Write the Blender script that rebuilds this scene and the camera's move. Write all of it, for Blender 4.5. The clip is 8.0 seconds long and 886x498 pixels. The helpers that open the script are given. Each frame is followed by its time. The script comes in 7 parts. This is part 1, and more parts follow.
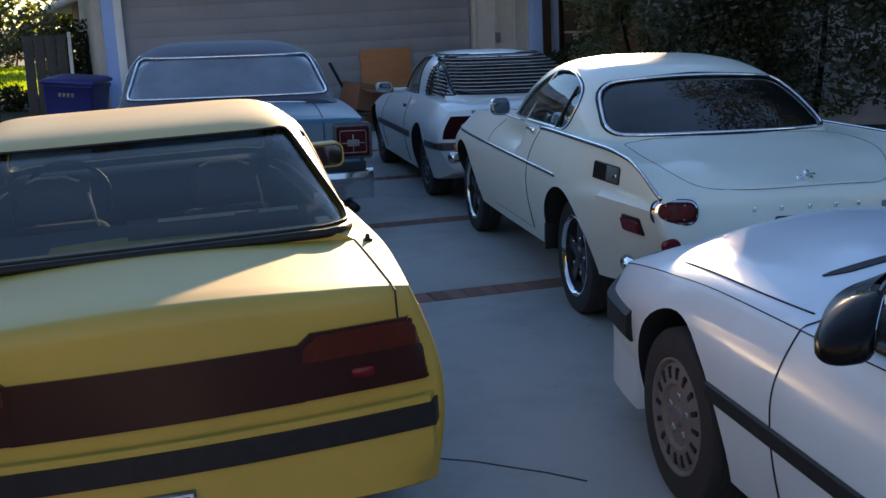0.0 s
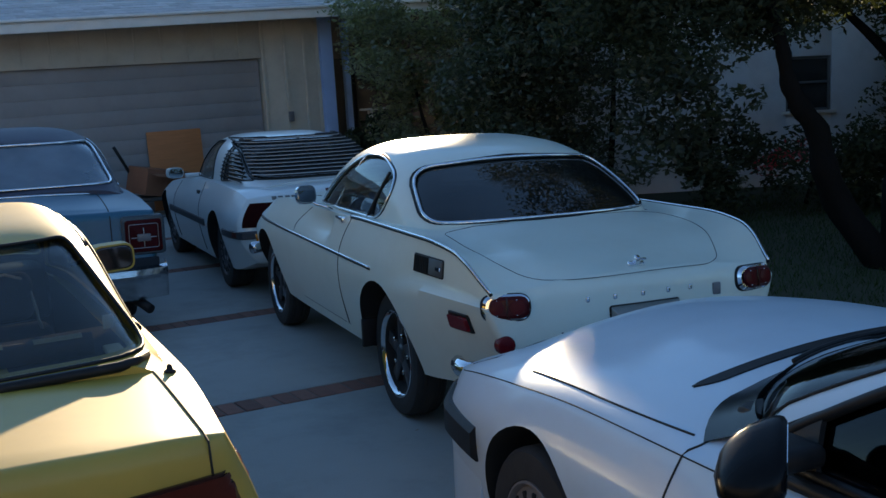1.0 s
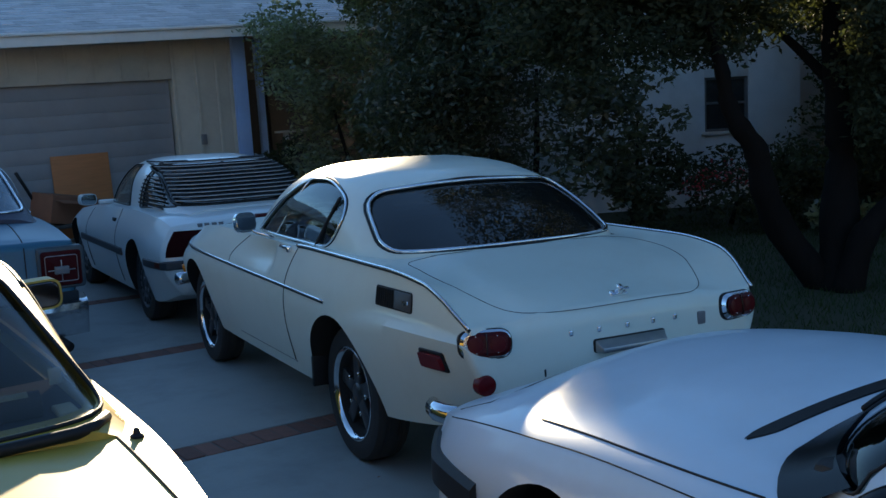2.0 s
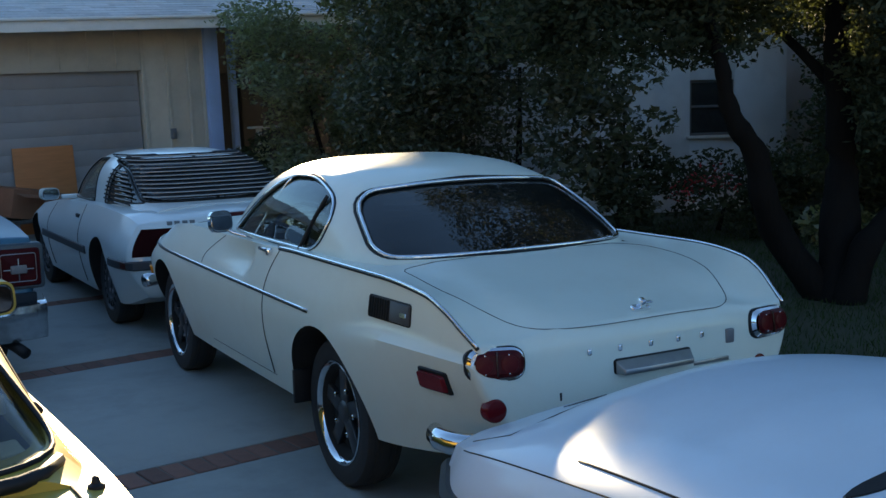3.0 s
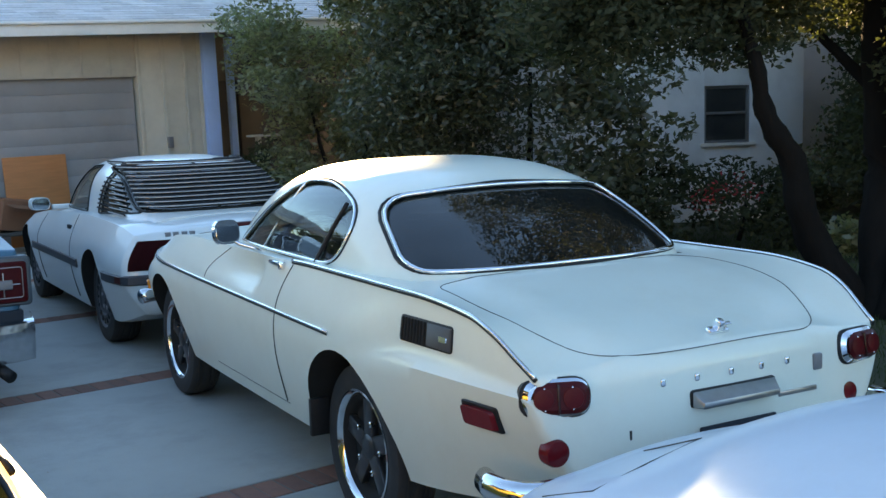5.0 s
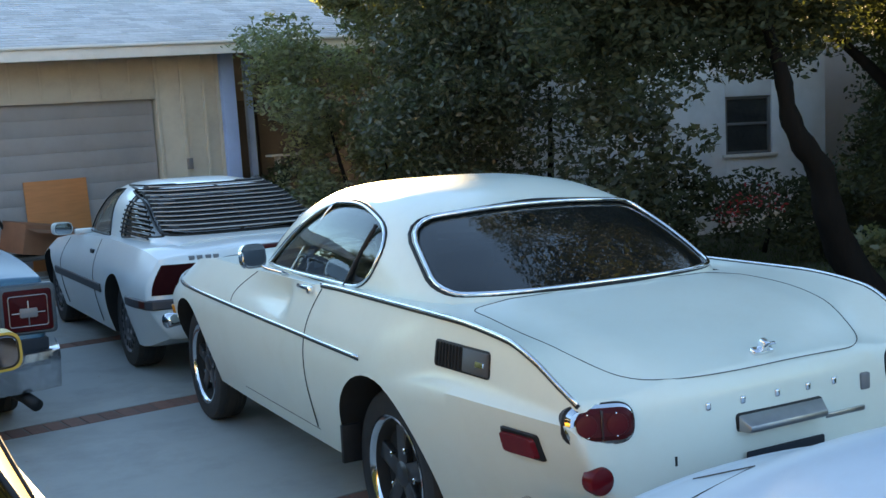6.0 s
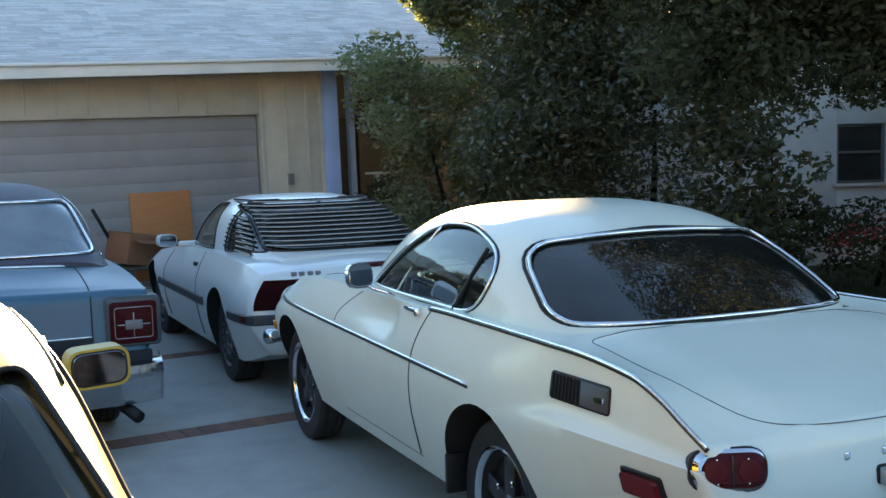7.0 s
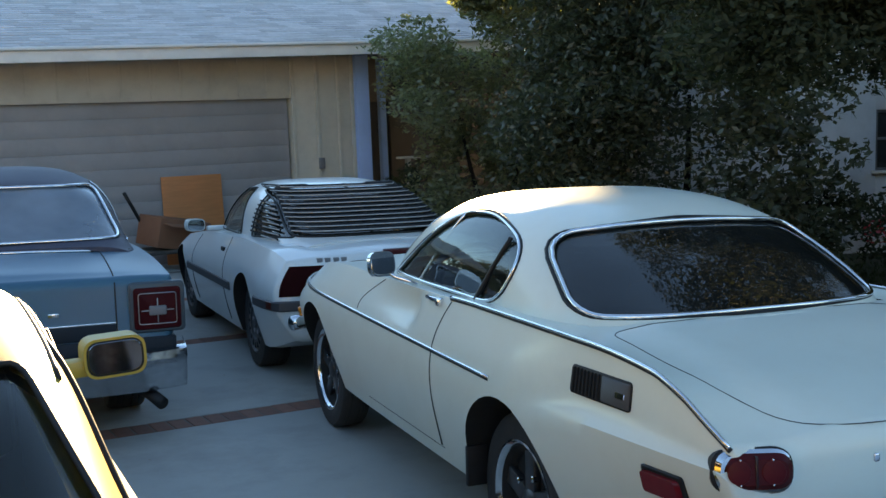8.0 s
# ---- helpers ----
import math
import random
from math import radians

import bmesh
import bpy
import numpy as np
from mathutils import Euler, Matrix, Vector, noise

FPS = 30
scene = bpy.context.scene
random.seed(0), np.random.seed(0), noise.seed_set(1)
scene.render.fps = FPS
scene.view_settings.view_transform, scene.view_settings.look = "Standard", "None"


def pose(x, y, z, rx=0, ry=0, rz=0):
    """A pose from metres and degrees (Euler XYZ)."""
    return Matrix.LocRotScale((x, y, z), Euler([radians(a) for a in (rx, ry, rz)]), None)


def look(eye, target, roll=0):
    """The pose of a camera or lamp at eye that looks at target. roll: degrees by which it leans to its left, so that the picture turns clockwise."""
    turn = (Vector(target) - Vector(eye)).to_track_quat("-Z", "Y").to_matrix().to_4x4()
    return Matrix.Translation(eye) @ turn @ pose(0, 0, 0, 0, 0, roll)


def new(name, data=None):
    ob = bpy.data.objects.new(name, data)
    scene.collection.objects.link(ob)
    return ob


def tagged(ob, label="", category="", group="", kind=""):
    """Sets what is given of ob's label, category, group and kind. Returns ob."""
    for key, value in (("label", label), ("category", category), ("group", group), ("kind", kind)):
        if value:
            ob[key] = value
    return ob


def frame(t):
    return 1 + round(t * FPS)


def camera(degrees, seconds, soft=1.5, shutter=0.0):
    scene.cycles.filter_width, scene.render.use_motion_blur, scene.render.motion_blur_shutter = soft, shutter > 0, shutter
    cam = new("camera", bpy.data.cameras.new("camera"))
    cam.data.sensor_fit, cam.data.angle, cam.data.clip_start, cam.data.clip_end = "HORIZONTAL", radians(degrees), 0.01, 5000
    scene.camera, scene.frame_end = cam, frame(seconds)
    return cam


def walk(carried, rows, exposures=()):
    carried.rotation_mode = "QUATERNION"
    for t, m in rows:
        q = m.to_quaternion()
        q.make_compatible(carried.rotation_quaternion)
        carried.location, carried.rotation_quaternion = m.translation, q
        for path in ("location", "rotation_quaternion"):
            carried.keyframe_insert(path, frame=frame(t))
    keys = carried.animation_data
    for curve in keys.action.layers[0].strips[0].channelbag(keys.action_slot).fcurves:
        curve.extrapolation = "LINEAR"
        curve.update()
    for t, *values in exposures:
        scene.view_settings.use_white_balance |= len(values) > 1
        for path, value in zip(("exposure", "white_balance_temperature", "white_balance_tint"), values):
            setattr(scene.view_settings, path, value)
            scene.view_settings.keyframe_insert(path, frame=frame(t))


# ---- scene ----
cam = camera(44.0, 8.0)
PATH = [
    (0, (-2.544, -5.559, 1.612), (-2.169, -3.64, 1.194), -1.6),
    (0.1, (-2.535, -5.505, 1.620), (-2.098, -3.592, 1.230), -1.3),
    (0.2, (-2.525, -5.450, 1.628), (-2.036, -3.545, 1.268), -1.7),
    (0.3, (-2.516, -5.396, 1.636), (-1.976, -3.503, 1.288), -2.3),
    (0.4, (-2.506, -5.341, 1.642), (-1.903, -3.465, 1.301), -2.9),
    (0.5, (-2.497, -5.287, 1.646), (-1.825, -3.433, 1.31), -3.5),
    (0.7, (-2.497, -5.205, 1.650), (-1.759, -3.371, 1.345), -2.8),
    (0.8, (-2.497, -5.163, 1.651), (-1.747, -3.334, 1.348), -2.7),
    (1, (-2.498, -5.081, 1.652), (-1.76, -3.247, 1.352), -2.5),
    (1.2, (-2.503, -4.998, 1.646), (-1.706, -3.187, 1.351), -2.6),
    (1.5, (-2.548, -4.863, 1.636), (-1.677, -3.085, 1.347), -2.8),
    (1.7, (-2.592, -4.766, 1.648), (-1.7, -2.997, 1.377), -2.8),
    (2.8, (-2.513, -4.25, 1.612), (-1.591, -2.496, 1.346), -2.1),
    (3, (-2.488, -4.151, 1.605), (-1.534, -2.414, 1.337), -1.5),
    (3.3, (-2.489, -4.011, 1.596), (-1.468, -2.308, 1.361), -2.7),
    (3.5, (-2.49, -3.93, 1.59), (-1.431, -2.25, 1.358), -3.5),
    (3.8, (-2.475, -3.828, 1.582), (-1.411, -2.153, 1.334), -3.7),
    (4, (-2.45, -3.767, 1.576), (-1.396, -2.086, 1.326), -3.8),
    (4.2, (-2.417, -3.707, 1.568), (-1.381, -2.015, 1.318), -3.2),
    (4.5, (-2.378, -3.64, 1.552), (-1.341, -1.944, 1.328), -1.2),
    (4.7, (-2.372, -3.621, 1.543), (-1.39, -1.896, 1.304), -0.9),
    (5.8, (-2.358, -3.548, 1.549), (-1.402, -1.809, 1.295), -2.4),
    (6, (-2.375, -3.514, 1.561), (-1.437, -1.761, 1.342), -2.7),
    (6.2, (-2.402, -3.480, 1.570), (-1.493, -1.707, 1.392), -3.5),
    (6.5, (-2.425, -3.431, 1.573), (-1.571, -1.632, 1.391), -4.0),
    (6.8, (-2.413, -3.384, 1.570), (-1.585, -1.572, 1.390), -2.3),
    (7, (-2.39, -3.359, 1.567), (-1.598, -1.531, 1.39), -1.4),
    (7.2, (-2.358, -3.344, 1.565), (-1.611, -1.496, 1.396), -1.2),
    (7.5, (-2.323, -3.33, 1.565), (-1.554, -1.493, 1.382), -1.3),
    (8, (-2.317, -3.306, 1.578), (-1.584, -1.456, 1.373), -1.2),
]
EXPOSURES = [(0, 1.65, 10300, 20), (0.4, 1.3, 9500, 14), (1, 1.25, 8900, 10), (1.5, 1.25, 8300, 8), (3, 1.65, 9700, 9), (3.5, 2.1, 11000, 11), (4, 2.5, 11800, 12), (4.5, 2.75, 12800, 13), (6, 2.8, 13800, 13), (6.5, 2.85, 14400, 14), (7, 2.6, 14000, 13), (8, 2.25, 13000, 12)]
walk(cam, [(t, look(eye, target, roll)) for t, eye, target, roll in PATH], EXPOSURES)

# ---- light ----
SUN_AZIMUTH, SUN_ELEVATION = 17.5, 12.3          # degrees clockwise from +y, above the horizon
world = bpy.data.worlds.new("world")
scene.world = world
world.use_nodes = True
sky = world.node_tree.nodes.new("ShaderNodeTexSky")
sky.sky_type, sky.sun_disc = "NISHITA", False
sky.sun_elevation, sky.sun_rotation = radians(SUN_ELEVATION), radians(SUN_AZIMUTH)
sky.air_density, sky.dust_density, sky.ozone_density = 1.0, 0.0, 6.0
world.node_tree.links.new(sky.outputs[0], world.node_tree.nodes["Background"].inputs[0])
world.node_tree.nodes["Background"].inputs[1].default_value = 0.15
sun = new("sun", bpy.data.lights.new("sun", "SUN"))
sun.data.energy, sun.data.angle, sun.data.color = 5.0, radians(0.6), (1.0, 0.91, 0.76)
a, e = radians(SUN_AZIMUTH), radians(SUN_ELEVATION)
sun.matrix_world = look((0, 0, 30), (-math.sin(a) * math.cos(e), -math.cos(a) * math.cos(e), 30 - math.sin(e)))


# ---- materials ----
def material(name, color, rough=0.5, metal=0.0, coat=0.0, vary=0.0, scale=8.0, bump=0.0, bump_scale=60.0, second=None,
             per_object=0.0, per_island=0.0, coat_rough=0.05, spec=0.5, stain=0.0, stain_scale=1.5, stretch=(1, 1, 1)):
    """A surface with grain at two scales, stains and relief."""
    m = bpy.data.materials.new(name)
    m.use_nodes = True
    n, l = m.node_tree.nodes, m.node_tree.links
    b = n["Principled BSDF"]
    b.inputs["Roughness"].default_value, b.inputs["Metallic"].default_value = rough, metal
    b.inputs["Coat Weight"].default_value, b.inputs["Coat Roughness"].default_value = coat, coat_rough
    b.inputs["Specular IOR Level"].default_value = spec
    out = n.new("ShaderNodeRGB").outputs[0]
    out.default_value = (*color, 1)
    place = n.new("ShaderNodeTexCoord").outputs["Object"]
    mapping = n.new("ShaderNodeMapping")
    mapping.inputs["Scale"].default_value = stretch
    l.new(place, mapping.inputs[0])
    place = mapping.outputs[0]

    def tint(factor, other, mode="MIX"):
        nonlocal out
        mix = n.new("ShaderNodeMix")
        mix.data_type, mix.blend_type = "RGBA", mode
        if isinstance(factor, float):
            mix.inputs[0].default_value = factor
        else:
            l.new(factor, mix.inputs[0])
        l.new(out, mix.inputs[6])
        if isinstance(other, tuple):
            mix.inputs[7].default_value = (*other, 1)
        else:
            l.new(other, mix.inputs[7])
        out = mix.outputs[2]

    def cloud(size, detail=5.0, low=0.3, high=0.7, rough_=0.6):
        tex = n.new("ShaderNodeTexNoise")
        tex.inputs["Scale"].default_value, tex.inputs["Detail"].default_value, tex.inputs["Roughness"].default_value = size, detail, rough_
        l.new(place, tex.inputs["Vector"])
        ramp = n.new("ShaderNodeMapRange")
        ramp.inputs["From Min"].default_value, ramp.inputs["From Max"].default_value = low, high
        l.new(tex.outputs["Fac"], ramp.inputs["Value"])
        return ramp.outputs[0]

    other = second or tuple(c * 0.55 for c in color)
    if vary:
        f = n.new("ShaderNodeMath")
        f.operation = "MULTIPLY"
        f.inputs[1].default_value = vary
        l.new(cloud(scale), f.inputs[0])
        tint(f.outputs[0], other)
    if stain:
        f = n.new("ShaderNodeMath")
        f.operation = "MULTIPLY"
        f.inputs[1].default_value = stain
        l.new(cloud(stain_scale, 8.0, 0.48, 0.72, 0.7), f.inputs[0])
        tint(f.outputs[0], tuple(c * 0.5 for c in other))
    for amount, node, socket in ((per_object, "ShaderNodeObjectInfo", "Random"), (per_island, "ShaderNodeNewGeometry", "Random Per Island")):
        if amount:
            r = n.new("ShaderNodeMapRange")
            r.inputs["To Min"].default_value, r.inputs["To Max"].default_value = 1 - amount, 1 + amount
            l.new(n.new(node).outputs[socket], r.inputs["Value"])
            tint(1.0, r.outputs[0], "MULTIPLY")
    l.new(out, b.inputs["Base Color"])
    if bump:
        k = n.new("ShaderNodeBump")
        k.inputs["Strength"].default_value, k.inputs["Distance"].default_value = bump, 0.01
        l.new(cloud(bump_scale, 6.0, 0.0, 1.0), k.inputs["Height"])
        l.new(k.outputs[0], b.inputs["Normal"])
    return m


def glass_material(name, color, clear, rough=0.0, index=1.65, dust=0.0, patches=7.0, film_tint=(0.5, 0.5, 0.48)):
    """A thin tinted pane: part of the light goes straight through, part is mirrored by its gloss, and dust scatters a little."""
    m = bpy.data.materials.new(name)
    m.use_nodes = True
    n, l = m.node_tree.nodes, m.node_tree.links
    n.remove(n["Principled BSDF"])
    see, gloss, mix, facing, film, veil = (n.new("ShaderNode" + k) for k in ("BsdfTransparent", "BsdfGlossy", "MixShader", "LayerWeight", "BsdfDiffuse", "MixShader"))
    see.inputs[0].default_value = tuple(c * clear for c in color) + (1,)
    film.inputs[0].default_value = (*film_tint, 1)
    gloss.inputs["Roughness"].default_value = rough
    facing.inputs["Blend"].default_value = 0.5
    power, share = n.new("ShaderNodeMath"), n.new("ShaderNodeMath")
    power.operation, share.operation = "POWER", "MULTIPLY_ADD"
    straight = ((index - 1) / (index + 1)) ** 2
    power.inputs[1].default_value, share.inputs[1].default_value, share.inputs[2].default_value = 5.0, 1 - straight, straight
    l.new(facing.outputs["Facing"], power.inputs[0])
    l.new(power.outputs[0], share.inputs[0])
    tex, amount = n.new("ShaderNodeTexNoise"), n.new("ShaderNodeMath")
    tex.inputs["Scale"].default_value, tex.inputs["Detail"].default_value = patches, 4.0
    l.new(n.new("ShaderNodeTexCoord").outputs["Object"], tex.inputs["Vector"])
    amount.operation = "MULTIPLY"
    amount.inputs[1].default_value = dust * 2
    l.new(tex.outputs["Fac"], amount.inputs[0])
    l.new(amount.outputs[0], veil.inputs[0])
    l.new(see.outputs[0], veil.inputs[1])
    l.new(film.outputs[0], veil.inputs[2])
    l.new(share.outputs[0], mix.inputs[0])
    l.new(veil.outputs[0], mix.inputs[1])
    l.new(gloss.outputs[0], mix.inputs[2])
    l.new(mix.outputs[0], n["Material Output"].inputs[0])
    return m


def leaf_material(name, color, through_share, rough=0.75, spec=0.2):
    """Leaves: each a little different, waxy or dull, and lit through from behind."""
    m = material(name, color, rough, per_island=0.4, spec=spec)
    n, l = m.node_tree.nodes, m.node_tree.links
    b = n["Principled BSDF"]
    glow, mix = n.new("ShaderNodeBsdfTranslucent"), n.new("ShaderNodeMixShader")
    tinted = n.new("ShaderNodeMix")
    tinted.data_type, tinted.blend_type = "RGBA", "MULTIPLY"
    tinted.inputs[0].default_value, tinted.inputs[7].default_value = 1.0, (1.5, 1.5, 0.75, 1)
    l.new(b.inputs["Base Color"].links[0].from_socket, tinted.inputs[6])
    l.new(tinted.outputs[2], glow.inputs[0])
    mix.inputs[0].default_value = through_share
    l.new(b.outputs[0], mix.inputs[1])
    l.new(glow.outputs[0], mix.inputs[2])
    l.new(mix.outputs[0], n["Material Output"].inputs[0])
    return m


CREAM = material("cream_paint", (0.685, 0.725, 0.64), 0.45, coat=0.55, coat_rough=0.12, vary=0.12, scale=3.0, second=(0.62, 0.57, 0.44), bump=0.03, bump_scale=14, stain=0.10)
WHITE = material("white_paint", (0.56, 0.67, 0.745), 0.45, coat=0.5, coat_rough=0.09, spec=0.3, vary=0.10, scale=4.0, bump=0.02, bump_scale=12, stain=0.10)
SILVER_WHITE = material("pearl_white_paint", (0.62, 0.665, 0.665), 0.3, coat=0.6, vary=0.10, scale=4.0, bump=0.02, bump_scale=12)
YELLOW = material("gold_yellow_paint", (0.53, 0.325, 0.052), 0.5, coat=0.22, coat_rough=0.26, vary=0.15, scale=3.0, bump=0.02, bump_scale=12, stain=0.10)
BLUE = material("blue_paint", (0.017, 0.130, 0.20), 0.36, coat=0.1, coat_rough=0.15, spec=0.3, vary=0.15, scale=3.0, bump=0.02, bump_scale=12)
DARK_BLUE = material("dark_blue_paint", (0.014, 0.022, 0.030), 0.5, spec=0.2)
VINYL = material("blue_vinyl", (0.05, 0.052, 0.082), 0.55, vary=0.4, scale=30, bump=0.25, bump_scale=220)
CHROME = material("chrome", (0.82, 0.83, 0.85), 0.09, metal=1.0, vary=0.25, scale=25)
STEEL = material("dull_steel", (0.42, 0.42, 0.43), 0.38, metal=1.0, vary=0.4, scale=18)
RUBBER = material("tyre_rubber", (0.018, 0.018, 0.019), 0.85, vary=0.5, scale=20, second=(0.036, 0.033, 0.031), bump=0.15, bump_scale=120)
BLACK = material("black_plastic", (0.011, 0.011, 0.012), 0.5, spec=0.25, vary=0.4, scale=25, second=(0.028, 0.028, 0.03), bump=0.08, bump_scale=250)
BLACK_GLOSS = material("glossy_black_plastic", (0.006, 0.006, 0.007), 0.25, spec=0.14, vary=0.3, scale=20, bump=0.01, bump_scale=30)
GAP = material("panel_gap", (0.02, 0.02, 0.02), 0.8)
SOFT_GAP = material("narrow_panel_gap", (0.06, 0.058, 0.052), 0.8)
WHEEL_GREY = material("dusty_wheel_cover", (0.17, 0.15, 0.145), 0.7, vary=0.4, scale=25)
# Two mirror colours darkened to stand for reflections of dark surroundings.
GREY_MIRROR = material("grey_mirror_glass", (0.36, 0.42, 0.45), 0.08, metal=1.0, vary=0.4, scale=20)
DIM_MIRROR = material("dim_mirror_glass", (0.30, 0.31, 0.33), 0.05, metal=1.0, vary=0.5, scale=30)
LINER = material("wheel_well", (0.012, 0.012, 0.012), 0.95, vary=0.4, scale=12)
LOUVRE = material("black_louvre", (0.009, 0.009, 0.010), 0.75, spec=0.15, vary=0.3, scale=30)
# Pale colour for the light that louvre edges reflect.
LIP = material("pale_lit_edge", (0.46, 0.43, 0.42), 0.5, vary=0.5, scale=20)
GREY_SEAT = material("grey_seat_cloth", (0.055, 0.055, 0.06), 0.9, vary=0.3, scale=40, bump=0.2, bump_scale=200)
DIM_LENS = material("dim_lens", (0.05, 0.035, 0.035), 0.4, vary=0.3, scale=40, spec=0.1)
SEAT = material("seat_cloth", (0.05, 0.045, 0.045), 0.9, vary=0.4, scale=40, bump=0.2, bump_scale=200)
# Pale colour that stands for sunlight along the seat edges.
SUN_RIM = material("pale_sun_rim", (0.78, 0.72, 0.62), 0.7, vary=0.2, scale=60)
TAN = material("tan_trim", (0.62, 0.52, 0.36), 0.8, vary=0.3, scale=30)
BAND_LENS = material("orange_red_lens", (0.10, 0.014, 0.007), 0.3, coat=0.05, vary=0.4, scale=30, spec=0.2)
TAIL_LENS = material("old_red_lens", (0.065, 0.006, 0.008), 0.5, vary=0.4, scale=30, spec=0.08)
LAMP_FRAME = material("aged_lamp_frame", (0.045, 0.07, 0.085), 0.45, vary=0.4, scale=20)
RED_LENS = material("red_lens", (0.085, 0.005, 0.007), 0.3, coat=0.04, vary=0.6, scale=45, second=(0.05, 0.002, 0.004), spec=0.15)
ROUND_LENS = material("round_red_lens", (0.105, 0.006, 0.008), 0.3, vary=0.5, scale=45, second=(0.07, 0.003, 0.005), spec=0.15)
BRIGHT_LENS = material("bright_red_lens", (0.17, 0.008, 0.012), 0.25, coat=0.1, vary=0.5, scale=45, second=(0.11, 0.004, 0.008), spec=0.2)
DARK_LENS = material("smoked_red_lens", (0.036, 0.007, 0.005), 0.25, coat=0.04, vary=0.3, scale=8, spec=0.3)
AMBER = material("amber_lens", (0.75, 0.22, 0.02), 0.12, coat=0.8, vary=0.3, scale=30)
CLEAR_LENS = material("clear_lens", (0.6, 0.6, 0.58), 0.1, coat=0.8, vary=0.3, scale=30)
PLATE = material("plate_white", (0.75, 0.75, 0.74), 0.4, vary=0.15, scale=30)
PLATE_BLUE = material("plate_blue", (0.06, 0.08, 0.25), 0.45)
PLATE_RED = material("plate_red", (0.45, 0.03, 0.04), 0.45)
GREY_MARK = material("grey_lettering", (0.16, 0.16, 0.17), 0.4)
MIRROR = material("mirror_glass", (0.75, 0.77, 0.8), 0.02, metal=1.0)
GLASS = glass_material("car_glass", (0.90, 0.95, 0.93), 0.92, dust=0.02)
GLASS_DARK = glass_material("tinted_car_glass", (0.55, 0.52, 0.5), 0.4, index=1.9, dust=0.02)
GLASS_SIDE = glass_material("green_car_glass", (0.72, 0.80, 0.76), 0.62, index=1.85, dust=0.01)
GLASS_TINT = glass_material("tinted_windscreen", (0.75, 0.85, 0.86), 0.72, index=1.5, dust=0.01)
# Wall colour with the deep shade of the porch put into it.
PORCH_SHADE = material("shaded_porch_wall", (0.085, 0.07, 0.062), 0.85, vary=0.3, scale=4)
# A strong pale blue film in broad uneven patches.
GLASS_PALE = glass_material("pale_blue_car_glass", (0.75, 0.82, 0.85), 0.6, index=1.6, dust=0.38, patches=1.6, film_tint=(0.34, 0.44, 0.53))
GLASS_SMOKE = glass_material("smoked_car_glass", (0.6, 0.62, 0.66), 0.35, index=1.42)
GLASS_LIGHT = glass_material("clear_car_glass", (0.92, 0.93, 0.92), 0.85, index=1.28, dust=0.006)
CONCRETE = material("concrete", (0.365, 0.37, 0.35), 0.85, vary=0.35, scale=2.2, second=(0.26, 0.265, 0.255), bump=0.25, bump_scale=90, stain=0.35, stain_scale=1.1)
BRICK = material("brick", (0.27, 0.105, 0.075), 0.85, vary=0.5, scale=14, second=(0.16, 0.07, 0.055), bump=0.35, bump_scale=70, per_object=0.25)
MORTAR = material("mortar", (0.16, 0.14, 0.125), 0.95, vary=0.4, scale=20, bump=0.3)
SOIL = material("lawn_soil", (0.026, 0.036, 0.013), 0.95, vary=0.7, scale=1.6, second=(0.06, 0.05, 0.03), bump=0.5, bump_scale=40)
ROAD = material("asphalt", (0.05, 0.05, 0.052), 0.9, vary=0.4, scale=6, bump=0.3, bump_scale=80)
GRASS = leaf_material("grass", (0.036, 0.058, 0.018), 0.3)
STUCCO = material("cream_siding", (0.56, 0.51, 0.43), 0.85, vary=0.25, scale=3, bump=0.2, bump_scale=60, stain=0.2)
WALL_WHITE = material("white_stucco", (0.80, 0.83, 0.86), 0.9, vary=0.15, scale=3, bump=0.35, bump_scale=60, stain=0.12)
TRIM = material("white_trim", (0.78, 0.76, 0.72), 0.6, vary=0.2, scale=5, stain=0.15)
DOOR_GREY = material("grey_garage_paint", (0.315, 0.305, 0.31), 0.65, vary=0.2, scale=2.5, bump=0.1, bump_scale=40, stain=0.2)
SHINGLE = material("grey_shingle", (0.63, 0.60, 0.60), 0.9, vary=0.35, scale=20, bump=0.3, bump_scale=120, per_island=0.16)
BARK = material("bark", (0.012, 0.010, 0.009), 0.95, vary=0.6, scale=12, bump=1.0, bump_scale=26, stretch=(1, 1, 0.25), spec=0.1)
LEAF = leaf_material("dark_leaf", (0.046, 0.057, 0.035), 0.3)
LEAF_WAXY = leaf_material("waxy_leaf", (0.085, 0.10, 0.065), 0.35, 0.35, 0.8)
LEAF_SUNNY = leaf_material("sunny_leaf", (0.13, 0.15, 0.03), 0.4)
# Brighter copy of the lawn grass, with sunshine put into its colour.
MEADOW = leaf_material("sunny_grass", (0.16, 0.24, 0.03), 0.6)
LEAF_LIGHT = leaf_material("light_leaf", (0.16, 0.18, 0.115), 0.45, 0.42, 0.7)
PETAL = material("red_petal", (0.42, 0.03, 0.04), 0.6, per_island=0.3)
DARK_STEEL = material("dark_spoke_metal", (0.10, 0.10, 0.105), 0.35, metal=0.8, vary=0.4, scale=20)
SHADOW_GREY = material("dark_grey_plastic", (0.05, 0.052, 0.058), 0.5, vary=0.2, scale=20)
POST_BLUE = material("pale_blue_trim", (0.30, 0.49, 0.80), 0.6, vary=0.2, scale=5, stain=0.2)
WOOD = material("plywood", (0.60, 0.205, 0.075), 0.7, vary=0.4, scale=3, stretch=(1, 1, 8), bump=0.1)
BROWN = material("brown_cardboard", (0.30, 0.11, 0.06), 0.8, vary=0.4, scale=6)
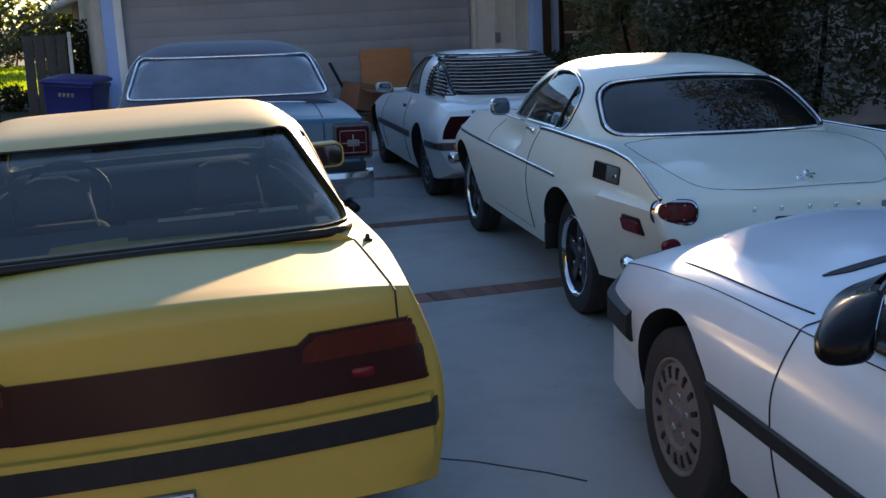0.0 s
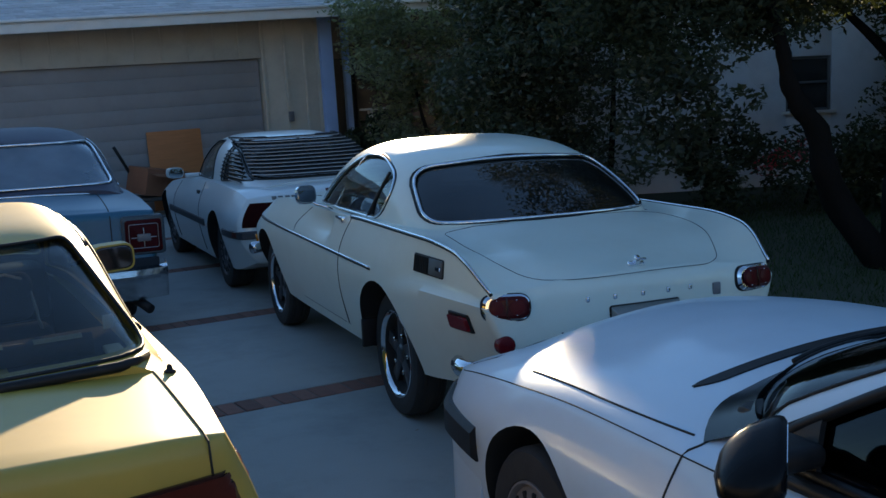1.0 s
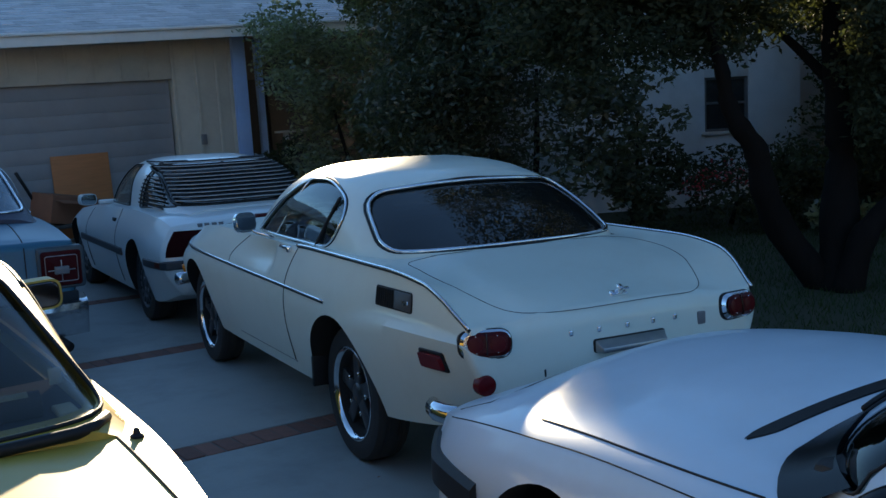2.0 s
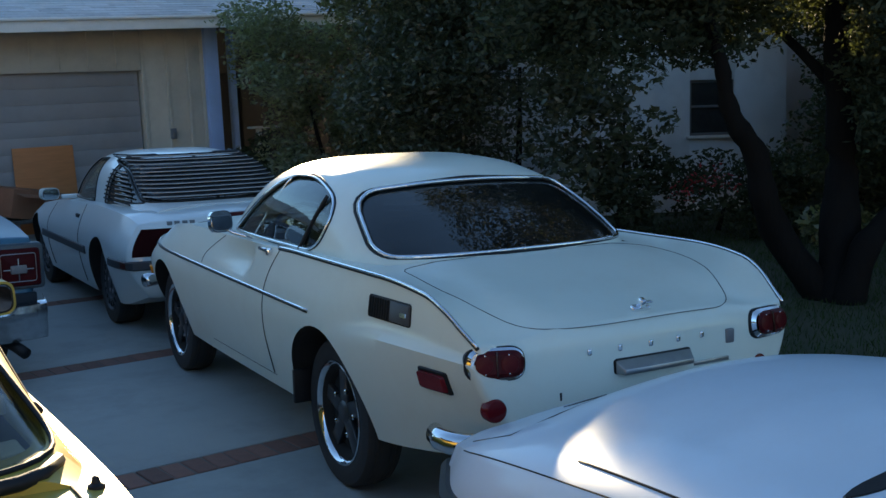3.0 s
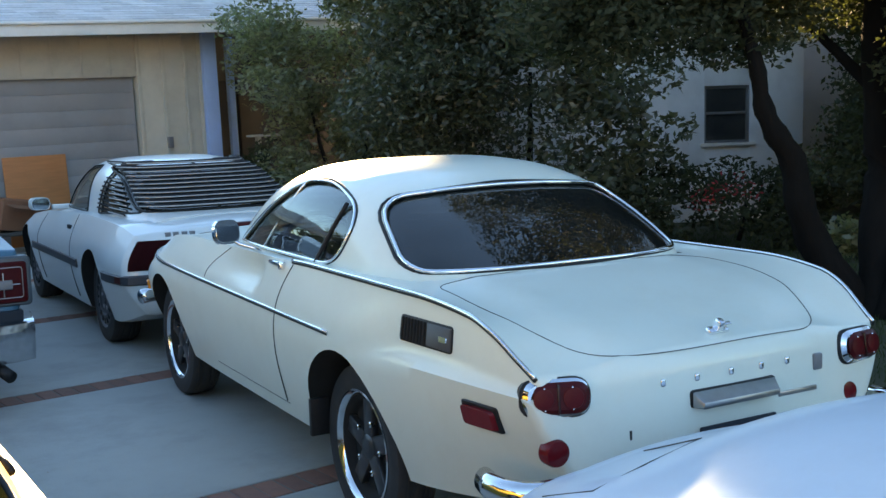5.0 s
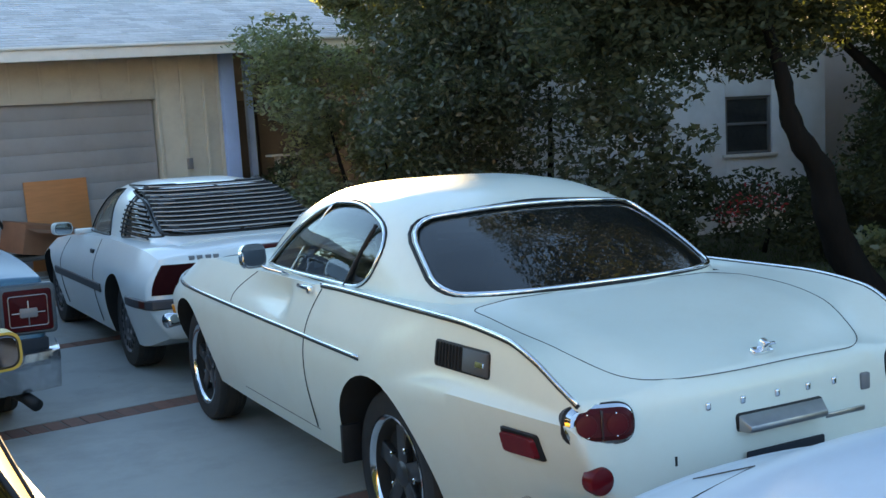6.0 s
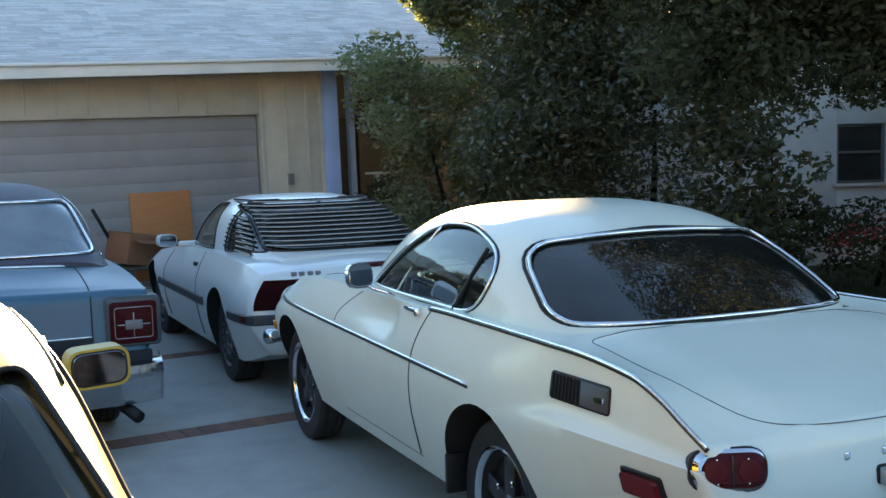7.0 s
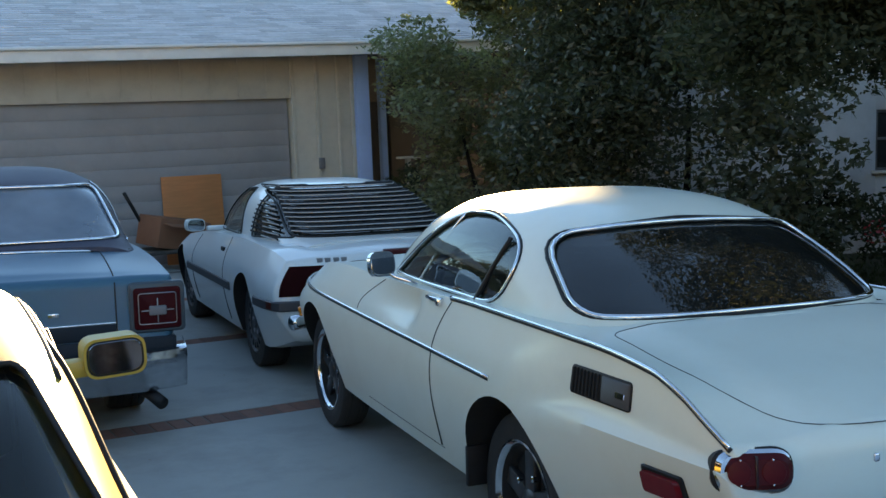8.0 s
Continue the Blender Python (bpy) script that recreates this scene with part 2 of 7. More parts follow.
BIN_BLUE = material("blue_bin_plastic", (0.015, 0.025, 0.16), 0.45, vary=0.2, scale=10)
DARK_PANE = glass_material("house_glass", (0.5, 0.53, 0.56), 0.6, dust=0.10, patches=3.0)
DARK_ROOM = material("dark_room", (0.03, 0.03, 0.035), 0.9)
# Beige made warmer to strengthen the bounce light from unseen houses.
NEIGHBOUR = material("beige_stucco", (0.62, 0.52, 0.39), 0.9, vary=0.2, scale=4, bump=0.2)
FENCE = material("weathered_boards", (0.08, 0.075, 0.07), 0.9, vary=0.5, scale=6, stretch=(6, 6, 1), bump=0.3)
DIAL = material("off_white", (0.6, 0.58, 0.52), 0.6)


# ---- mesh helpers ----
def part(name, bm, mat, parent=None, label="", sharp=38, smooth=True):
    """Links a bmesh as one mesh object, under a thing or a part."""
    me = bpy.data.meshes.new(name)
    if smooth:
        limit = radians(sharp)
        for f in bm.faces:
            f.smooth = True
        for ed in bm.edges:
            if len(ed.link_faces) == 2 and ed.calc_face_angle(0.0) > limit:
                ed.smooth = False
    bm.to_mesh(me)
    bm.free()
    for m in (mat if isinstance(mat, (list, tuple)) else [mat]):
        me.materials.append(m)
    ob = new(name, me)
    if parent is not None:
        ob.parent = parent
    if label:
        tagged(ob, label)
    return ob


def thing(name, label, category, m=None, group="", kind=""):
    ob = new(name)
    ob.empty_display_size = 0.1
    ob.matrix_basis = m or Matrix()
    return tagged(ob, label, category, group, kind)


def box(bm, lo, hi, bevel=0.0, m=None, segments=2):
    lo, hi = Vector(lo), Vector(hi)
    made = bmesh.ops.create_cube(bm, size=1.0, matrix=Matrix.LocRotScale((lo + hi) / 2, None, hi - lo))["verts"]
    if bevel:
        edges = list({ed for v in made for ed in v.link_edges})
        made = list({v for f in bmesh.ops.bevel(bm, geom=edges, offset=bevel, segments=segments, affect="EDGES", profile=0.5)["faces"] for v in f.verts} | {v for v in made if v.is_valid})
    if m is not None:
        bmesh.ops.transform(bm, matrix=m, verts=made)
    return bm


def boxed(lo, hi, bevel=0.0, m=None, segments=2):
    return box(bmesh.new(), lo, hi, bevel, m, segments)


def grid_mesh(bm, rows, close_ring=False, cap=False):
    """Faces between rows of equal numbers of points."""
    rings = [[bm.verts.new(p) for p in row] for row in rows]
    k = len(rings[0])
    for r, s in zip(rings, rings[1:]):
        for i in range(k if close_ring else k - 1):
            j = (i + 1) % k
            bm.faces.new((r[i], r[j], s[j], s[i]))
    if cap:
        bm.faces.new(rings[0][::-1])
        bm.faces.new(rings[-1])
    return rings


def tube(bm, points, radius, closed=False, sides=8, flat=1.0, taper=None):
    """A round bar along points. flat squeezes it along the vertical of its section."""
    pts = [Vector(p) for p in points]
    rows, up = [], Vector((0.13, 0.21, 1)).normalized()
    for i, p in enumerate(pts):
        a_, b_ = (pts[i - 1], pts[(i + 1) % len(pts)]) if closed else (pts[max(i - 1, 0)], pts[min(i + 1, len(pts) - 1)])
        d = (b_ - a_).normalized()
        s = d.cross(up).normalized()
        w = s.cross(d)
        r = radius * (taper[i] if taper else 1.0)
        rows.append([p + r * (math.cos(q) * s + flat * math.sin(q) * w) for q in (2 * math.pi * k / sides for k in range(sides))])
    if closed:
        rows.append(rows[0])
        rings = [[bm.verts.new(p) for p in row] for row in rows[:-1]]
        rings.append(rings[0])
        for r, s in zip(rings, rings[1:]):
            for i in range(sides):
                bm.faces.new((r[i], r[(i + 1) % sides], s[(i + 1) % sides], s[i]))
    else:
        grid_mesh(bm, rows, True, True)
    return bm


def lathe(bm, profile, sides=40, cap=False):
    """Turns (along, radius) points round the x axis; an end of next to no radius closes."""
    rows = []
    for along, r in profile:
        rows.append([Vector((along, r * math.cos(q), r * math.sin(q))) for q in (2 * math.pi * k / sides for k in range(sides))])
    rings = grid_mesh(bm, rows, True, cap)
    if not cap:
        for k in (0, -1):
            if profile[k][1] < 0.003:
                bm.faces.new(rings[k])
    bmesh.ops.recalc_face_normals(bm, faces=bm.faces)
    return bm


def curve(*points):
    """A smooth function through (place, value) points, flat at its ends and without overshoot."""
    x, v = np.array([p[0] for p in points], float), np.array([p[1] for p in points], float)
    h, d = np.diff(x), np.diff(v) / np.diff(x)
    s = np.zeros(len(x))
    for i in range(1, len(x) - 1):
        if d[i - 1] * d[i] > 0:
            w1, w2 = 2 * h[i] + h[i - 1], h[i] + 2 * h[i - 1]
            s[i] = (w1 + w2) / (w1 / d[i - 1] + w2 / d[i])
    s[0], s[-1] = d[0], d[-1]

    def at(q):
        q = min(max(q, x[0]), x[-1])
        i = min(int(np.searchsorted(x, q, "right")) - 1, len(x) - 2)
        t = (q - x[i]) / h[i]
        return float((2 * t**3 - 3 * t**2 + 1) * v[i] + (t**3 - 2 * t**2 + t) * h[i] * s[i] + (3 * t**2 - 2 * t**3) * v[i + 1] + (t**3 - t**2) * h[i] * s[i + 1])

    return at


def rounded(points, radius=0.04, steps=5):
    """A closed outline with its corners rounded; a corner may carry its own radius as a third number."""
    out, k = [], len(points)
    for i in range(k):
        p, a_, b_ = (Vector(q[:2]) for q in (points[i], points[i - 1], points[(i + 1) % k]))
        r = points[i][2] if len(points[i]) > 2 else radius
        ra, rb = min(r, (a_ - p).length * 0.48), min(r, (b_ - p).length * 0.48)
        s, e_ = p + (a_ - p).normalized() * ra, p + (b_ - p).normalized() * rb
        for j in range(steps + 1):
            t = j / steps
            out.append((1 - t) ** 2 * s + 2 * t * (1 - t) * p + t**2 * e_)
    return [(q.x, q.y) for q in out]


def dense(points, step, closed=True):
    out = []
    pts = [Vector(p) for p in points]
    for i in range(len(pts) if closed else len(pts) - 1):
        a_, b_ = pts[i], pts[(i + 1) % len(pts)]
        k = max(1, int((b_ - a_).length / step))
        out += [a_.lerp(b_, j / k) for j in range(k)]
    return out if closed else out + [pts[-1]]


def prism(outline, axis, lo, hi):
    """A closed bmesh: an outline pushed along x or y."""
    bm = bmesh.new()
    rows = [[(c, p[0], p[1]) if axis == "x" else (p[0], c, p[1]) if axis == "y" else (p[0], p[1], c) for p in outline] for c in (lo, hi)]
    grid_mesh(bm, rows, True, True)
    bmesh.ops.recalc_face_normals(bm, faces=bm.faces)
    return bm


def carve(solid, tools, mats):
    """Booleans on bmeshes: tools are (operation, bmesh, material index). Returns the carved bmesh."""
    def loose(bm, mat_index=0):
        me = bpy.data.meshes.new("carving")
        for f in bm.faces:
            f.material_index = mat_index
        bmesh.ops.recalc_face_normals(bm, faces=bm.faces)
        bm.to_mesh(me)
        bm.free()
        for m in mats:
            me.materials.append(m)
        return new("carving", me)

    base, cutters = loose(solid), []
    for operation, bm, index in tools:
        c = loose(bm, index)
        mod = base.modifiers.new("carve", "BOOLEAN")
        mod.operation, mod.solver, mod.object = operation, "EXACT", c
        cutters.append(c)
    graph = bpy.context.evaluated_depsgraph_get()
    graph.update()
    me = bpy.data.meshes.new_from_object(base.evaluated_get(graph))
    out = bmesh.new()
    out.from_mesh(me)
    for ob in [base, *cutters]:
        data = ob.data
        bpy.data.objects.remove(ob)
        bpy.data.meshes.remove(data)
    bpy.data.meshes.remove(me)
    bmesh.ops.dissolve_degenerate(out, edges=out.edges, dist=1e-5)
    return out


# ---- cars ----
class Shape:
    """A car's skin: a body of sections along y, and a cabin that stands on it. Origin on the ground under the rear axle."""

    def __init__(self, span, low, wide, shoulder, deck, cabin, ends=(0.05, 0.05), rear=(0.0, 0.0, 0.7), front=(0.0, 0.0, 0.6), dip=0.0, round_shoulder=0.0, crease=0.0, hollow=0.0, skew=0.0, soft=1.0):
        self.y0, self.y1 = span
        self.wb, self.zb = low
        self.wmax, self.zm = wide
        self.ws, self.zs = shoulder
        self.zd = deck
        self.cy, self.wg, self.zr, self.zg, self.n, self.lean = cabin
        self.ends, self.rear, self.front, self.dip, self.rs, self.crease, self.hollow, self.skew, self.soft = ends, rear, front, dip, round_shoulder, crease, hollow, skew, soft

    def warp(self, p):
        x, y, z = p
        wr = max(0.0, min(1.0, (self.y0 + 0.55 - y) / 0.55)) ** 2
        wf = max(0.0, min(1.0, (y - self.y1 + 0.6) / 0.6)) ** 2
        y += wr * (self.rear[0] * (x / 0.8) ** 2 + self.rear[1] * (z - self.rear[2]))
        y -= wf * (self.front[0] * (x / 0.8) ** 2 + self.front[1] * (z - self.front[2]))
        if x > 0:
            x *= 1 - self.skew * wr
        return Vector((x, y, z))

    def other(self, p):
        """The point of the right side that answers one of the left."""
        wr = max(0.0, min(1.0, (self.y0 + 0.55 - p[1]) / 0.55)) ** 2
        return Vector((-p[0] * (1 - self.skew * wr), p[1], p[2]))

    def lower(self, t, y):
        """How far the flank has come out at the share t of the way from the sill to its widest line; it tucks in under the crease of a finned tail."""
        c = 0.4 * self.crease * max(0.0, min(1.0, (-0.35 - y) / 0.5))
        return (1 - c) * math.sin(t * math.pi / 2) + c * (0.62 * math.sin(t * math.pi / 2) + 0.38 * t ** 3)

    def upper(self, t, y):
        """How far the flank has gone in at the share t of the way from its widest line to the shoulder; creased towards a finned tail."""
        c = self.crease * max(0.0, min(1.0, (-0.05 - y) / 0.5))
        return (1 - c) * (1 - math.cos(t * math.pi / 2)) + c * min(1.0, 0.55 * math.sin(min(1, t * 4) * math.pi / 2) + 0.45 * t)

    def scoop(self, y, z):
        """The depth of the hollow in the door behind its mirror."""
        if not self.hollow or not 0.775 < z < 0.935:
            return 0.0
        grow, stop = max(0.0, min(1.0, (1.75 - y) / 0.8)) ** 1.5, max(0.0, min(1.0, (y - 0.86) / 0.09))
        return self.hollow * grow * stop * math.sin(math.pi * (z - 0.775) / 0.16)

    def half(self, y):
        wb, zb, wm, zm, ws, zs, zd = (c(y) for c in (self.wb, self.zb, self.wmax, self.zm, self.ws, self.zs, self.zd))
        pts = [(0, zb), (wb * 0.5, zb), (wb * 0.93, zb)]
        for t in (k / 9 for k in range(0, 10)):
            pts.append((wb + (wm - wb) * self.lower(t, y), zb + 0.01 + (zm - zb - 0.01) * t))
        for t in (k / 9 for k in range(1, 10)):
            pts.append((wm - (wm - ws) * self.upper(t, y) - self.scoop(y, zm + (zs - zm) * t), zm + (zs - zm) * t))
        for t in (k / 14 for k in range(1, 15)):
            pts.append((ws * (1 - t), zs + (zd - zs) * math.sin(t * math.pi / 2) - self.dip * math.sin(math.pi * min(1.0, t * 2.4)) + self.rs * (math.sin(math.pi * min(1, t * 3.0)) if t < 1 / 3 else 0)))
        return pts

    def side(self, y, z, out=0.0):
        """The point of the left side at y, z."""
        wb, zb, wm, zm, ws, zs = (c(y) for c in (self.wb, self.zb, self.wmax, self.zm, self.ws, self.zs))
        if z < zm:
            x = wb + (wm - wb) * self.lower(min(1, max(0, (z - zb) / (zm - zb))), y)
        else:
            x = wm - (wm - ws) * self.upper(min(1, (z - zm) / (zs - zm)), y) - self.scoop(y, z)
        return self.warp((-x - out, y, z))

    def deck(self, x, y, out=0.0):
        """The point of the upper skin at x, y."""
        ws, zs, zd = self.ws(y), self.zs(y), self.zd(y)
        t = 1 - min(1.0, abs(x) / ws)
        z = zs + (zd - zs) * math.sin(t * math.pi / 2) - self.dip * math.sin(math.pi * min(1.0, t * 2.4)) + self.rs * (math.sin(math.pi * min(1, t * 3.0)) if t < 1 / 3 else 0)
        return self.warp((x, y, z + out))

    def solid(self):
        y0, y1 = self.y0 + self.ends[0], self.y1 - self.ends[1]
        rows = []

        def ring(y, inset, shift, share=1.0):
            h = self.half(y)
            zs = [p[1] for p in h]
            mid, tall, w = (min(zs) + max(zs)) / 2, max(zs) - min(zs), max(p[0] for p in h)
            kx, kz = (w - inset) / w, (tall - 2 * inset * (self.soft if shift < 0 else 1.0)) / tall
            full = [(x * kx * share, mid + (z - mid) * kz * share) for x, z in h]
            loop = full + [(-x, z) for x, z in full[-2:0:-1]]
            return [self.warp((x, y + shift, z)) for x, z in loop]

        for share in (0.02, 0.2, 0.4, 0.6, 0.8, 0.93):
            rows.append(ring(y0, self.ends[0], -self.ends[0], share))
        for k in range(7, 0, -1):
            q = k / 7 * math.pi / 2
            rows.append(ring(y0, self.ends[0] * (1 - math.cos(q)), -self.ends[0] * math.sin(q)))
        count = int((y1 - y0) / 0.04)
        rows += [ring(y0 + (y1 - y0) * k / count, 0, 0) for k in range(count + 1)]
        for k in range(1, 5):
            q = k / 4 * math.pi / 2
            rows.append(ring(y1, self.ends[1] * (1 - math.cos(q)), self.ends[1] * math.sin(q)))
        for share in (0.93, 0.7, 0.4, 0.02):
            rows.append(ring(y1, self.ends[1], self.ends[1], share))
        bm = bmesh.new()
        grid_mesh(bm, rows, True, True)
        bmesh.ops.recalc_face_normals(bm, faces=bm.faces)
        return bm

    def inset(self, t):
        """The share of the cabin's base width that is left at the share t of its height."""
        return (1 - self.lean * t) * (1 - min(1.0, t) ** self.n) ** (1 / self.n)

    def cabin_z(self, x, y):
        share = abs(x) / self.wg(y)
        if share >= 1:
            return self.zg
        a, b = 0.0, 1.0
        for _ in range(24):
            m = (a + b) / 2
            a, b = (m, b) if self.inset(m) > share else (a, m)
        return self.zg + (self.zr(y) - self.zg) * a

    def cabin_side(self, y, z, out=0.0):
        t = min(1, max(0, (z - self.zg) / (self.zr(y) - self.zg)))
        return Vector((-self.wg(y) * self.inset(t) - out, y, z))

    def cabin_end(self, x, z, end, out=0.0):
        """The point of the rear (end -1) or front (1) screen at x, z."""
        a, b = (self.cy[0], self.mid()) if end < 0 else (self.cy[1], self.mid())
        for _ in range(30):
            m = (a + b) / 2
            if self.cabin_z(x, m) < z:
                a = m
            else:
                b = m
        return Vector((x, a + end * out, z + out * 0.5))

    def mid(self):
        return max((self.cy[0] + (self.cy[1] - self.cy[0]) * k / 40 for k in range(41)), key=self.zr)

    def cabin(self, off=0.0, below=0.0):
        rows, (y0, y1), k = [], self.cy, 56
        for i in range(k + 1):
            y = y0 + off + (y1 - y0 - 2 * off) * (0.5 - 0.5 * math.cos(math.pi * i / k))
            w, top = self.wg(y) - off, max(self.zr(y) - off, self.zg + 0.012 - off * 0.3)
            half = []
            for j in range(17):
                q = j / 16 * math.pi / 2
                t = math.sin(q) ** (2 / self.n)
                half.append((w * (1 - self.lean * t) * math.cos(q) ** (2 / self.n) if j < 16 else 0.0, self.zg + (top - self.zg) * t))
            half = [(0, self.zg - 0.02 - below), (w * 0.6, self.zg - 0.02 - below), (w, self.zg - 0.02 - below)] + half
            rows.append([(x, y, z) for x, z in half] + [(-x, y, z) for x, z in half[-2:0:-1]])
        bm = bmesh.new()
        grid_mesh(bm, rows, True, True)
        bmesh.ops.recalc_face_normals(bm, faces=bm.faces)
        return bm


def wheel_cutter(y, z, r, x0, x1):
    bm = bmesh.new()
    lathe(bm, [(x0, r), (x1, r)], 44, True)
    bmesh.ops.translate(bm, vec=(0, y, z), verts=bm.verts)
    return bm


def add_wheel(root, x, y, r, width, rim_r, style, rim_mat):
    """A wheel with its tyre as the mesh and rim, hub and spokes under it. x < 0: left."""
    s = -1 if x < 0 else 1
    bm = bmesh.new()
    w = width / 2
    lathe(bm, [(-w * 0.8, rim_r * 0.97), (-w * 0.97, rim_r * 1.06), (-w, (r + rim_r) / 2), (-w * 0.94, r * 0.955), (-w * 0.8, r * 0.99), (-w * 0.6, r), (-w * 0.56, r * 0.985), (-w * 0.5, r),
               (-0.03, r), (-0.025, r * 0.985), (-0.018, r), (0.018, r), (0.025, r * 0.985), (0.03, r), (w * 0.5, r), (w * 0.56, r * 0.985), (w * 0.6, r), (w * 0.8, r * 0.99), (w * 0.94, r * 0.955), (w, (r + rim_r) / 2), (w * 0.97, rim_r * 1.06), (w * 0.8, rim_r * 0.97)], 48)
    tyre = part("wheel", bm, RUBBER, root, "black rubber tyre on its wheel")
    tyre.matrix_basis = Matrix.Translation((x, y, r))
    o = s * w
    bm = bmesh.new()
    lathe(bm, [(o * 0.84, rim_r * 1.035), (o * 0.98, rim_r * 1.035), (o * 1.0, rim_r * 1.0), (o * 0.93, rim_r * 0.96), (o * 0.80, rim_r * 0.93), (o * 0.45, rim_r * 0.88), (o * 0.1, rim_r * 0.86), (o * 0.05, rim_r * 0.5)], 48)
    part("rim", bm, CHROME if style == "sport" else rim_mat, tyre, "bright metal wheel rim")
    if style == "sport":
        bm = bmesh.new()
        lathe(bm, [(o * 0.78, rim_r * 0.925), (o * 0.60, rim_r * 0.84), (o * 0.30, rim_r * 0.80), (o * 0.28, 0.05)], 40)
        part("barrel", bm, LINER, tyre, "dark inner wheel")
    if style == "sport":
        one = part("spoke", boxed((o * 0.45 - 0.015, -0.036, 0.04), (o * 0.45 + 0.015, 0.036, rim_r * 0.86), 0.008), DARK_STEEL, tyre)
        for k in range(1, 5):
            more = new("spoke", one.data)
            more.parent, more.rotation_euler = tyre, (2 * math.pi * k / 5, 0, 0)
        bm = bmesh.new()
        lathe(bm, [(o * 0.3, 0.055), (o * 0.62, 0.05), (o * 0.72, 0.04), (o * 0.75, 0.02), (o * 0.75, 0.001)], 28)
        part("hub_cap", bm, DARK_STEEL, tyre, "chrome hub cap")
        for k in range(5):
            q = 2 * math.pi * (k + 0.5) / 5
            bm = bmesh.new()
            lathe(bm, [(o * 0.5, 0.012), (o * 0.68, 0.012), (o * 0.72, 0.006)], 10)
            bmesh.ops.translate(bm, vec=(0, 0.098 * math.cos(q), 0.098 * math.sin(q)), verts=bm.verts)
            part("wheel_nut", bm, CHROME, tyre)
    elif style == "cover":
        bm = bmesh.new()
        lathe(bm, [(o * 0.60, rim_r * 0.97), (o * 0.84, rim_r * 0.94), (o * 0.93, rim_r * 0.80), (o * 0.96, rim_r * 0.58), (o * 0.86, rim_r * 0.52), (o * 0.86, rim_r * 0.2), (o * 0.98, rim_r * 0.16), (o * 0.98, 0.001)], 48)
        cover = part("wheel_cover", bm, rim_mat, tyre, "silver plastic wheel cover with slots")
        for count, lo, hi, mat, pname in ((16, 0.66, 0.88, LINER, "slot"), (5, 0.28, 0.42, STEEL, "wheel_nut")):
            d = 0.94 if pname == "slot" else 0.86
            wd = 0.009 if pname == "slot" else 0.014
            one = part(pname, boxed((o * d - 0.004, -wd, rim_r * lo), (o * d + 0.006, wd, rim_r * hi), 0.003, segments=1), mat, tyre)
            for k in range(1, count):
                more = new(pname, one.data)
                more.parent, more.rotation_euler = tyre, (2 * math.pi * k / count, 0, 0)
    else:
        bm = bmesh.new()
        lathe(bm, [(o * 0.4, rim_r * 0.9), (o * 0.6, rim_r * 0.7), (o * 0.55, rim_r * 0.4), (o * 0.8, rim_r * 0.25), (o * 0.82, 0.001)], 40)
        part("hub_cap", bm, rim_mat, tyre, "metal wheel disc")
    return tyre


def seat(root, x, y, z, mat, width=0.5, tall=0.62, head=True):
    bm = bmesh.new()
    box(bm, (x - width / 2, y - 0.05, z), (x + width / 2, y + 0.5, z + 0.16), 0.05, segments=3)
    lean = Matrix.Translation((x, y, z + 0.1)) @ Matrix.Rotation(radians(14), 4, "X")
    box(bm, (-width / 2, -0.07, 0), (width / 2, 0.07, tall - 0.06), 0.06, lean, 4)
    if head:
        box(bm, (-0.14, -0.05, tall - 0.03), (0.14, 0.05, tall + 0.15), 0.045, lean, 4)
    return part("seat", bm, mat, root, "dark cloth car seat")


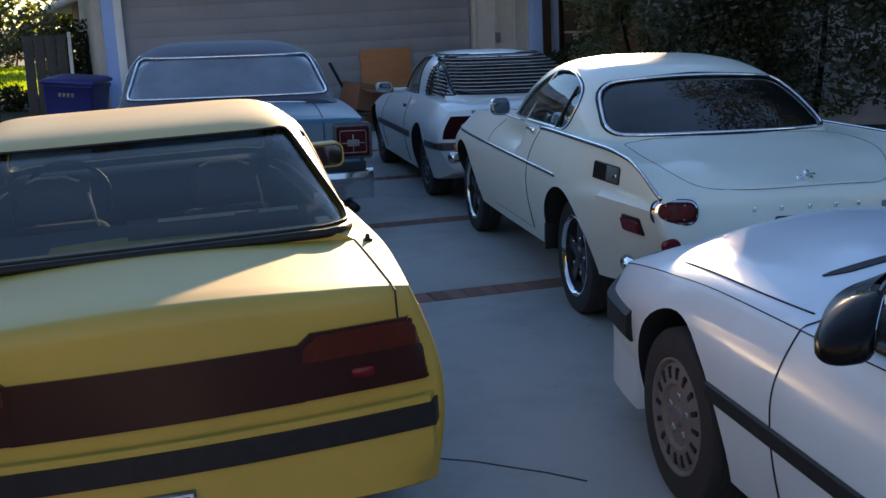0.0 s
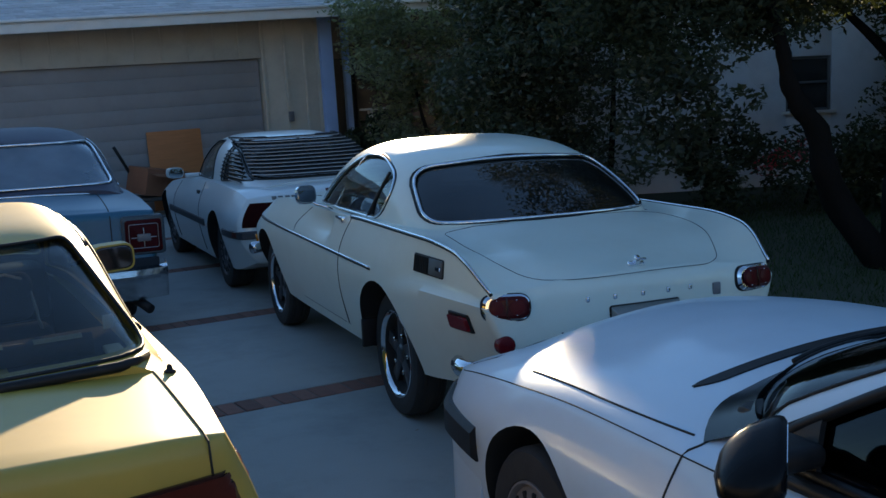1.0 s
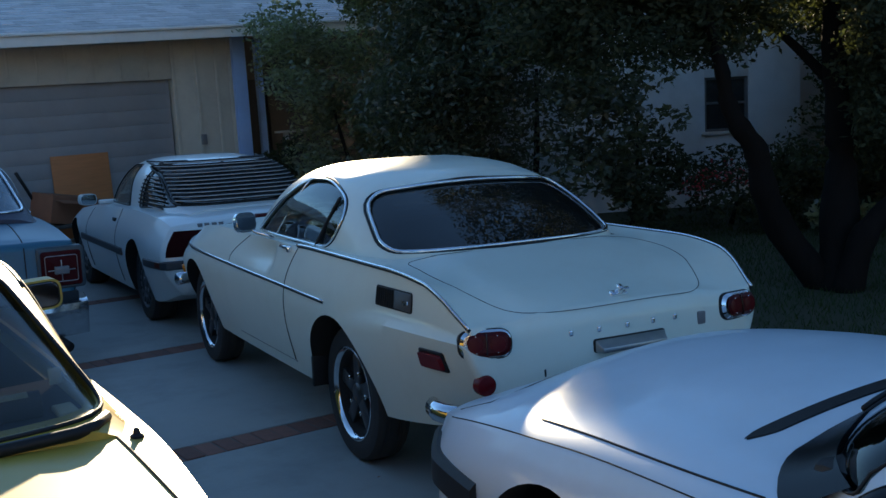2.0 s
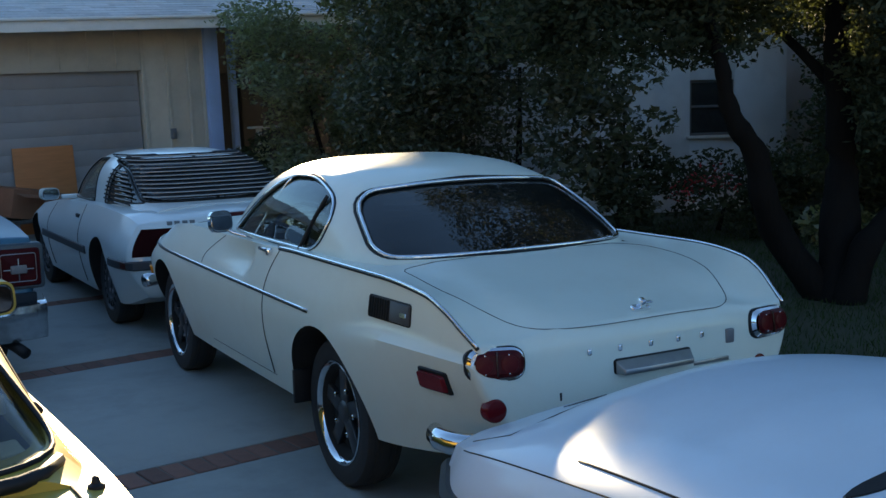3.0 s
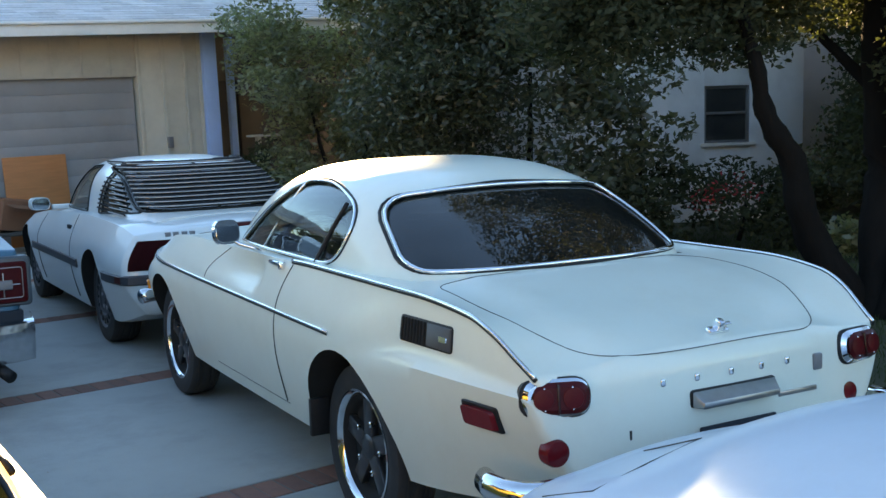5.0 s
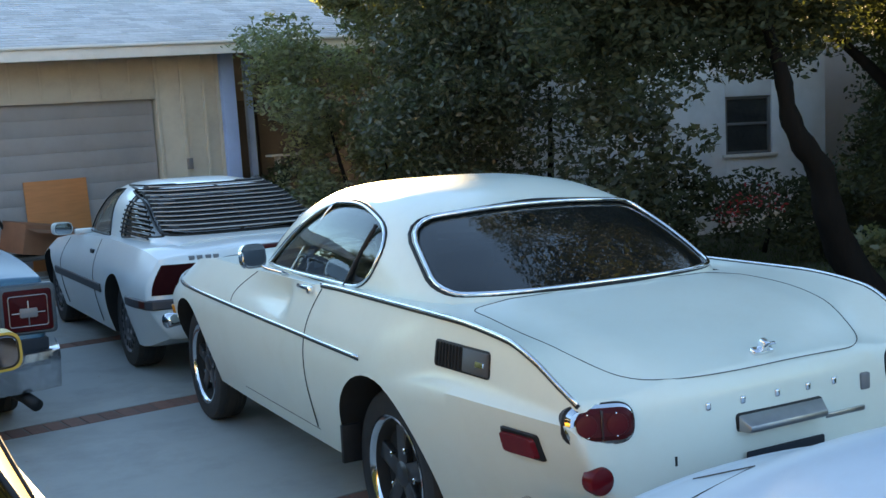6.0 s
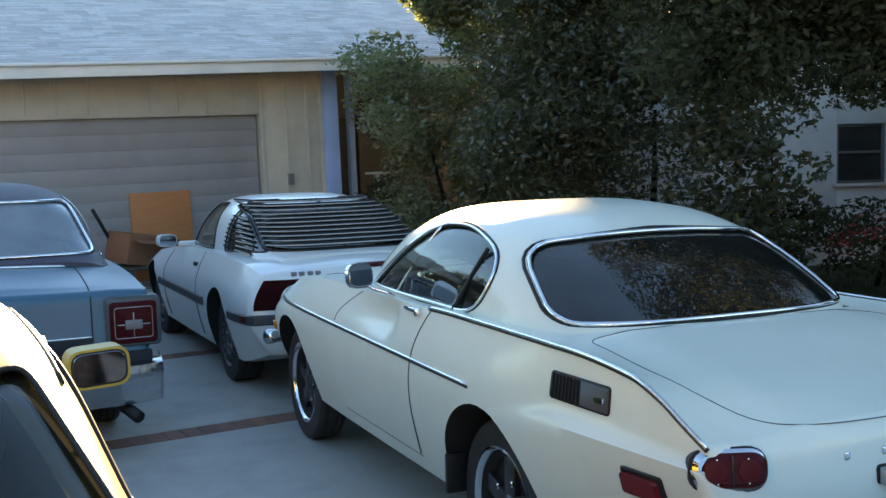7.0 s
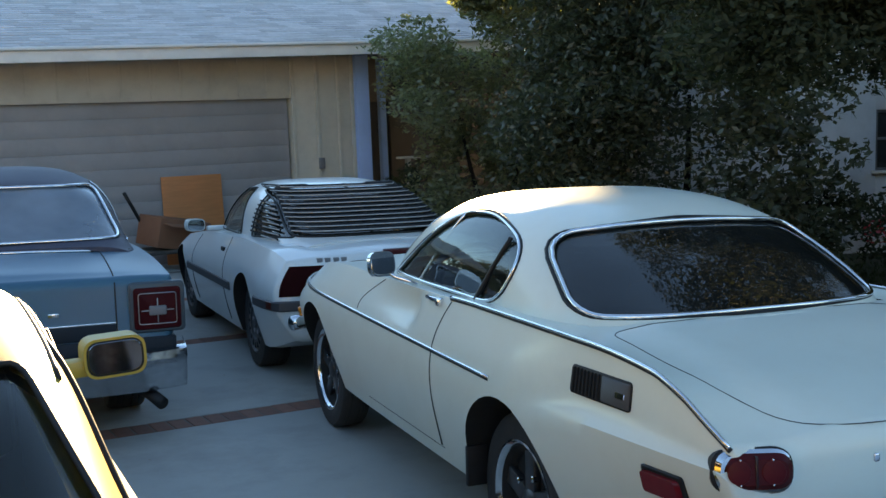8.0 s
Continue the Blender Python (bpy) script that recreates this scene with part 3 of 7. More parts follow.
def make_car(name, label, m, shape, paint, roof_mat, wheels, windows, cabin_box, group="parked cars", roof_label="", glass=GLASS, gap_mat=GAP):
    """Root, body, cabin and panes. windows: (name, end, outline, glass, trim); end 0 is both sides, in y, z; -1 and 1 are the screens, in x, z."""
    root = thing(name, label, "car", m, group)
    r, arch, xs, ys, style, rim_mat, width, rim_r = wheels
    wide = max(shape.wmax(y) for y in ys) + 0.08
    tools = []
    for y in ys:
        for s in (-1, 1):
            tools.append(("DIFFERENCE", wheel_cutter(y, r + 0.015, arch, s * (wide - 0.36), s * wide), 1))
    (x, ya, yb, zf) = cabin_box
    tools.append(("DIFFERENCE", boxed((-x, ya, zf), (x, yb, 1.1)), 2))
    part("body", carve(shape.solid(), tools, [paint, LINER, SEAT]), [paint, LINER, SEAT], root)
    cuts = [("DIFFERENCE", shape.cabin(0.028, 0.05), 1)]
    panes = []
    for wname, end, outline, gmat, trim in windows:
        for s in ((-1, 1) if end == 0 else (0,)):
            def tool():
                if end == 0:
                    return prism(outline, "x", s * 0.12, s * 1.5)
                return prism(outline, "y", shape.mid() + end * 0.05, shape.mid() + end * 4)
            cuts.append(("DIFFERENCE", tool(), 0))
            panes.append((wname, end, s, outline, gmat, trim, tool))
    part("roof", carve(shape.cabin(), cuts, [roof_mat, SEAT]), [roof_mat, SEAT], root, roof_label, sharp=45)
    for wname, end, s, outline, gmat, trim, tool in panes:
        pane = part(wname, carve(shape.cabin(0.010), [("DIFFERENCE", shape.cabin(0.014, 0.03), 0), ("INTERSECT", tool(), 0)], [gmat]), gmat, root, "glass car window")
        if trim:
            tmat, tr = trim
            pts = dense(outline, 0.03)
            if end == 0:
                pts = [shape.cabin_side(p[0], p[1], 0.003) for p in pts]
                pts = [Vector((-p.x if s > 0 else p.x, p.y, p.z)) for p in pts]
            else:
                pts = [shape.cabin_end(p[0], p[1], end, 0.003) for p in pts]
            part("window_trim", tube(bmesh.new(), pts, tr, closed=True, sides=8), tmat, pane, "window surround trim")
            if tmat is CHROME:
                mid_ = sum((Vector(q) for q in outline), Vector((0, 0))) / len(outline)
                wide_line = [mid_ + (Vector(q) - mid_) * (1 + (tr * 1.1) / max(0.05, (Vector(q) - mid_).length)) for q in dense(outline, 0.03)]
                if end == 0:
                    ring = [shape.cabin_side(q[0], q[1], -0.001) for q in wide_line]
                    ring = [Vector((-q.x if s > 0 else q.x, q.y, q.z)) for q in ring]
                else:
                    ring = [shape.cabin_end(q[0], q[1], end, -0.001) for q in wide_line]
                part("rubber_seal", tube(bmesh.new(), ring, tr * 0.85, closed=True, sides=8), BLACK, pane)
    for y in ys:
        for s in (-1, 1):
            add_wheel(root, s * xs, y, r, width, rim_r, style, rim_mat)
    return root


def seam(root, points, r=0.0032, mat=GAP, name="panel_gap"):
    return part(name, tube(bmesh.new(), points, r, sides=6), mat, root)


def mirrored(points):
    return [Vector((-p[0], p[1], p[2])) for p in points]


def pill(bm, cx, cz, hw, hh, y0, y1, r=None, bevel=0.006, m=None):
    """A rounded slab that faces along y."""
    r = r or min(hw, hh) * 0.95
    ring = rounded([(-hw, -hh), (hw, -hh), (hw, hh), (-hw, hh)], r, 6)
    rows = []
    for y, k in ((y0, 1.0), (y1 - math.copysign(bevel, y1 - y0), 1.0), (y1, None)):
        rows.append([(cx + (x if k else x * (1 - bevel / hw)), y, cz + (z if k else z * (1 - bevel / hh))) for x, z in ring])
    start = len(bm.verts)
    grid_mesh(bm, rows, True, True)
    bm.verts.ensure_lookup_table()
    if m is not None:
        bmesh.ops.transform(bm, matrix=m, verts=bm.verts[start:])
    bmesh.ops.recalc_face_normals(bm, faces=bm.faces)
    return bm


def band(points, height, thick=0.02, inward=None):
    """A strip of upright section along points: its outer face lies on them."""
    pts = [Vector(p) for p in points]
    bm = bmesh.new()
    rows = []
    for i, p in enumerate(pts):
        d = (pts[min(i + 1, len(pts) - 1)] - pts[max(i - 1, 0)]).normalized()
        side = Vector((d.y, -d.x, 0)).normalized()
        if inward is not None and side.dot(Vector(inward) - p) < 0:
            side = -side
        h, b = height / 2, min(height, thick) * 0.3
        rows.append([p + side * thick + Vector((0, 0, -h)), p + side * b + Vector((0, 0, -h)), p + Vector((0, 0, -h + b)), p + Vector((0, 0, h - b)), p + side * b + Vector((0, 0, h)), p + side * thick + Vector((0, 0, h))])
    grid_mesh(bm, rows, True, True)
    bmesh.ops.recalc_face_normals(bm, faces=bm.faces)
    return bm


def both_bands(root, name, points, height, thick, mat, label="", centre=(0, 1.2, 0.5)):
    for s in (-1, 1):
        part(name, band(points if s < 0 else mirrored(points), height, thick, centre), mat, root, label)


def mirror_head(bm, m, half, power=2.6):
    """A rounded mirror housing: a blunt egg cut flat behind."""
    rows = []

    def ring(r, y):
        return [(half[0] * r * math.copysign(abs(math.cos(q)) ** 0.75, math.cos(q)), y, half[2] * r * math.copysign(abs(math.sin(q)) ** 0.75, math.sin(q))) for q in (2 * math.pi * j / 28 for j in range(28))]

    rows += [ring(0.80, -half[1] * 0.25 - 0.024), ring(0.92, -half[1] * 0.25 - 0.018), ring(0.98, -half[1] * 0.25 - 0.009)]
    for k in range(13):
        t = k / 12
        r = (1 - max(0.0, t) ** power) ** (1 / 2.2) if k < 12 else 0.02
        y = -half[1] * 0.25 + half[1] * 1.25 * t
        rows.append(ring(r, y))
    start = len(bm.verts)
    grid_mesh(bm, rows, True, True)
    bm.verts.ensure_lookup_table()
    bmesh.ops.transform(bm, matrix=m, verts=bm.verts[start:])
    bmesh.ops.recalc_face_normals(bm, faces=bm.faces)
    return bm


# ---- cream coupe ----
coupe_shape = Shape(
    (-1.17, 3.26),
    (curve((-1.17, 0.56), (-0.6, 0.69), (0, 0.74), (2.4, 0.74), (3.0, 0.62), (3.26, 0.5)), curve((-1.17, 0.42), (-0.7, 0.32), (-0.3, 0.28), (1.5, 0.27), (2.8, 0.30), (3.26, 0.40))),
    (curve((-1.17, 0.735), (-0.7, 0.79), (0, 0.825), (0.8, 0.825), (2.4, 0.82), (2.9, 0.77), (3.26, 0.66)), curve((-1.17, 0.742), (-0.9, 0.742), (-0.5, 0.735), (0, 0.66), (2.4, 0.66), (3.26, 0.62))),
    (curve((-1.17, 0.70), (-0.9, 0.735), (-0.4, 0.755), (0.3, 0.755), (0.75, 0.745), (1.6, 0.73), (2.5, 0.68), (3.26, 0.50)), curve((-1.17, 0.79), (-1.07, 0.845), (-0.97, 0.90), (-0.84, 0.94), (-0.5, 0.965), (0.3, 0.965), (0.8, 0.95), (1.6, 0.94), (2.1, 0.93), (2.5, 0.90), (2.95, 0.83), (3.26, 0.72))),
    curve((-1.17, 0.822), (-1.12, 0.838), (-1.05, 0.855), (-0.8, 0.908), (-0.3, 0.975), (0.2, 0.975), (1.7, 0.985), (2.3, 0.95), (2.9, 0.85), (3.26, 0.72)),
    ((-0.37, 1.82), curve((-0.37, 0.42), (-0.28, 0.56), (-0.17, 0.64), (0.1, 0.685), (1.0, 0.68), (1.5, 0.645), (1.82, 0.5)),
     curve((-0.37, 0.965), (-0.2, 1.07), (0.0, 1.185), (0.25, 1.292), (0.5, 1.336), (0.8, 1.348), (1.1, 1.332), (1.35, 1.26), (1.55, 1.137), (1.82, 0.965)), 0.93, 3.7, 0.14),
    ends=(0.04, 0.06), rear=(0.035, 0.08, 0.72), front=(0.16, -0.2, 0.62), dip=0.012, crease=0.9, hollow=0.042, skew=0.07, soft=1.9)
side_glass = rounded([(1.52, 0.955, 0.02), (0.95, 1.262, 0.10), (0.62, 1.27, 0.2), (0.22, 1.17, 0.20), (0.30, 0.96, 0.16)], 0.05, 7)
rear_glass = rounded([(-0.615, 0.985, 0.07), (0.615, 0.985, 0.07), (0.54, 1.222, 0.13), (0.2, 1.25, 0.2), (-0.2, 1.25, 0.2), (-0.54, 1.222, 0.13)], 0.07, 6)
front_glass = rounded([(-0.57, 0.995, 0.05), (0.57, 0.995, 0.05), (0.48, 1.23, 0.1), (-0.48, 1.23, 0.1)], 0.07, 6)
coupe = make_car("coupe", "cream-white vintage coupe with chrome trim on the driveway", pose(0, 0, 0), coupe_shape, CREAM, CREAM,
                 (0.315, 0.365, 0.655, (0, 2.45), "sport", STEEL, 0.165, 0.215),
                 [("rear_window", -1, rear_glass, GLASS_DARK, (CHROME, 0.009)), ("side_window", 0, side_glass, GLASS_SIDE, (CHROME, 0.007)), ("windscreen", 1, front_glass, GLASS, (CHROME, 0.008))],
                 (0.60, -0.25, 1.6, 0.40))

# ---- silver-white coupe with louvres ----
hatch_shape = Shape(
    (-0.86, 3.38),
    (curve((-0.86, 0.66), (-0.4, 0.76), (2.4, 0.76), (3.0, 0.70), (3.38, 0.5)), curve((-0.86, 0.30), (-0.4, 0.20), (2.6, 0.19), (3.38, 0.28))),
    (curve((-0.86, 0.80), (-0.4, 0.84), (0.6, 0.83), (2.4, 0.84), (2.75, 0.80), (3.0, 0.73), (3.38, 0.54)), curve((-0.86, 0.58), (2.4, 0.58), (3.38, 0.5))),
    (curve((-0.86, 0.70), (-0.4, 0.74), (0.6, 0.73), (2.4, 0.72), (3.38, 0.52)), curve((-0.86, 0.80), (-0.5, 0.86), (0.2, 0.875), (1.6, 0.83), (2.4, 0.76), (3.0, 0.68), (3.38, 0.56))),
    curve((-0.86, 0.84), (-0.5, 0.91), (0.3, 0.91), (1.6, 0.88), (2.4, 0.80), (3.0, 0.70), (3.38, 0.58)),
    ((-0.60, 1.95), curve((-0.6, 0.56), (-0.3, 0.64), (0.3, 0.67), (1.2, 0.67), (1.95, 0.52)),
     curve((-0.6, 0.905), (-0.1, 1.09), (0.3, 1.235), (0.75, 1.272), (1.1, 1.262), (1.4, 1.15), (1.95, 0.88)), 0.85, 4.0, 0.16),
    ends=(0.06, 0.08), rear=(0.10, 0.1, 0.6), front=(0.2, 0, 0.5), round_shoulder=0.004)
hatch_side = rounded([(1.60, 0.875, 0.02), (1.17, 1.20, 0.06), (0.84, 1.215, 0.05), (0.68, 0.875, 0.03)], 0.04, 4)
hatch_quarter = rounded([(0.44, 1.20, 0.03), (0.22, 1.16, 0.03), (-0.40, 0.925, 0.03), (0.36, 0.885, 0.03)], 0.04, 4)
hatch_rear = rounded([(-0.57, 0.93, 0.05), (0.57, 0.93, 0.05), (0.50, 1.21, 0.05), (-0.50, 1.21, 0.05)], 0.05, 4)
hatch_front = rounded([(-0.55, 0.91, 0.04), (0.55, 0.91, 0.04), (0.48, 1.15, 0.05), (-0.48, 1.15, 0.05)], 0.05, 4)
hatch = make_car("hatchback_coupe", "pearl-white sports coupe with black louvres over its rear hatch", pose(-0.01, 4.25, 0, 0, 0, 1.5), hatch_shape, SILVER_WHITE, SILVER_WHITE,
                 (0.305, 0.345, 0.655, (0, 2.43), "cover", SHADOW_GREY, 0.20, 0.20),
                 [("rear_window", -1, hatch_rear, GLASS_DARK, (BLACK, 0.008)), ("side_window", 0, hatch_side, GLASS, (BLACK, 0.006)), ("quarter_window", 0, hatch_quarter, GLASS_DARK, (BLACK, 0.006)), ("windscreen", 1, hatch_front, GLASS, (BLACK, 0.006))],
                 (0.60, -0.3, 1.7, 0.40))

# ---- blue saloon ----
saloon_shape = Shape(
    (-1.22, 3.85),
    (curve((-1.22, 0.88), (-0.6, 0.92), (3.0, 0.92), (3.85, 0.88)), curve((-1.22, 0.38), (-0.5, 0.26), (3.2, 0.24), (3.85, 0.34))),
    (curve((-1.22, 0.985), (0, 1.0), (3.0, 1.0), (3.85, 0.97)), curve((-1.22, 0.74), (0.5, 0.68), (3.85, 0.70))),
    (curve((-1.22, 0.955), (-0.3, 0.93), (0.6, 0.90), (3.0, 0.90), (3.85, 0.90)), curve((-1.22, 0.865), (-0.6, 0.915), (0, 0.93), (1.8, 0.92), (3.85, 0.84))),
    curve((-1.22, 0.86), (-1.1, 0.91), (-0.4, 0.965), (1.9, 0.97), (3.4, 0.93), (3.85, 0.80)),
    ((-0.45, 2.25), curve((-0.45, 0.83), (-0.3, 0.875), (0.5, 0.89), (1.6, 0.87), (2.25, 0.74)),
     curve((-0.45, 0.98), (-0.1, 1.17), (0.2, 1.345), (0.6, 1.425), (1.1, 1.43), (1.5, 1.38), (1.75, 1.26), (2.25, 0.97)), 0.935, 4.5, 0.14),
    ends=(0.05, 0.05), rear=(0.0, 0.10, 0.7), front=(0.05, 0, 0.6), dip=0.0, round_shoulder=0.004)
saloon_rear = rounded([(-0.808, 1.012, 0.05), (0.808, 1.012, 0.05), (0.71, 1.315, 0.06), (-0.71, 1.315, 0.06)], 0.06, 5)
saloon_side = rounded([(1.85, 0.98, 0.03), (1.45, 1.31, 0.06), (0.45, 1.325, 0.05), (0.30, 0.98, 0.04)], 0.05, 4)
saloon_front = rounded([(-0.68, 1.0, 0.06), (0.68, 1.0, 0.06), (0.62, 1.3, 0.07), (-0.62, 1.3, 0.07)], 0.06, 4)
saloon = make_car("saloon", "metallic blue vintage saloon with a dark vinyl roof", pose(-2.50, 3.85, 0, 0, 0, 1.0), saloon_shape, BLUE, VINYL,
                  (0.345, 0.40, 0.755, (-0.42, 3.02), "disc", STEEL, 0.22, 0.20),
                  [("rear_window", -1, saloon_rear, GLASS_PALE, (CHROME, 0.010)), ("side_window", 0, saloon_side, GLASS, (CHROME, 0.008)), ("windscreen", 1, saloon_front, GLASS, (CHROME, 0.008))],
                  (0.78, -0.3, 2.0, 0.42), roof_label="dark blue vinyl roof")

# ---- yellow coupe ----
yellow_shape = Shape(
    (-1.02, 3.45),
    (curve((-1.02, 0.74), (-0.4, 0.77), (2.6, 0.77), (3.45, 0.68)), curve((-1.02, 0.30), (-0.6, 0.24), (-0.4, 0.20), (2.8, 0.2), (3.45, 0.26))),
    (curve((-1.02, 0.78), (-0.6, 0.815), (0, 0.83), (2.6, 0.83), (3.45, 0.76)), curve((-1.02, 0.56), (2.6, 0.60), (3.45, 0.5))),
    (curve((-1.02, 0.70), (-0.3, 0.745), (1.0, 0.76), (2.6, 0.74), (3.45, 0.66)), curve((-1.02, 0.875), (-0.3, 0.90), (1.0, 0.885), (2.0, 0.84), (2.8, 0.76), (3.45, 0.60))),
    curve((-1.02, 0.895), (-0.95, 0.925), (-0.3, 0.94), (1.7, 0.93), (2.6, 0.82), (3.45, 0.62)),
    ((-0.38, 2.15), curve((-0.38, 0.68), (-0.2, 0.718), (0.5, 0.722), (1.4, 0.715), (2.15, 0.61)),
     curve((-0.38, 0.945), (0.05, 1.105), (0.42, 1.235), (0.52, 1.255), (0.75, 1.275), (1.1, 1.285), (1.4, 1.245), (1.65, 1.14), (2.15, 0.93)), 0.90, 8.0, 0.13),
    ends=(0.05, 0.08), rear=(0.07, 0.06, 0.6), front=(0.12, 0, 0.5), round_shoulder=0.003)
yellow_rear = rounded([(-0.676, 0.955, 0.03), (0.676, 0.955, 0.03), (0.565, 1.215, 0.03), (-0.565, 1.215, 0.03)], 0.04, 4)
yellow_side = rounded([(1.80, 0.925, 0.02), (1.38, 1.195, 0.05), (0.62, 1.20, 0.05), (0.22, 0.93, 0.03)], 0.04, 4)
yellow_front = rounded([(-0.62, 0.97, 0.05), (0.62, 0.97, 0.05), (0.56, 1.18, 0.05), (-0.56, 1.18, 0.05)], 0.05, 4)
yellow = make_car("notchback_coupe", "golden yellow notchback coupe with a full-width dark tail lamp", pose(-2.80, -1.75, -0.027, 0, -2.3, 4.0), yellow_shape, YELLOW, YELLOW,
                  (0.30, 0.34, 0.70, (0, 2.6), "cover", STEEL, 0.19, 0.19),
                  [("rear_window", -1, yellow_rear, GLASS_LIGHT, (BLACK, 0.006)), ("side_window", 0, yellow_side, GLASS_SMOKE, (BLACK, 0.008)), ("windscreen", 1, yellow_front, GLASS_TINT, (BLACK, 0.008))],
                  (0.64, -0.05, 1.9, 0.38))

# ---- white compact ----
compact_shape = Shape(
    (-0.95, 3.42),
    (curve((-0.95, 0.7), (0, 0.77), (2.5, 0.77), (3.1, 0.74), (3.42, 0.62)), curve((-0.95, 0.28), (0, 0.20), (2.8, 0.19), (3.42, 0.21))),
    (curve((-0.95, 0.8), (0, 0.84), (2.5, 0.835), (3.1, 0.785), (3.42, 0.67)), curve((-0.95, 0.58), (2.5, 0.56), (3.42, 0.46))),
    (curve((-0.95, 0.72), (0, 0.765), (1.5, 0.765), (2.5, 0.755), (3.1, 0.71), (3.42, 0.62)), curve((-0.95, 0.82), (0, 0.84), (1.5, 0.79), (2.2, 0.77), (2.6, 0.735), (3.0, 0.68), (3.25, 0.635), (3.42, 0.60))),
    curve((-0.95, 0.86), (0, 0.90), (1.5, 0.945), (2.0, 0.955), (2.3, 0.945), (2.5, 0.925), (2.76, 0.885), (2.95, 0.825), (3.17, 0.725), (3.42, 0.625)),
    ((-0.5, 1.90), curve((-0.5, 0.60), (0, 0.70), (1.2, 0.715), (1.5, 0.71), (1.66, 0.65), (1.79, 0.46), (1.90, 0.15)),
     curve((-0.5, 0.9), (0.0, 1.2), (0.45, 1.295), (0.8, 1.30), (1.0, 1.265), (1.25, 1.175), (1.5, 1.075), (1.90, 0.92)), 0.80, 3.6, 0.14),
    ends=(0.05, 0.07), rear=(0.1, 0, 0.6), front=(0.14, 0, 0.5), round_shoulder=0.008)
compact_front = rounded([(-0.682, 0.86, 0.03), (-0.3, 0.965, 0.1), (0.3, 0.965, 0.1), (0.682, 0.86, 0.03), (0.505, 1.225, 0.06), (-0.505, 1.225, 0.06)], 0.06, 5)
compact_side = rounded([(1.475, 0.838, 0.02), (1.455, 0.900, 0.03), (1.20, 1.055, 0.2), (0.95, 1.175, 0.06), (0.2, 1.2, 0.05), (0.0, 0.87, 0.03)], 0.04, 4)
compact_rear = rounded([(-0.58, 0.96, 0.05), (0.58, 0.96, 0.05), (0.5, 1.2, 0.05), (-0.5, 1.2, 0.05)], 0.05, 4)
compact = make_car("compact_car", "white compact car with black bumper strip and door mirror", pose(-0.34, -4.75, 0, 0, 0, 0), compact_shape, WHITE, WHITE,
                   (0.295, 0.345, 0.72, (0, 2.40), "cover", WHEEL_GREY, 0.19, 0.19),
                   [("rear_window", -1, compact_rear, GLASS, (BLACK, 0.008)), ("side_window", 0, compact_side, GLASS_SMOKE, (BLACK, 0.013)), ("windscreen", 1, compact_front, GLASS_SMOKE, (BLACK, 0.004))],
                   (0.64, -0.3, 1.65, 0.38))


# ---- details of the cream coupe ----
def slab_on_side(shape, root, name, y0, y1, z0, z1, mat, thick=0.012, out=0.0, radius=0.012, right=True, label=""):
    """A thin rounded plate on the flank, on both sides."""
    made = []
    ring = rounded([(y0, z0), (y1, z0), (y1, z1), (y0, z1)], radius, 4)
    for s in ((-1, 1) if right else (-1,)):
        bm = bmesh.new()
        rows = []
        for d, k in ((-0.01, 1.0), (thick * 0.6, 1.0), (thick, 0.93)):
            cy_, cz_ = (y0 + y1) / 2, (z0 + z1) / 2
            row = [shape.side(cy_ + (p[0] - cy_) * k, cz_ + (p[1] - cz_) * k, out + d) for p in ring]
            rows.append(row if s < 0 else [shape.other(p) for p in row])
        grid_mesh(bm, rows, True, True)
        bmesh.ops.recalc_face_normals(bm, faces=bm.faces)
        made.append(part(name, bm, mat, root, label))
    return made


def both(root, name, points, r, mat, label="", sides=8, flat=1.0, shape=None):
    for s in (-1, 1):
        pts = points if s < 0 else [shape.other(p) for p in points] if shape else mirrored(points)
        part(name, tube(bmesh.new(), pts, r, sides=sides, flat=flat), mat, root, label)


V_ = coupe_shape
belt = [V_.side(y, V_.zs(y), 0.006) + Vector((0, 0, 0.004)) for y in np.linspace(0.56, -1.155, 64)]
both(coupe, "belt_moulding", belt, 0.0062, CHROME, "chrome moulding along the fin", shape=V_)
# Black tubes just under both mouldings paint the shadow below the chrome.
both(coupe, "belt_seal", [p + Vector((0.003, 0, -0.008)) for p in belt], 0.0075, BLACK, shape=V_)
both(coupe, "side_seal", [V_.side(y, 0.744 + 0.006 * (y - 0.1), 0.001) for y in np.linspace(0.085, 3.0, 50)], 0.0065, BLACK)
both(coupe, "side_moulding", [V_.side(y, 0.752 + 0.006 * (y - 0.1), 0.003) for y in np.linspace(0.08, 3.0, 50)], 0.0055, CHROME, "chrome strip along the door", flat=1.0)
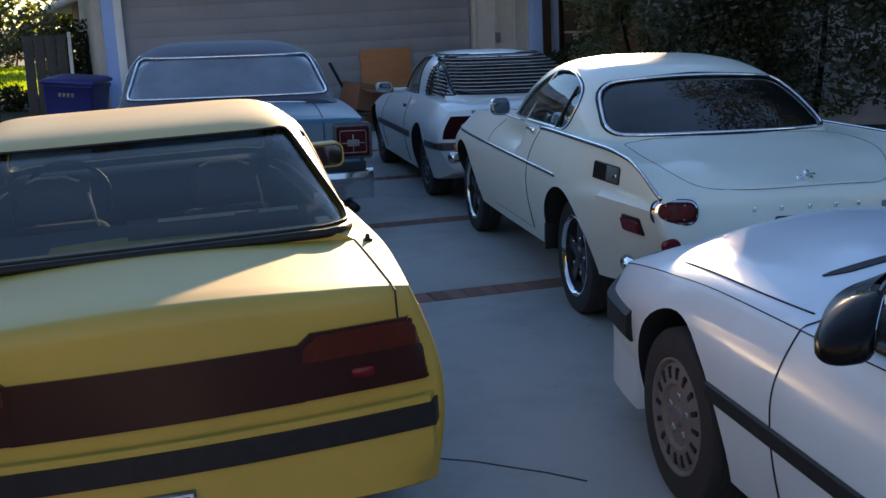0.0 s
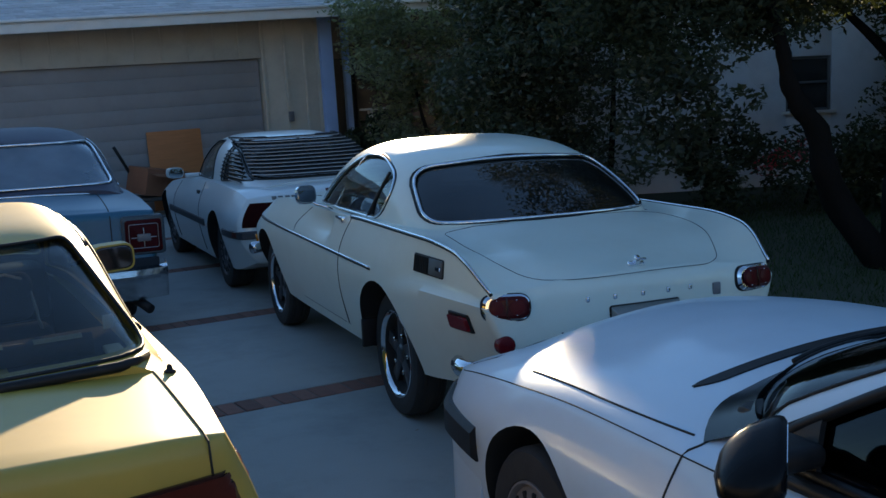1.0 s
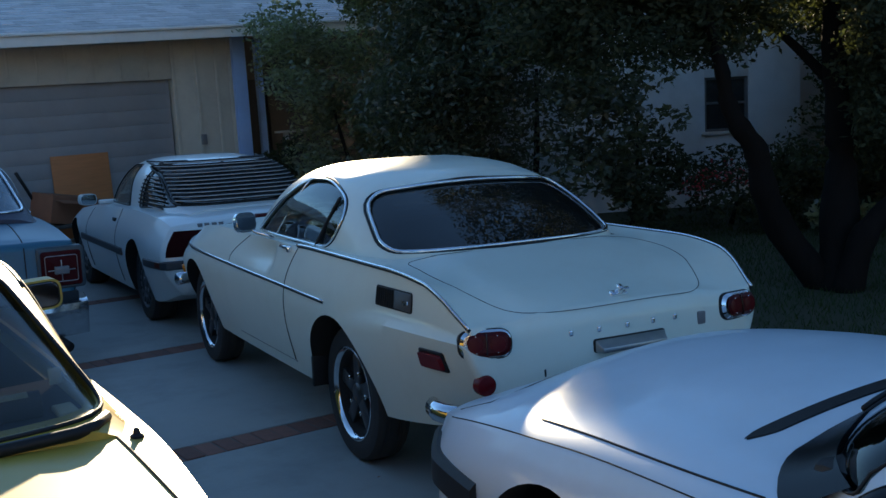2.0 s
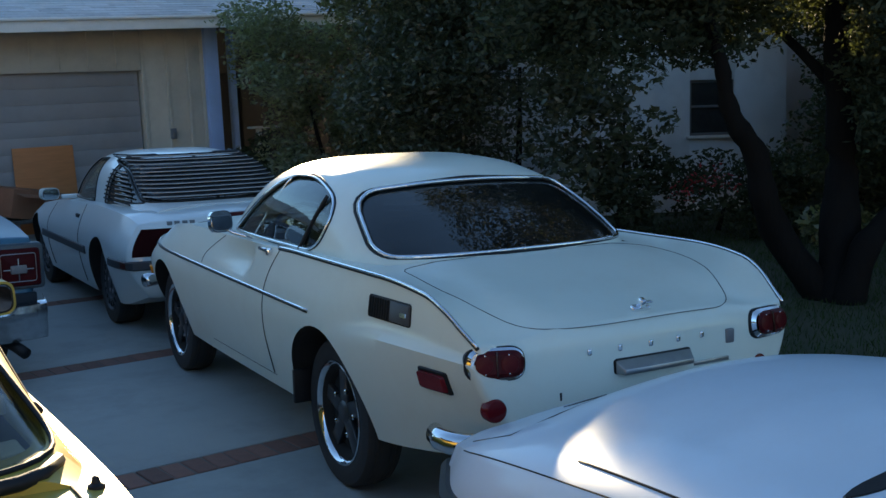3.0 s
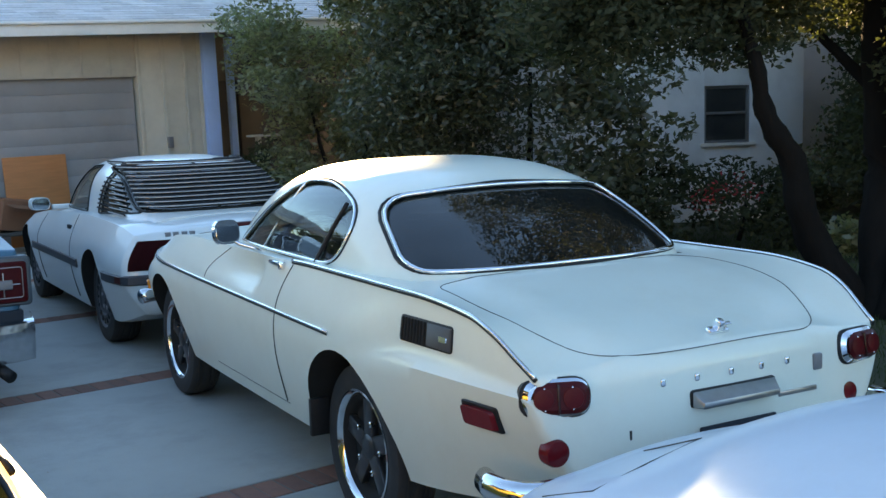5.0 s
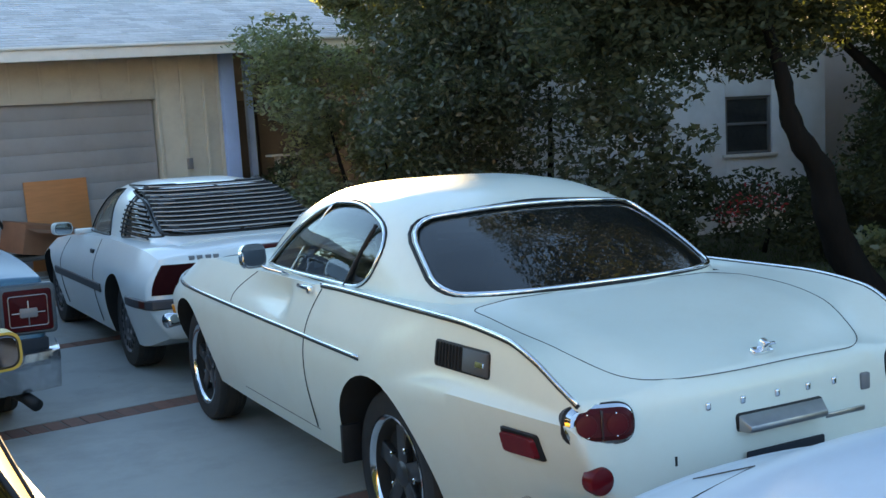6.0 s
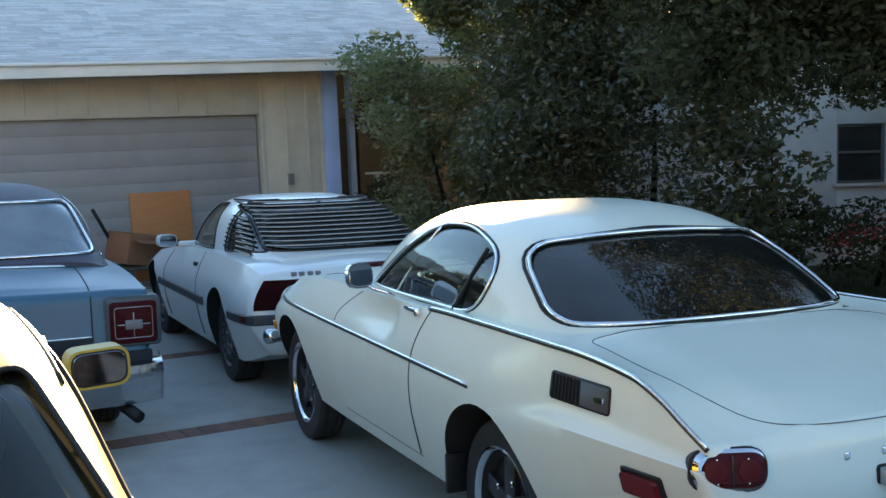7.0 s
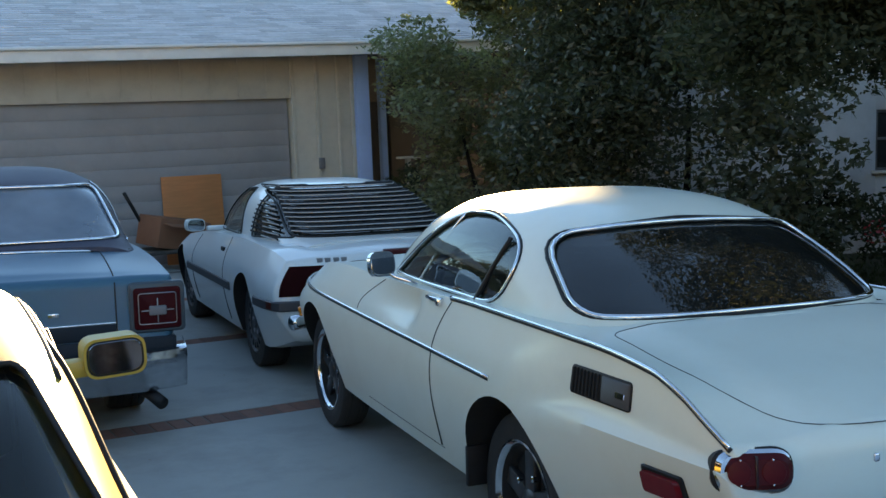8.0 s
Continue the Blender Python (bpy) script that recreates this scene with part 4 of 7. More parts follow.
for s in (-1, 1):
    flip = Matrix.Diagonal((-s, 1, 1, 1))
    # tail lamp
    back = V_.warp((0.65, V_.y0, 0.73)).y
    turn = Matrix.Translation((-0.64 if s < 0 else 0.562, back + (0.025 if s < 0 else 0.012), 0.738)) @ Matrix.Rotation(radians(-20 if s < 0 else 7), 4, "Z") @ Matrix.Rotation(radians(-8), 4, "X")
    lamp = part("tail_lamp", pill(bmesh.new(), 0, 0, 0.098, 0.054, 0.03, -0.030, 0.052, 0.012, turn), CHROME, coupe, "oval chrome-rimmed red tail lamp")
    part("gasket", pill(bmesh.new(), -0.002, 0, 0.104, 0.058, 0.03, -0.014, 0.055, 0.004, turn), BLACK, lamp, "black rubber gasket")
    part("lens", pill(bmesh.new(), 0.010, 0, 0.084, 0.045, -0.02, -0.042, 0.043, 0.014, turn), RED_LENS, lamp, "red lamp lens")
    part("divider", boxed((-0.0035, -0.0455, -0.040), (0.0035, -0.02, 0.040), 0.001, turn), DARK_LENS, lamp)
    for dx in (-0.043, 0.043):
        bm = bmesh.new()
        lathe(bm, [(0.0, 0.030), (0.0015, 0.029), (0.0025, 0.022), (0.003, 0.001)], 24)
        bmesh.ops.transform(bm, matrix=turn @ Matrix.Translation((dx, -0.043, 0)) @ Matrix.Rotation(radians(-90), 4, "Z"), verts=bm.verts)
        part("round_lens", bm, ROUND_LENS, lamp, "slightly brighter round lens")
    for dx, dz in ((-0.045, 0.036), (0.045, 0.036), (-0.045, -0.036), (0.045, -0.036)):
        bm = bmesh.new()
        bmesh.ops.create_uvsphere(bm, u_segments=8, v_segments=6, radius=0.0028, matrix=turn @ Matrix.Translation((dx * 0.9, -0.045, dz * 0.85)))
        part("screw", bm, CHROME, lamp)
    # round reflector on the lower panel
    low = V_.warp((0.63, V_.y0 + 0.004, 0.58))
    bm = bmesh.new()
    lathe(bm, [(0.03, 0.040), (-0.001, 0.041), (-0.012, 0.037), (-0.016, 0.018), (-0.0165, 0.001)], 28)
    bmesh.ops.transform(bm, matrix=Matrix.Translation((-0.66 if s < 0 else 0.508, low.y + 0.004, 0.587)) @ Matrix.Rotation(radians(90), 4, "Z") @ Matrix.Rotation(radians(0), 4, "X"), verts=bm.verts)
    part("reflector", bm, BRIGHT_LENS, coupe, "round red reflector")
for ob in slab_on_side(V_, coupe, "side_marker", -0.995, -0.828, 0.610, 0.692, BLACK, 0.010, 0.0, 0.012, label="red side marker lamp with a black base"):
    pass
slab_on_side(V_, coupe, "marker_lens", -0.985, -0.838, 0.618, 0.680, BRIGHT_LENS, 0.024, 0.0, 0.012, label="red marker lens")
vents = slab_on_side(V_, coupe, "air_vent", -0.752, -0.440, 0.808, 0.893, BLACK, 0.005, 0.0, 0.016, label="black air vent on the rear flank")
slab_on_side(V_, coupe, "vent_plate", -0.747, -0.605, 0.814, 0.887, SHADOW_GREY, 0.009, 0.0, 0.004, label="grey vent plate")
for y in np.linspace(-0.46, -0.59, 8):
    slab_on_side(V_, coupe, "vent_slat", y - 0.003, y + 0.003, 0.81, 0.888, LINER, 0.011, 0.0, 0.002)
slab_on_side(V_, coupe, "vent_badge", -0.73, -0.685, 0.840, 0.858, CHROME, 0.013, 0.0, 0.004)
slab_on_side(V_, coupe, "front_marker", 2.86, 2.97, 0.555, 0.61, AMBER, 0.016, 0.0, 0.01, label="amber side marker lamp")
# shut lines
door_line = [V_.side(0.63 - 0.075 * max(0.0, (z - 0.74) / 0.2) ** 2 + 0.024 * max(0.0, (0.5 - z) / 0.15) ** 2, z, 0.0005) for z in np.linspace(0.36, 0.945, 28)]
both(coupe, "door_gap", door_line, 0.0026, GAP)
both(coupe, "door_gap", [V_.side(y, 0.352, 0.0) for y in np.linspace(0.63, 1.60, 16)], 0.0012, SOFT_GAP)
both(coupe, "door_gap", [V_.side(1.63 - 0.25 * max(0.0, (z - 0.80) / 0.14) ** 1.5, z, 0.0004) for z in np.linspace(0.775, 0.935, 14)], 0.002, SOFT_GAP)
lid = rounded([(-0.60, -0.35, 0.09), (0.57, -0.35, 0.09), (0.58, -0.75, 0.3), (0.43, -1.15, 0.12), (-0.22, -1.168, 0.2), (-0.50, -1.12, 0.22), (-0.655, -0.82, 0.3)], 0.1, 8)
part("boot_gap", tube(bmesh.new(), [V_.deck(p[0], p[1], 0.0004) for p in dense(lid, 0.03)], 0.0017, closed=True, sides=6), SOFT_GAP, coupe)
both(coupe, "bonnet_gap", [V_.deck(-0.52, y, 0.0008) for y in np.linspace(1.95, 3.0, 18)], 0.003, GAP)
# boot handle, lettering, plate lamp, plate
em = V_.deck(-0.008, -1.098)
bm = bmesh.new()
box(bm, (-0.040, -0.015, -0.004), (0.040, 0.015, 0.016), 0.008, Matrix.Translation(em) @ Matrix.Rotation(radians(28), 4, "X"))
box(bm, (-0.012, -0.014, 0.012), (0.012, 0.016, 0.045), 0.006, Matrix.Translation(em) @ Matrix.Rotation(radians(28), 4, "X"))
box(bm, (0.0, -0.008, 0.026), (0.045, 0.006, 0.033), 0.003, Matrix.Translation(em) @ Matrix.Rotation(radians(28), 4, "X"))
part("boot_handle", bm, CHROME, coupe, "chrome boot handle")


def on_rear(shape, x, z, out=0.0):
    """The point of the tail panel at x, z."""
    p = shape.warp((x, shape.y0, z))
    return Vector((x, p.y - out, z))


for x in (-0.286, -0.157, -0.022, 0.104, 0.216):
    stud = boxed((-0.009, -0.007, -0.012), (0.009, 0.006, 0.012), 0.005, Matrix.Translation(on_rear(V_, x, 0.737)), 3)
    part("badge_stroke", stud, CHROME, coupe, "small chrome badge stroke")
p = on_rear(V_, 0.356, 0.714)
part("shield_badge", boxed((-0.020, -0.007, -0.027), (0.020, 0.01, 0.027), 0.006, Matrix.Translation(p)), GREY_MARK, coupe, "small grey shield badge")
p = on_rear(V_, 0.258, 0.634)
part("script_bar", boxed((-0.085, -0.004, -0.008), (0.085, 0.01, 0.008), 0.003, Matrix.Translation(p)), STEEL, coupe, "thin grey script badge")
p = on_rear(V_, -0.014, 0.667)
lampbox = part("plate_lamp", boxed((-0.174, -0.008, -0.023), (0.174, 0.02, 0.033), 0.012, Matrix.Translation(p)), BLACK, coupe, "chrome number-plate lamp housing")
bm = boxed((-0.168, -0.042, -0.019), (0.168, 0.0, 0.028), 0.006, None, 3)
for v in bm.verts:
    if v.co.y < -0.021:  # the top slopes down to a low front edge
        v.co.z = -0.019 + (v.co.z + 0.019) * 0.46
        v.co.x *= 0.93
bm.transform(Matrix.Translation(p))
part("housing", bm, STEEL, lampbox, "dull chrome housing")
p = on_rear(V_, -0.014, 0.515)
tagpl = part("number_plate", boxed((-0.155, -0.016, -0.08), (0.155, -0.004, 0.075), 0.006, Matrix.Translation(p)), DARK_BLUE, coupe, "dark number plate with unreadable marks")
for k in range(6):
    part("mark", boxed((-0.12 + k * 0.042, -0.019, -0.045), (-0.095 + k * 0.042, -0.0155, 0.02), 0, Matrix.Translation(p)), DIAL, tagpl)
p = on_rear(V_, -0.41, 0.60)
part("paint_chip", boxed((-0.004, -0.0015, -0.014), (0.004, 0.004, 0.014), 0.001, Matrix.Translation(p)), GAP, coupe)
# bumpers
bump = [Vector((x, V_.y0 - 0.075 + 0.05 * abs(x / 0.8) ** 4, 0.50)) for x in np.linspace(-0.74, 0.74, 30)]
ends_ = [Vector((-0.825, -1.03, 0.508)), Vector((-0.836, -1.085, 0.506)), Vector((-0.825, -1.14, 0.504)), Vector((-0.79, -1.19, 0.502))]
line = ends_ + bump + [Vector((-q.x - 0.05, q.y, q.z)) for q in ends_[::-1]]
part("rear_bumper", tube(bmesh.new(), line, 0.030, sides=12, flat=1.3), CHROME, coupe, "chrome rear bumper")
bump = [Vector((x, 3.30 - 0.17 * abs(x / 0.75) ** 3, 0.47)) for x in np.linspace(-0.76, 0.76, 24)]
part("front_bumper", tube(bmesh.new(), bump, 0.035, sides=12, flat=1.3), CHROME, coupe, "chrome front bumper")
for x in (-0.57, 0.57):
    bm = bmesh.new()
    lathe(bm, [(0.0, 0.1), (0.05, 0.098), (0.06, 0.085), (0.07, 0.05), (0.075, 0.001)], 24)
    bmesh.ops.transform(bm, matrix=Matrix.Translation((x, 3.08, 0.68)) @ Matrix.Rotation(radians(90), 4, "Z"), verts=bm.verts)
    part("headlamp", bm, CLEAR_LENS, coupe, "round headlamp")
# mirror, handle
both(coupe, "mirror_stalk", [(-0.71, 1.06, 0.945), (-0.745, 1.07, 0.965), (-0.80, 1.09, 0.985), (-0.83, 1.10, 1.01)], 0.009, CHROME)
for s in (-1, 1):
    m = Matrix.Translation((s * 0.855, 1.10, 1.042)) @ Matrix.Rotation(radians(-s * 12), 4, "Z") @ Matrix.Rotation(radians(-7), 4, "X")
    head = part("door_mirror", pill(bmesh.new(), 0, 0, 0.062, 0.054, -0.012, 0.03, 0.045, 0.016, m), CHROME, coupe, "chrome door mirror")
    part("mirror_glass", pill(bmesh.new(), 0, 0, 0.056, 0.048, -0.006, -0.0145, 0.040, 0.002, m @ Matrix.Rotation(radians(-6), 4, "X")), GREY_MIRROR, head)
    bm = bmesh.new()
    box(bm, (-0.012, -0.07, -0.008), (0.012, 0.07, 0.010), 0.006, Matrix.Translation((s * 0.765, 0.72, 0.935)))
    box(bm, (-0.014, -0.016, -0.015), (0.014, 0.016, 0.018), 0.006, Matrix.Translation((s * 0.768, 0.655, 0.93)))
    part("door_handle", bm, CHROME, coupe, "chrome door handle")
# window bars and flap
for ya, yb in ((1.13, 0.93), (0.50, 0.385)):
    top = 1.255 if ya > 1 else 1.195
    low, high = V_.cabin_side(ya, 0.955, 0.003), V_.cabin_side(yb, top, 0.003)
    both(coupe, "window_bar", [(low.lerp(high, k / 9) * 0.75 + V_.cabin_side(ya + (yb - ya) * k / 9, 0.955 + (top - 0.955) * k / 9, 0.004) * 0.25) for k in range(10)], 0.006 if ya > 1 else 0.009, CHROME if ya > 1 else BLACK)
for s in (-1, 1):
    part("mud_flap", boxed((s * 0.76 - 0.04, 0.32, 0.29), (s * 0.76 + 0.04, 0.345, 0.44), 0.004), BLACK, coupe, "black rubber flap at the arch")
seat(coupe, -0.34, 0.75, 0.42, BLACK, 0.5, 0.5)
seat(coupe, 0.34, 0.75, 0.42, BLACK, 0.5, 0.5)
part("rear_bench", boxed((-0.55, 0.0, 0.42), (0.55, 0.22, 0.92), 0.05), SEAT, coupe)
part("parcel_shelf", boxed((-0.56, -0.24, 0.90), (0.56, 0.06, 0.925), 0.01), SEAT, coupe)
part("dashboard", boxed((-0.58, 1.42, 0.70), (0.58, 1.62, 0.93), 0.04), BLACK, coupe)
bm = bmesh.new()
tube(bm, [Vector((-0.34 + 0.19 * math.cos(q), 1.24 + 0.05 * math.sin(q), 0.90 + 0.18 * math.sin(q))) for q in np.linspace(0, 2 * math.pi, 28, endpoint=False)], 0.012, True, 6)
part("steering_wheel", bm, BLACK, coupe)

# ---- details of the silver-white coupe ----
R_ = hatch_shape
for s in (-1, 1):
    bm = bmesh.new()
    rows = []
    for z in np.linspace(0.585, 0.775, 6):
        row = [R_.warp((-x, R_.y0 - 0.004, z)) for x in np.linspace(R_.side(R_.y0 + 0.06, z).x * -1 - 0.035, 0.40, 6)]
        rows.append([(p.x * -s, p.y, p.z) for p in row])
    grid_mesh(bm, rows)
    bmesh.ops.solidify(bm, geom=bm.faces[:], thickness=0.012)
    bmesh.ops.recalc_face_normals(bm, faces=bm.faces)
    part("tail_lamp", bm, TAIL_LENS, hatch, "dark red wrap-round tail lamp")
part("tail_band", boxed((-0.41, R_.y0 - 0.012, 0.70), (0.41, R_.y0 + 0.06, 0.775), 0.008), BLACK, hatch, "black band between the tail lamps")
for x in (-0.50, -0.45, -0.395, -0.345):
    p = Vector((x, R_.warp((x, R_.y0, 0.80)).y + 0.012, 0.806))
    part("badge_stroke", boxed((-0.018, -0.012, -0.014), (0.018, 0.03, 0.014), 0.003, Matrix.Translation(p)), GREY_MARK, hatch, "grey badge stroke on the tail")
part("brake_lamp", boxed((-0.10, -0.03, -0.02), (0.10, 0.02, 0.022), 0.006, Matrix.Translation((0.02, R_.y0 + 0.03, 0.835))), RED_LENS, hatch, "small red high brake lamp")
bm = bmesh.new()
lathe(bm, [(-0.02, 0.016), (0.012, 0.016), (0.014, 0.01)], 16)
bmesh.ops.transform(bm, matrix=Matrix.Translation((0.05, R_.y0 + 0.004, 0.785)) @ Matrix.Rotation(radians(-90), 4, "Z"), verts=bm.verts)
part("boot_lock", bm, BLACK, hatch)
strip = [R_.side(y, 0.525, 0.002) for y in np.linspace(2.02, 0.40, 22)]
both_bands(hatch, "side_strip", [p + Vector((-0.012, 0, 0)) for p in strip], 0.062, 0.02, SHADOW_GREY, "dark grey rubbing strip along the door")
rear_strip = [R_.side(y, 0.525, 0.012) for y in np.linspace(-0.38, R_.y0 + 0.05, 8)] + [R_.warp((-x, R_.y0 - 0.020, 0.525)) for x in np.linspace(0.775, 0.0, 12)]
both_bands(hatch, "bumper_strip", rear_strip, 0.065, 0.03, SHADOW_GREY, "dark grey bumper strip")
both_bands(hatch, "end_reflector", [R_.side(y, 0.525, 0.014) for y in np.linspace(-0.70, R_.y0 + 0.05, 4)], 0.05, 0.01, BAND_LENS, "dull orange-red reflector in the bumper strip")
both(hatch, "door_gap", [R_.side(0.62 + 0.05 * (z - 0.25), z, 0.0006) for z in np.linspace(0.25, 0.86, 14)], 0.003, GAP)
both(hatch, "door_gap", [R_.side(1.85 - 0.1 * (z - 0.25), z, 0.0006) for z in np.linspace(0.25, 0.80, 14)], 0.003, GAP)
for s in (-1, 1):
    m = Matrix.Translation((s * 0.86, 1.48, 0.90)) @ Matrix.Rotation(radians(-s * 10), 4, "Z")
    head = part("door_mirror", pill(bmesh.new(), 0, 0, 0.076, 0.050, -0.02, 0.08, 0.045, 0.03, m), SILVER_WHITE, hatch, "white door mirror")
    part("mirror_glass", pill(bmesh.new(), 0, 0, 0.070, 0.044, -0.015, -0.024, 0.040, 0.002, m), GREY_MIRROR, head)
    part("mirror_arm", boxed((s * 0.70 - 0.06, 1.50, 0.845), (s * 0.70 + 0.09, 1.56, 0.885), 0.012), SILVER_WHITE, hatch)
    part("door_handle", boxed((-0.008, -0.07, -0.018), (0.012, 0.05, 0.018), 0.008, Matrix.Translation((s * (-R_.side(0.78, 0.76).x), 0.80, 0.76))), BLACK, hatch)
# louvres over the hatch, and short ones on its quarters
for k in range(11):
    z = 0.945 + k * 0.0265
    half_w = 0.565 - 0.007 * k
    pts = [R_.cabin_end(x, z, -1, 0.055) for x in np.linspace(-half_w, half_w, 17)]
    bm = bmesh.new()
    rows = [[p + Vector((0, d_y, d_z)) for p in pts] for d_y, d_z in ((-0.022, -0.006), (0.020, 0.012), (0.021, 0.008), (-0.020, -0.010))]
    grid_mesh(bm, rows + [rows[0]])
    bmesh.ops.recalc_face_normals(bm, faces=bm.faces)
    slat = part("louvre", bm, LOUVRE, hatch, "black louvre slat")
    part("lip", tube(bmesh.new(), [p + Vector((0, -0.025, -0.003)) for p in pts], 0.0044, sides=5), LIP, slat, "pale slat edge painted as reflected light")
for x in (-0.52, 0.0, 0.52):
    pts = [R_.cabin_end(x * (1 - 0.25 * max(0, z - 0.94)), z, -1, 0.035) for z in np.linspace(0.94, 1.225, 10)]
    part("louvre_rail", tube(bmesh.new(), pts, 0.010, sides=6), BLACK, hatch)
for k in range(8):
    z = 0.925 + k * 0.030
    y_f = 0.37 + 0.08 * (z - 0.885) / 0.3
    y_b = -0.33 + (z - 0.925) * 2.35
    pts = [R_.cabin_side(y, z - 0.05 * (y_f - y) / 0.7 * 0.5, 0.012) for y in np.linspace(y_f, max(y_b, y_f - 0.62), 7)]
    both(hatch, "quarter_louvre", pts, 0.0075, LOUVRE, sides=6)
    both(hatch, "quarter_lip", [p + Vector((-0.007, 0, -0.002)) for p in pts[3:]], 0.0045, LIP, sides=5, label="pale slat edge painted as reflected light")
bm = bmesh.new()
tube(bm, [(-0.45, R_.y0 + 0.25, 0.255), (-0.45, R_.y0 - 0.03, 0.25)], 0.032, sides=14)
part("exhaust_pipe", bm, STEEL, hatch)
seat(hatch, -0.34, 0.55, 0.40, SEAT)
seat(hatch, 0.34, 0.55, 0.40, SEAT)

# ---- details of the blue saloon ----
F_ = saloon_shape
face = F_.y0
for s in (-1, 1):
    cx = s * 0.87
    lamp = part("tail_lamp", pill(bmesh.new(), cx, 0.705, 0.145, 0.135, face + 0.05, face - 0.024, 0.03, 0.010), LAMP_FRAME, saloon, "square metal-framed red tail lamp")
    part("lens", pill(bmesh.new(), cx, 0.700, 0.123, 0.112, face + 0.0, face - 0.032, 0.022, 0.008), TAIL_LENS, lamp, "red square lamp lens")
    ring_ = [(cx + x, face - 0.032, 0.70 + z) for x, z in rounded([(-0.098, -0.082), (0.098, -0.082), (0.098, 0.082), (-0.098, 0.082)], 0.015, 3)]
    part("lens_trim", tube(bmesh.new(), ring_, 0.003, True, 6), STEEL, lamp)
    bm = bmesh.new()
    box(bm, (cx - 0.045, face - 0.045, 0.665), (cx + 0.045, face - 0.02, 0.715), 0.006)
    part("reverse_lamp", bm, GREY_MARK, lamp, "small clear lamp in the middle")
    part("lens_bar", boxed((cx - 0.085, face - 0.037, 0.687), (cx + 0.085, face - 0.025, 0.693), 0.002), STEEL, lamp)
    part("lens_bar", boxed((cx - 0.003, face - 0.037, 0.625), (cx + 0.003, face - 0.025, 0.755), 0.002), STEEL, lamp)
    seamline = [F_.deck(s * 0.66, y, 0.001) for y in np.linspace(-0.45, face + 0.05, 14)] + [Vector((s * 0.66, F_.warp((0, face, z)).y - 0.001, z)) for z in np.linspace(0.84, 0.50, 10)]
    seam(saloon, seamline, 0.004, GAP, "boot_gap")
part("boot_gap", tube(bmesh.new(), [F_.deck(x, -0.45, 0.001) for x in np.linspace(-0.66, 0.66, 12)], 0.004, sides=6), GAP, saloon)
part("lower_panel", boxed((-0.96, face - 0.040, 0.40), (0.96, face + 0.06, 0.548), 0.006), DARK_BLUE, saloon, "dark lower tail panel")
part("middle_panel", boxed((-0.655, face - 0.020, 0.55), (0.655, face + 0.06, 0.632), 0.006), DARK_BLUE, saloon, "dark band across the tail")
part("tail_trim", boxed((-0.655, face - 0.022, 0.633), (0.655, face + 0.03, 0.643), 0.003), CHROME, saloon)
part("boot_badge", boxed((0.32, face - 0.008, 0.685), (0.375, face + 0.03, 0.708), 0.004), CHROME, saloon, "small chrome boot badge")
bump = [Vector((x, face - 0.10 + 0.10 * abs(x / 1.02) ** 6, 0.385)) for x in np.linspace(-1.01, 1.01, 40)]
bm = bmesh.new()
rows = []
for dy, dz in ((0.05, 0.105), (-0.01, 0.110), (-0.045, 0.095), (-0.055, 0.055), (-0.035, 0.015), (-0.028, -0.06), (-0.005, -0.115), (0.05, -0.122)):
    rows.append([p + Vector((0, dy, dz)) for p in [Vector((-1.035, face + 0.22, 0.385))] + bump + [Vector((1.035, face + 0.22, 0.385))]])
grid_mesh(bm, rows)
bmesh.ops.solidify(bm, geom=bm.faces[:], thickness=0.006)
bmesh.ops.recalc_face_normals(bm, faces=bm.faces)
part("rear_bumper", bm, CHROME, saloon, "wide chrome rear bumper")
part("number_plate", boxed((-0.155, face - 0.17, 0.295), (0.155, face - 0.158, 0.435), 0.002), PLATE, saloon)
part("exhaust_pipe", tube(bmesh.new(), [(0.62, 0.1, 0.30), (0.66, -0.6, 0.27), (0.82, face - 0.02, 0.235), (0.86, face - 0.12, 0.205)], 0.034, sides=14), BLACK, saloon, "dark exhaust pipe")
both(saloon, "roof_moulding", [F_.cabin_side(y, 0.985, 0.006) for y in np.linspace(-0.2, 0.3, 8)], 0.007, CHROME)
basel = [F_.deck(x, -0.40 - 0.10 * (1 - abs(x / 0.8) ** 2), 0.006) for x in np.linspace(-0.84, 0.84, 24)]
part("deck_moulding", tube(bmesh.new(), basel, 0.009, sides=8), CHROME, saloon, "chrome moulding below the rear window")
both(saloon, "door_gap", [F_.side(0.95, z, 0.0006) for z in np.linspace(0.3, 0.91, 12)], 0.0035, GAP)
part("rear_bench", boxed((-0.7, 0.3, 0.45), (0.7, 0.55, 0.98), 0.06), SEAT, saloon)
part("front_bench", boxed((-0.7, 1.1, 0.45), (0.7, 1.35, 1.02), 0.06), SEAT, saloon)
part("parcel_shelf", boxed((-0.70, -0.25, 0.955), (0.70, 0.32, 0.975), 0.01), SEAT, saloon)

# ---- details of the yellow coupe ----
A_ = yellow_shape


